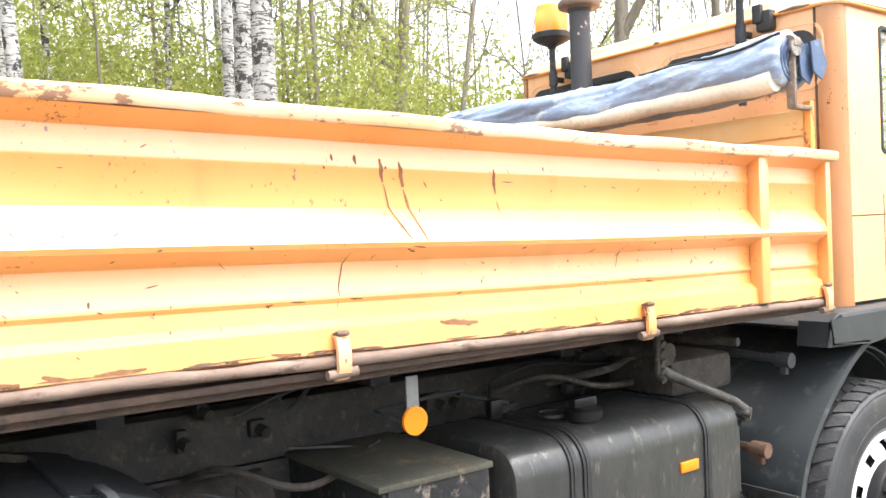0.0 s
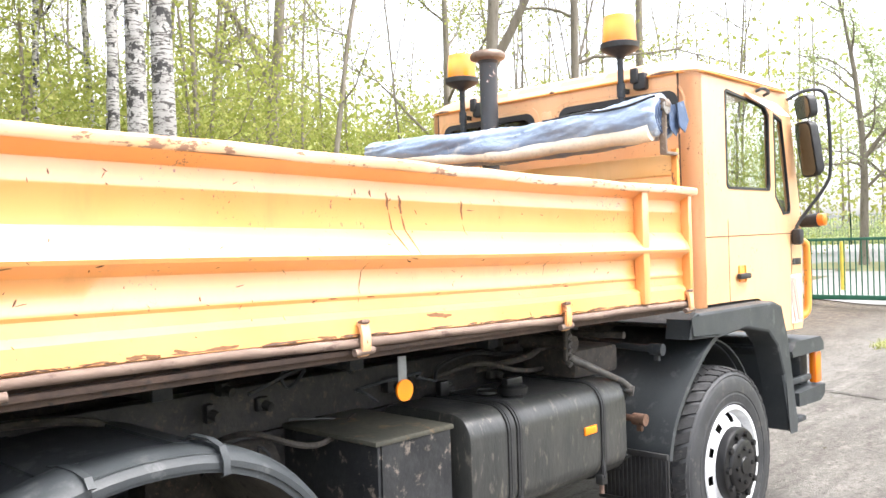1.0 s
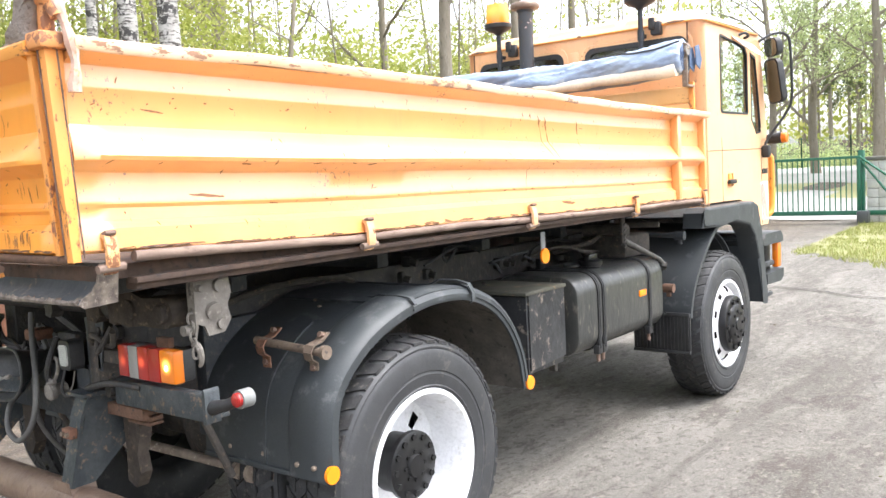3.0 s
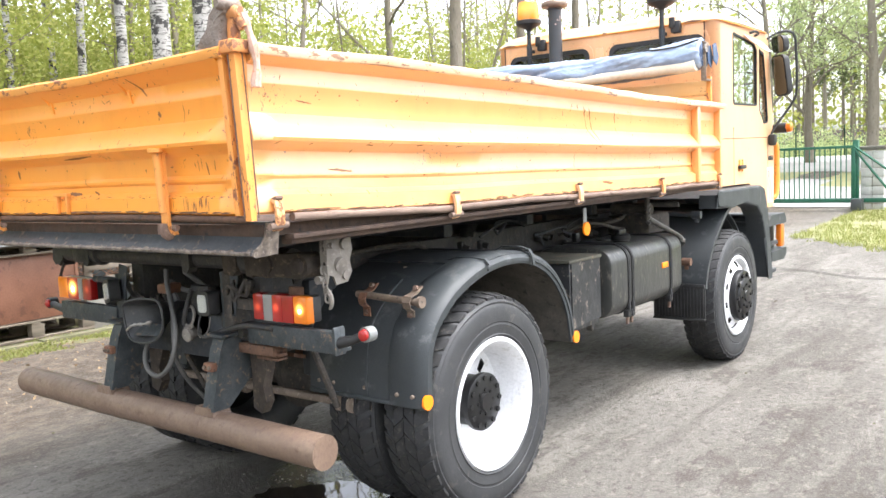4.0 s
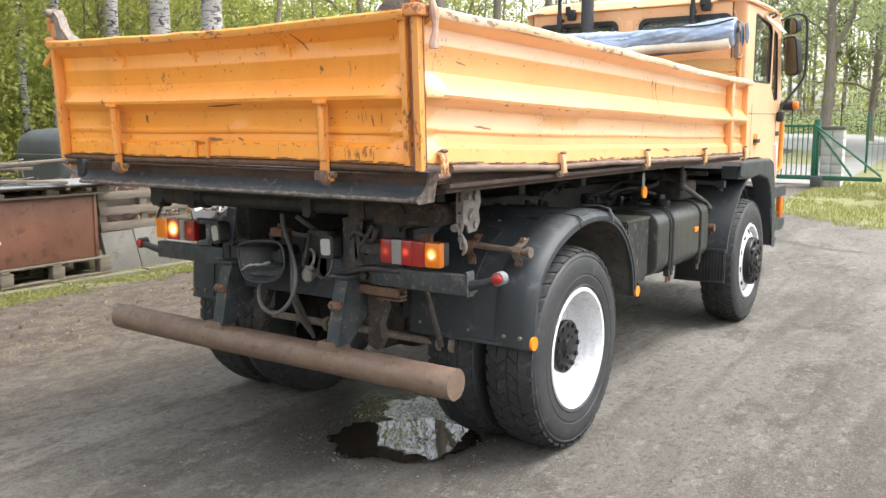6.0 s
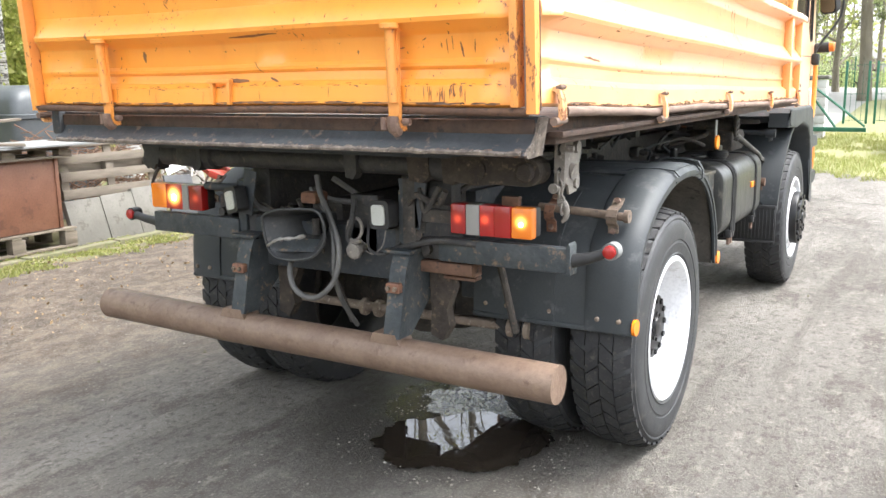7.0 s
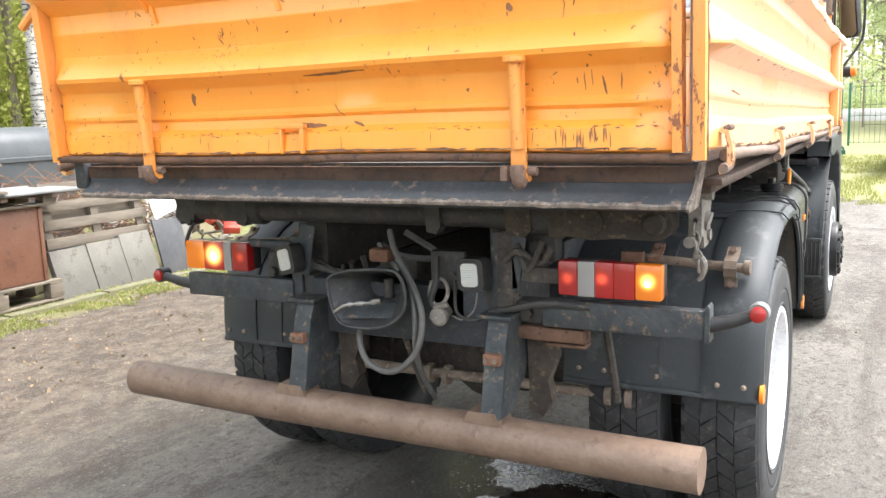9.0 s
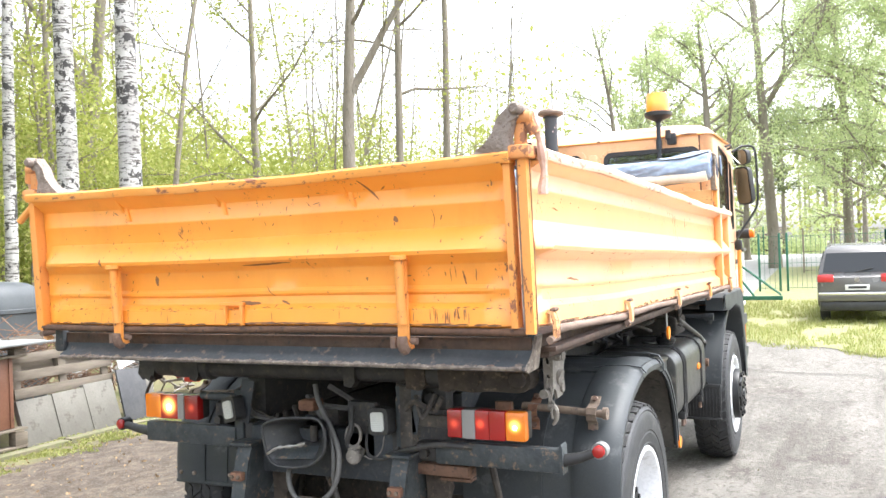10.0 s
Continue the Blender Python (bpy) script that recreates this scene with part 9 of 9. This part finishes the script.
n_ = len(px)
sz = 0.0025 + 0.006 * rs.rand(n_) ** 3
octa = np.array([(1, 0, 0), (0, 1.2, 0), (-1, 0, 0), (0, -1.2, 0), (0, 0, 0.7), (0, 0, -0.5)], float)
sh_ = octa[None] * (0.7 + 0.6 * rs.rand(n_, 6, 1))
ang = rs.rand(n_) * 6.28
ca, sa = np.cos(ang)[:, None], np.sin(ang)[:, None]
vx = (sh_[:, :, 0] * ca - sh_[:, :, 1] * sa) * sz[:, None] + px[:, None]
vy = (sh_[:, :, 0] * sa + sh_[:, :, 1] * ca) * sz[:, None] + py[:, None]
vz = sh_[:, :, 2] * sz[:, None] + lie(px, py)[:, None] + 0.004
me = bpy.data.meshes.new("gravel")
tri = np.array([(0, 1, 4), (1, 2, 4), (2, 3, 4), (3, 0, 4), (1, 0, 5), (2, 1, 5), (3, 2, 5), (0, 3, 5)])
idx = (np.arange(n_)[:, None, None] * 6 + tri[None]).reshape(-1)
me.vertices.add(6 * n_)
me.vertices.foreach_set("co", np.stack([vx, vy, vz], -1).ravel().astype(np.float32))
me.loops.add(len(idx))
me.loops.foreach_set("vertex_index", idx.astype(np.int32))
me.polygons.add(len(idx) // 3)
me.polygons.foreach_set("loop_start", np.arange(0, len(idx), 3, dtype=np.int32))
me.update(calc_edges=True)
tagged(mesh_part("gravel", me, GRAVEL, smooth=0), "fine loose grit strewn over the yard", "gravel", kind="stuff")
bs = B()
rng = random.Random(17)
for k in range(50):
    x, y = rng.uniform(-4, 5), rng.uniform(-4, 9)
    if -1.3 < x < 1.4 and -1.2 < y < 5.4 and rng.random() < 0.7:
        continue
    s = rng.uniform(0.003, 0.009)
    box(bs, -s, s, -s * 1.3, s * 1.3, -s * 0.3, s * 0.7, 0, Matrix.Translation((x, y, low(x, y) + 0.006)) @ pose(0, 0, 0, rng.uniform(-20, 20), rng.uniform(-20, 20), rng.uniform(0, 180)))
tagged(part("pebbles", bs, KERB, smooth=0), "small stones on the yard", "stones", kind="stuff")
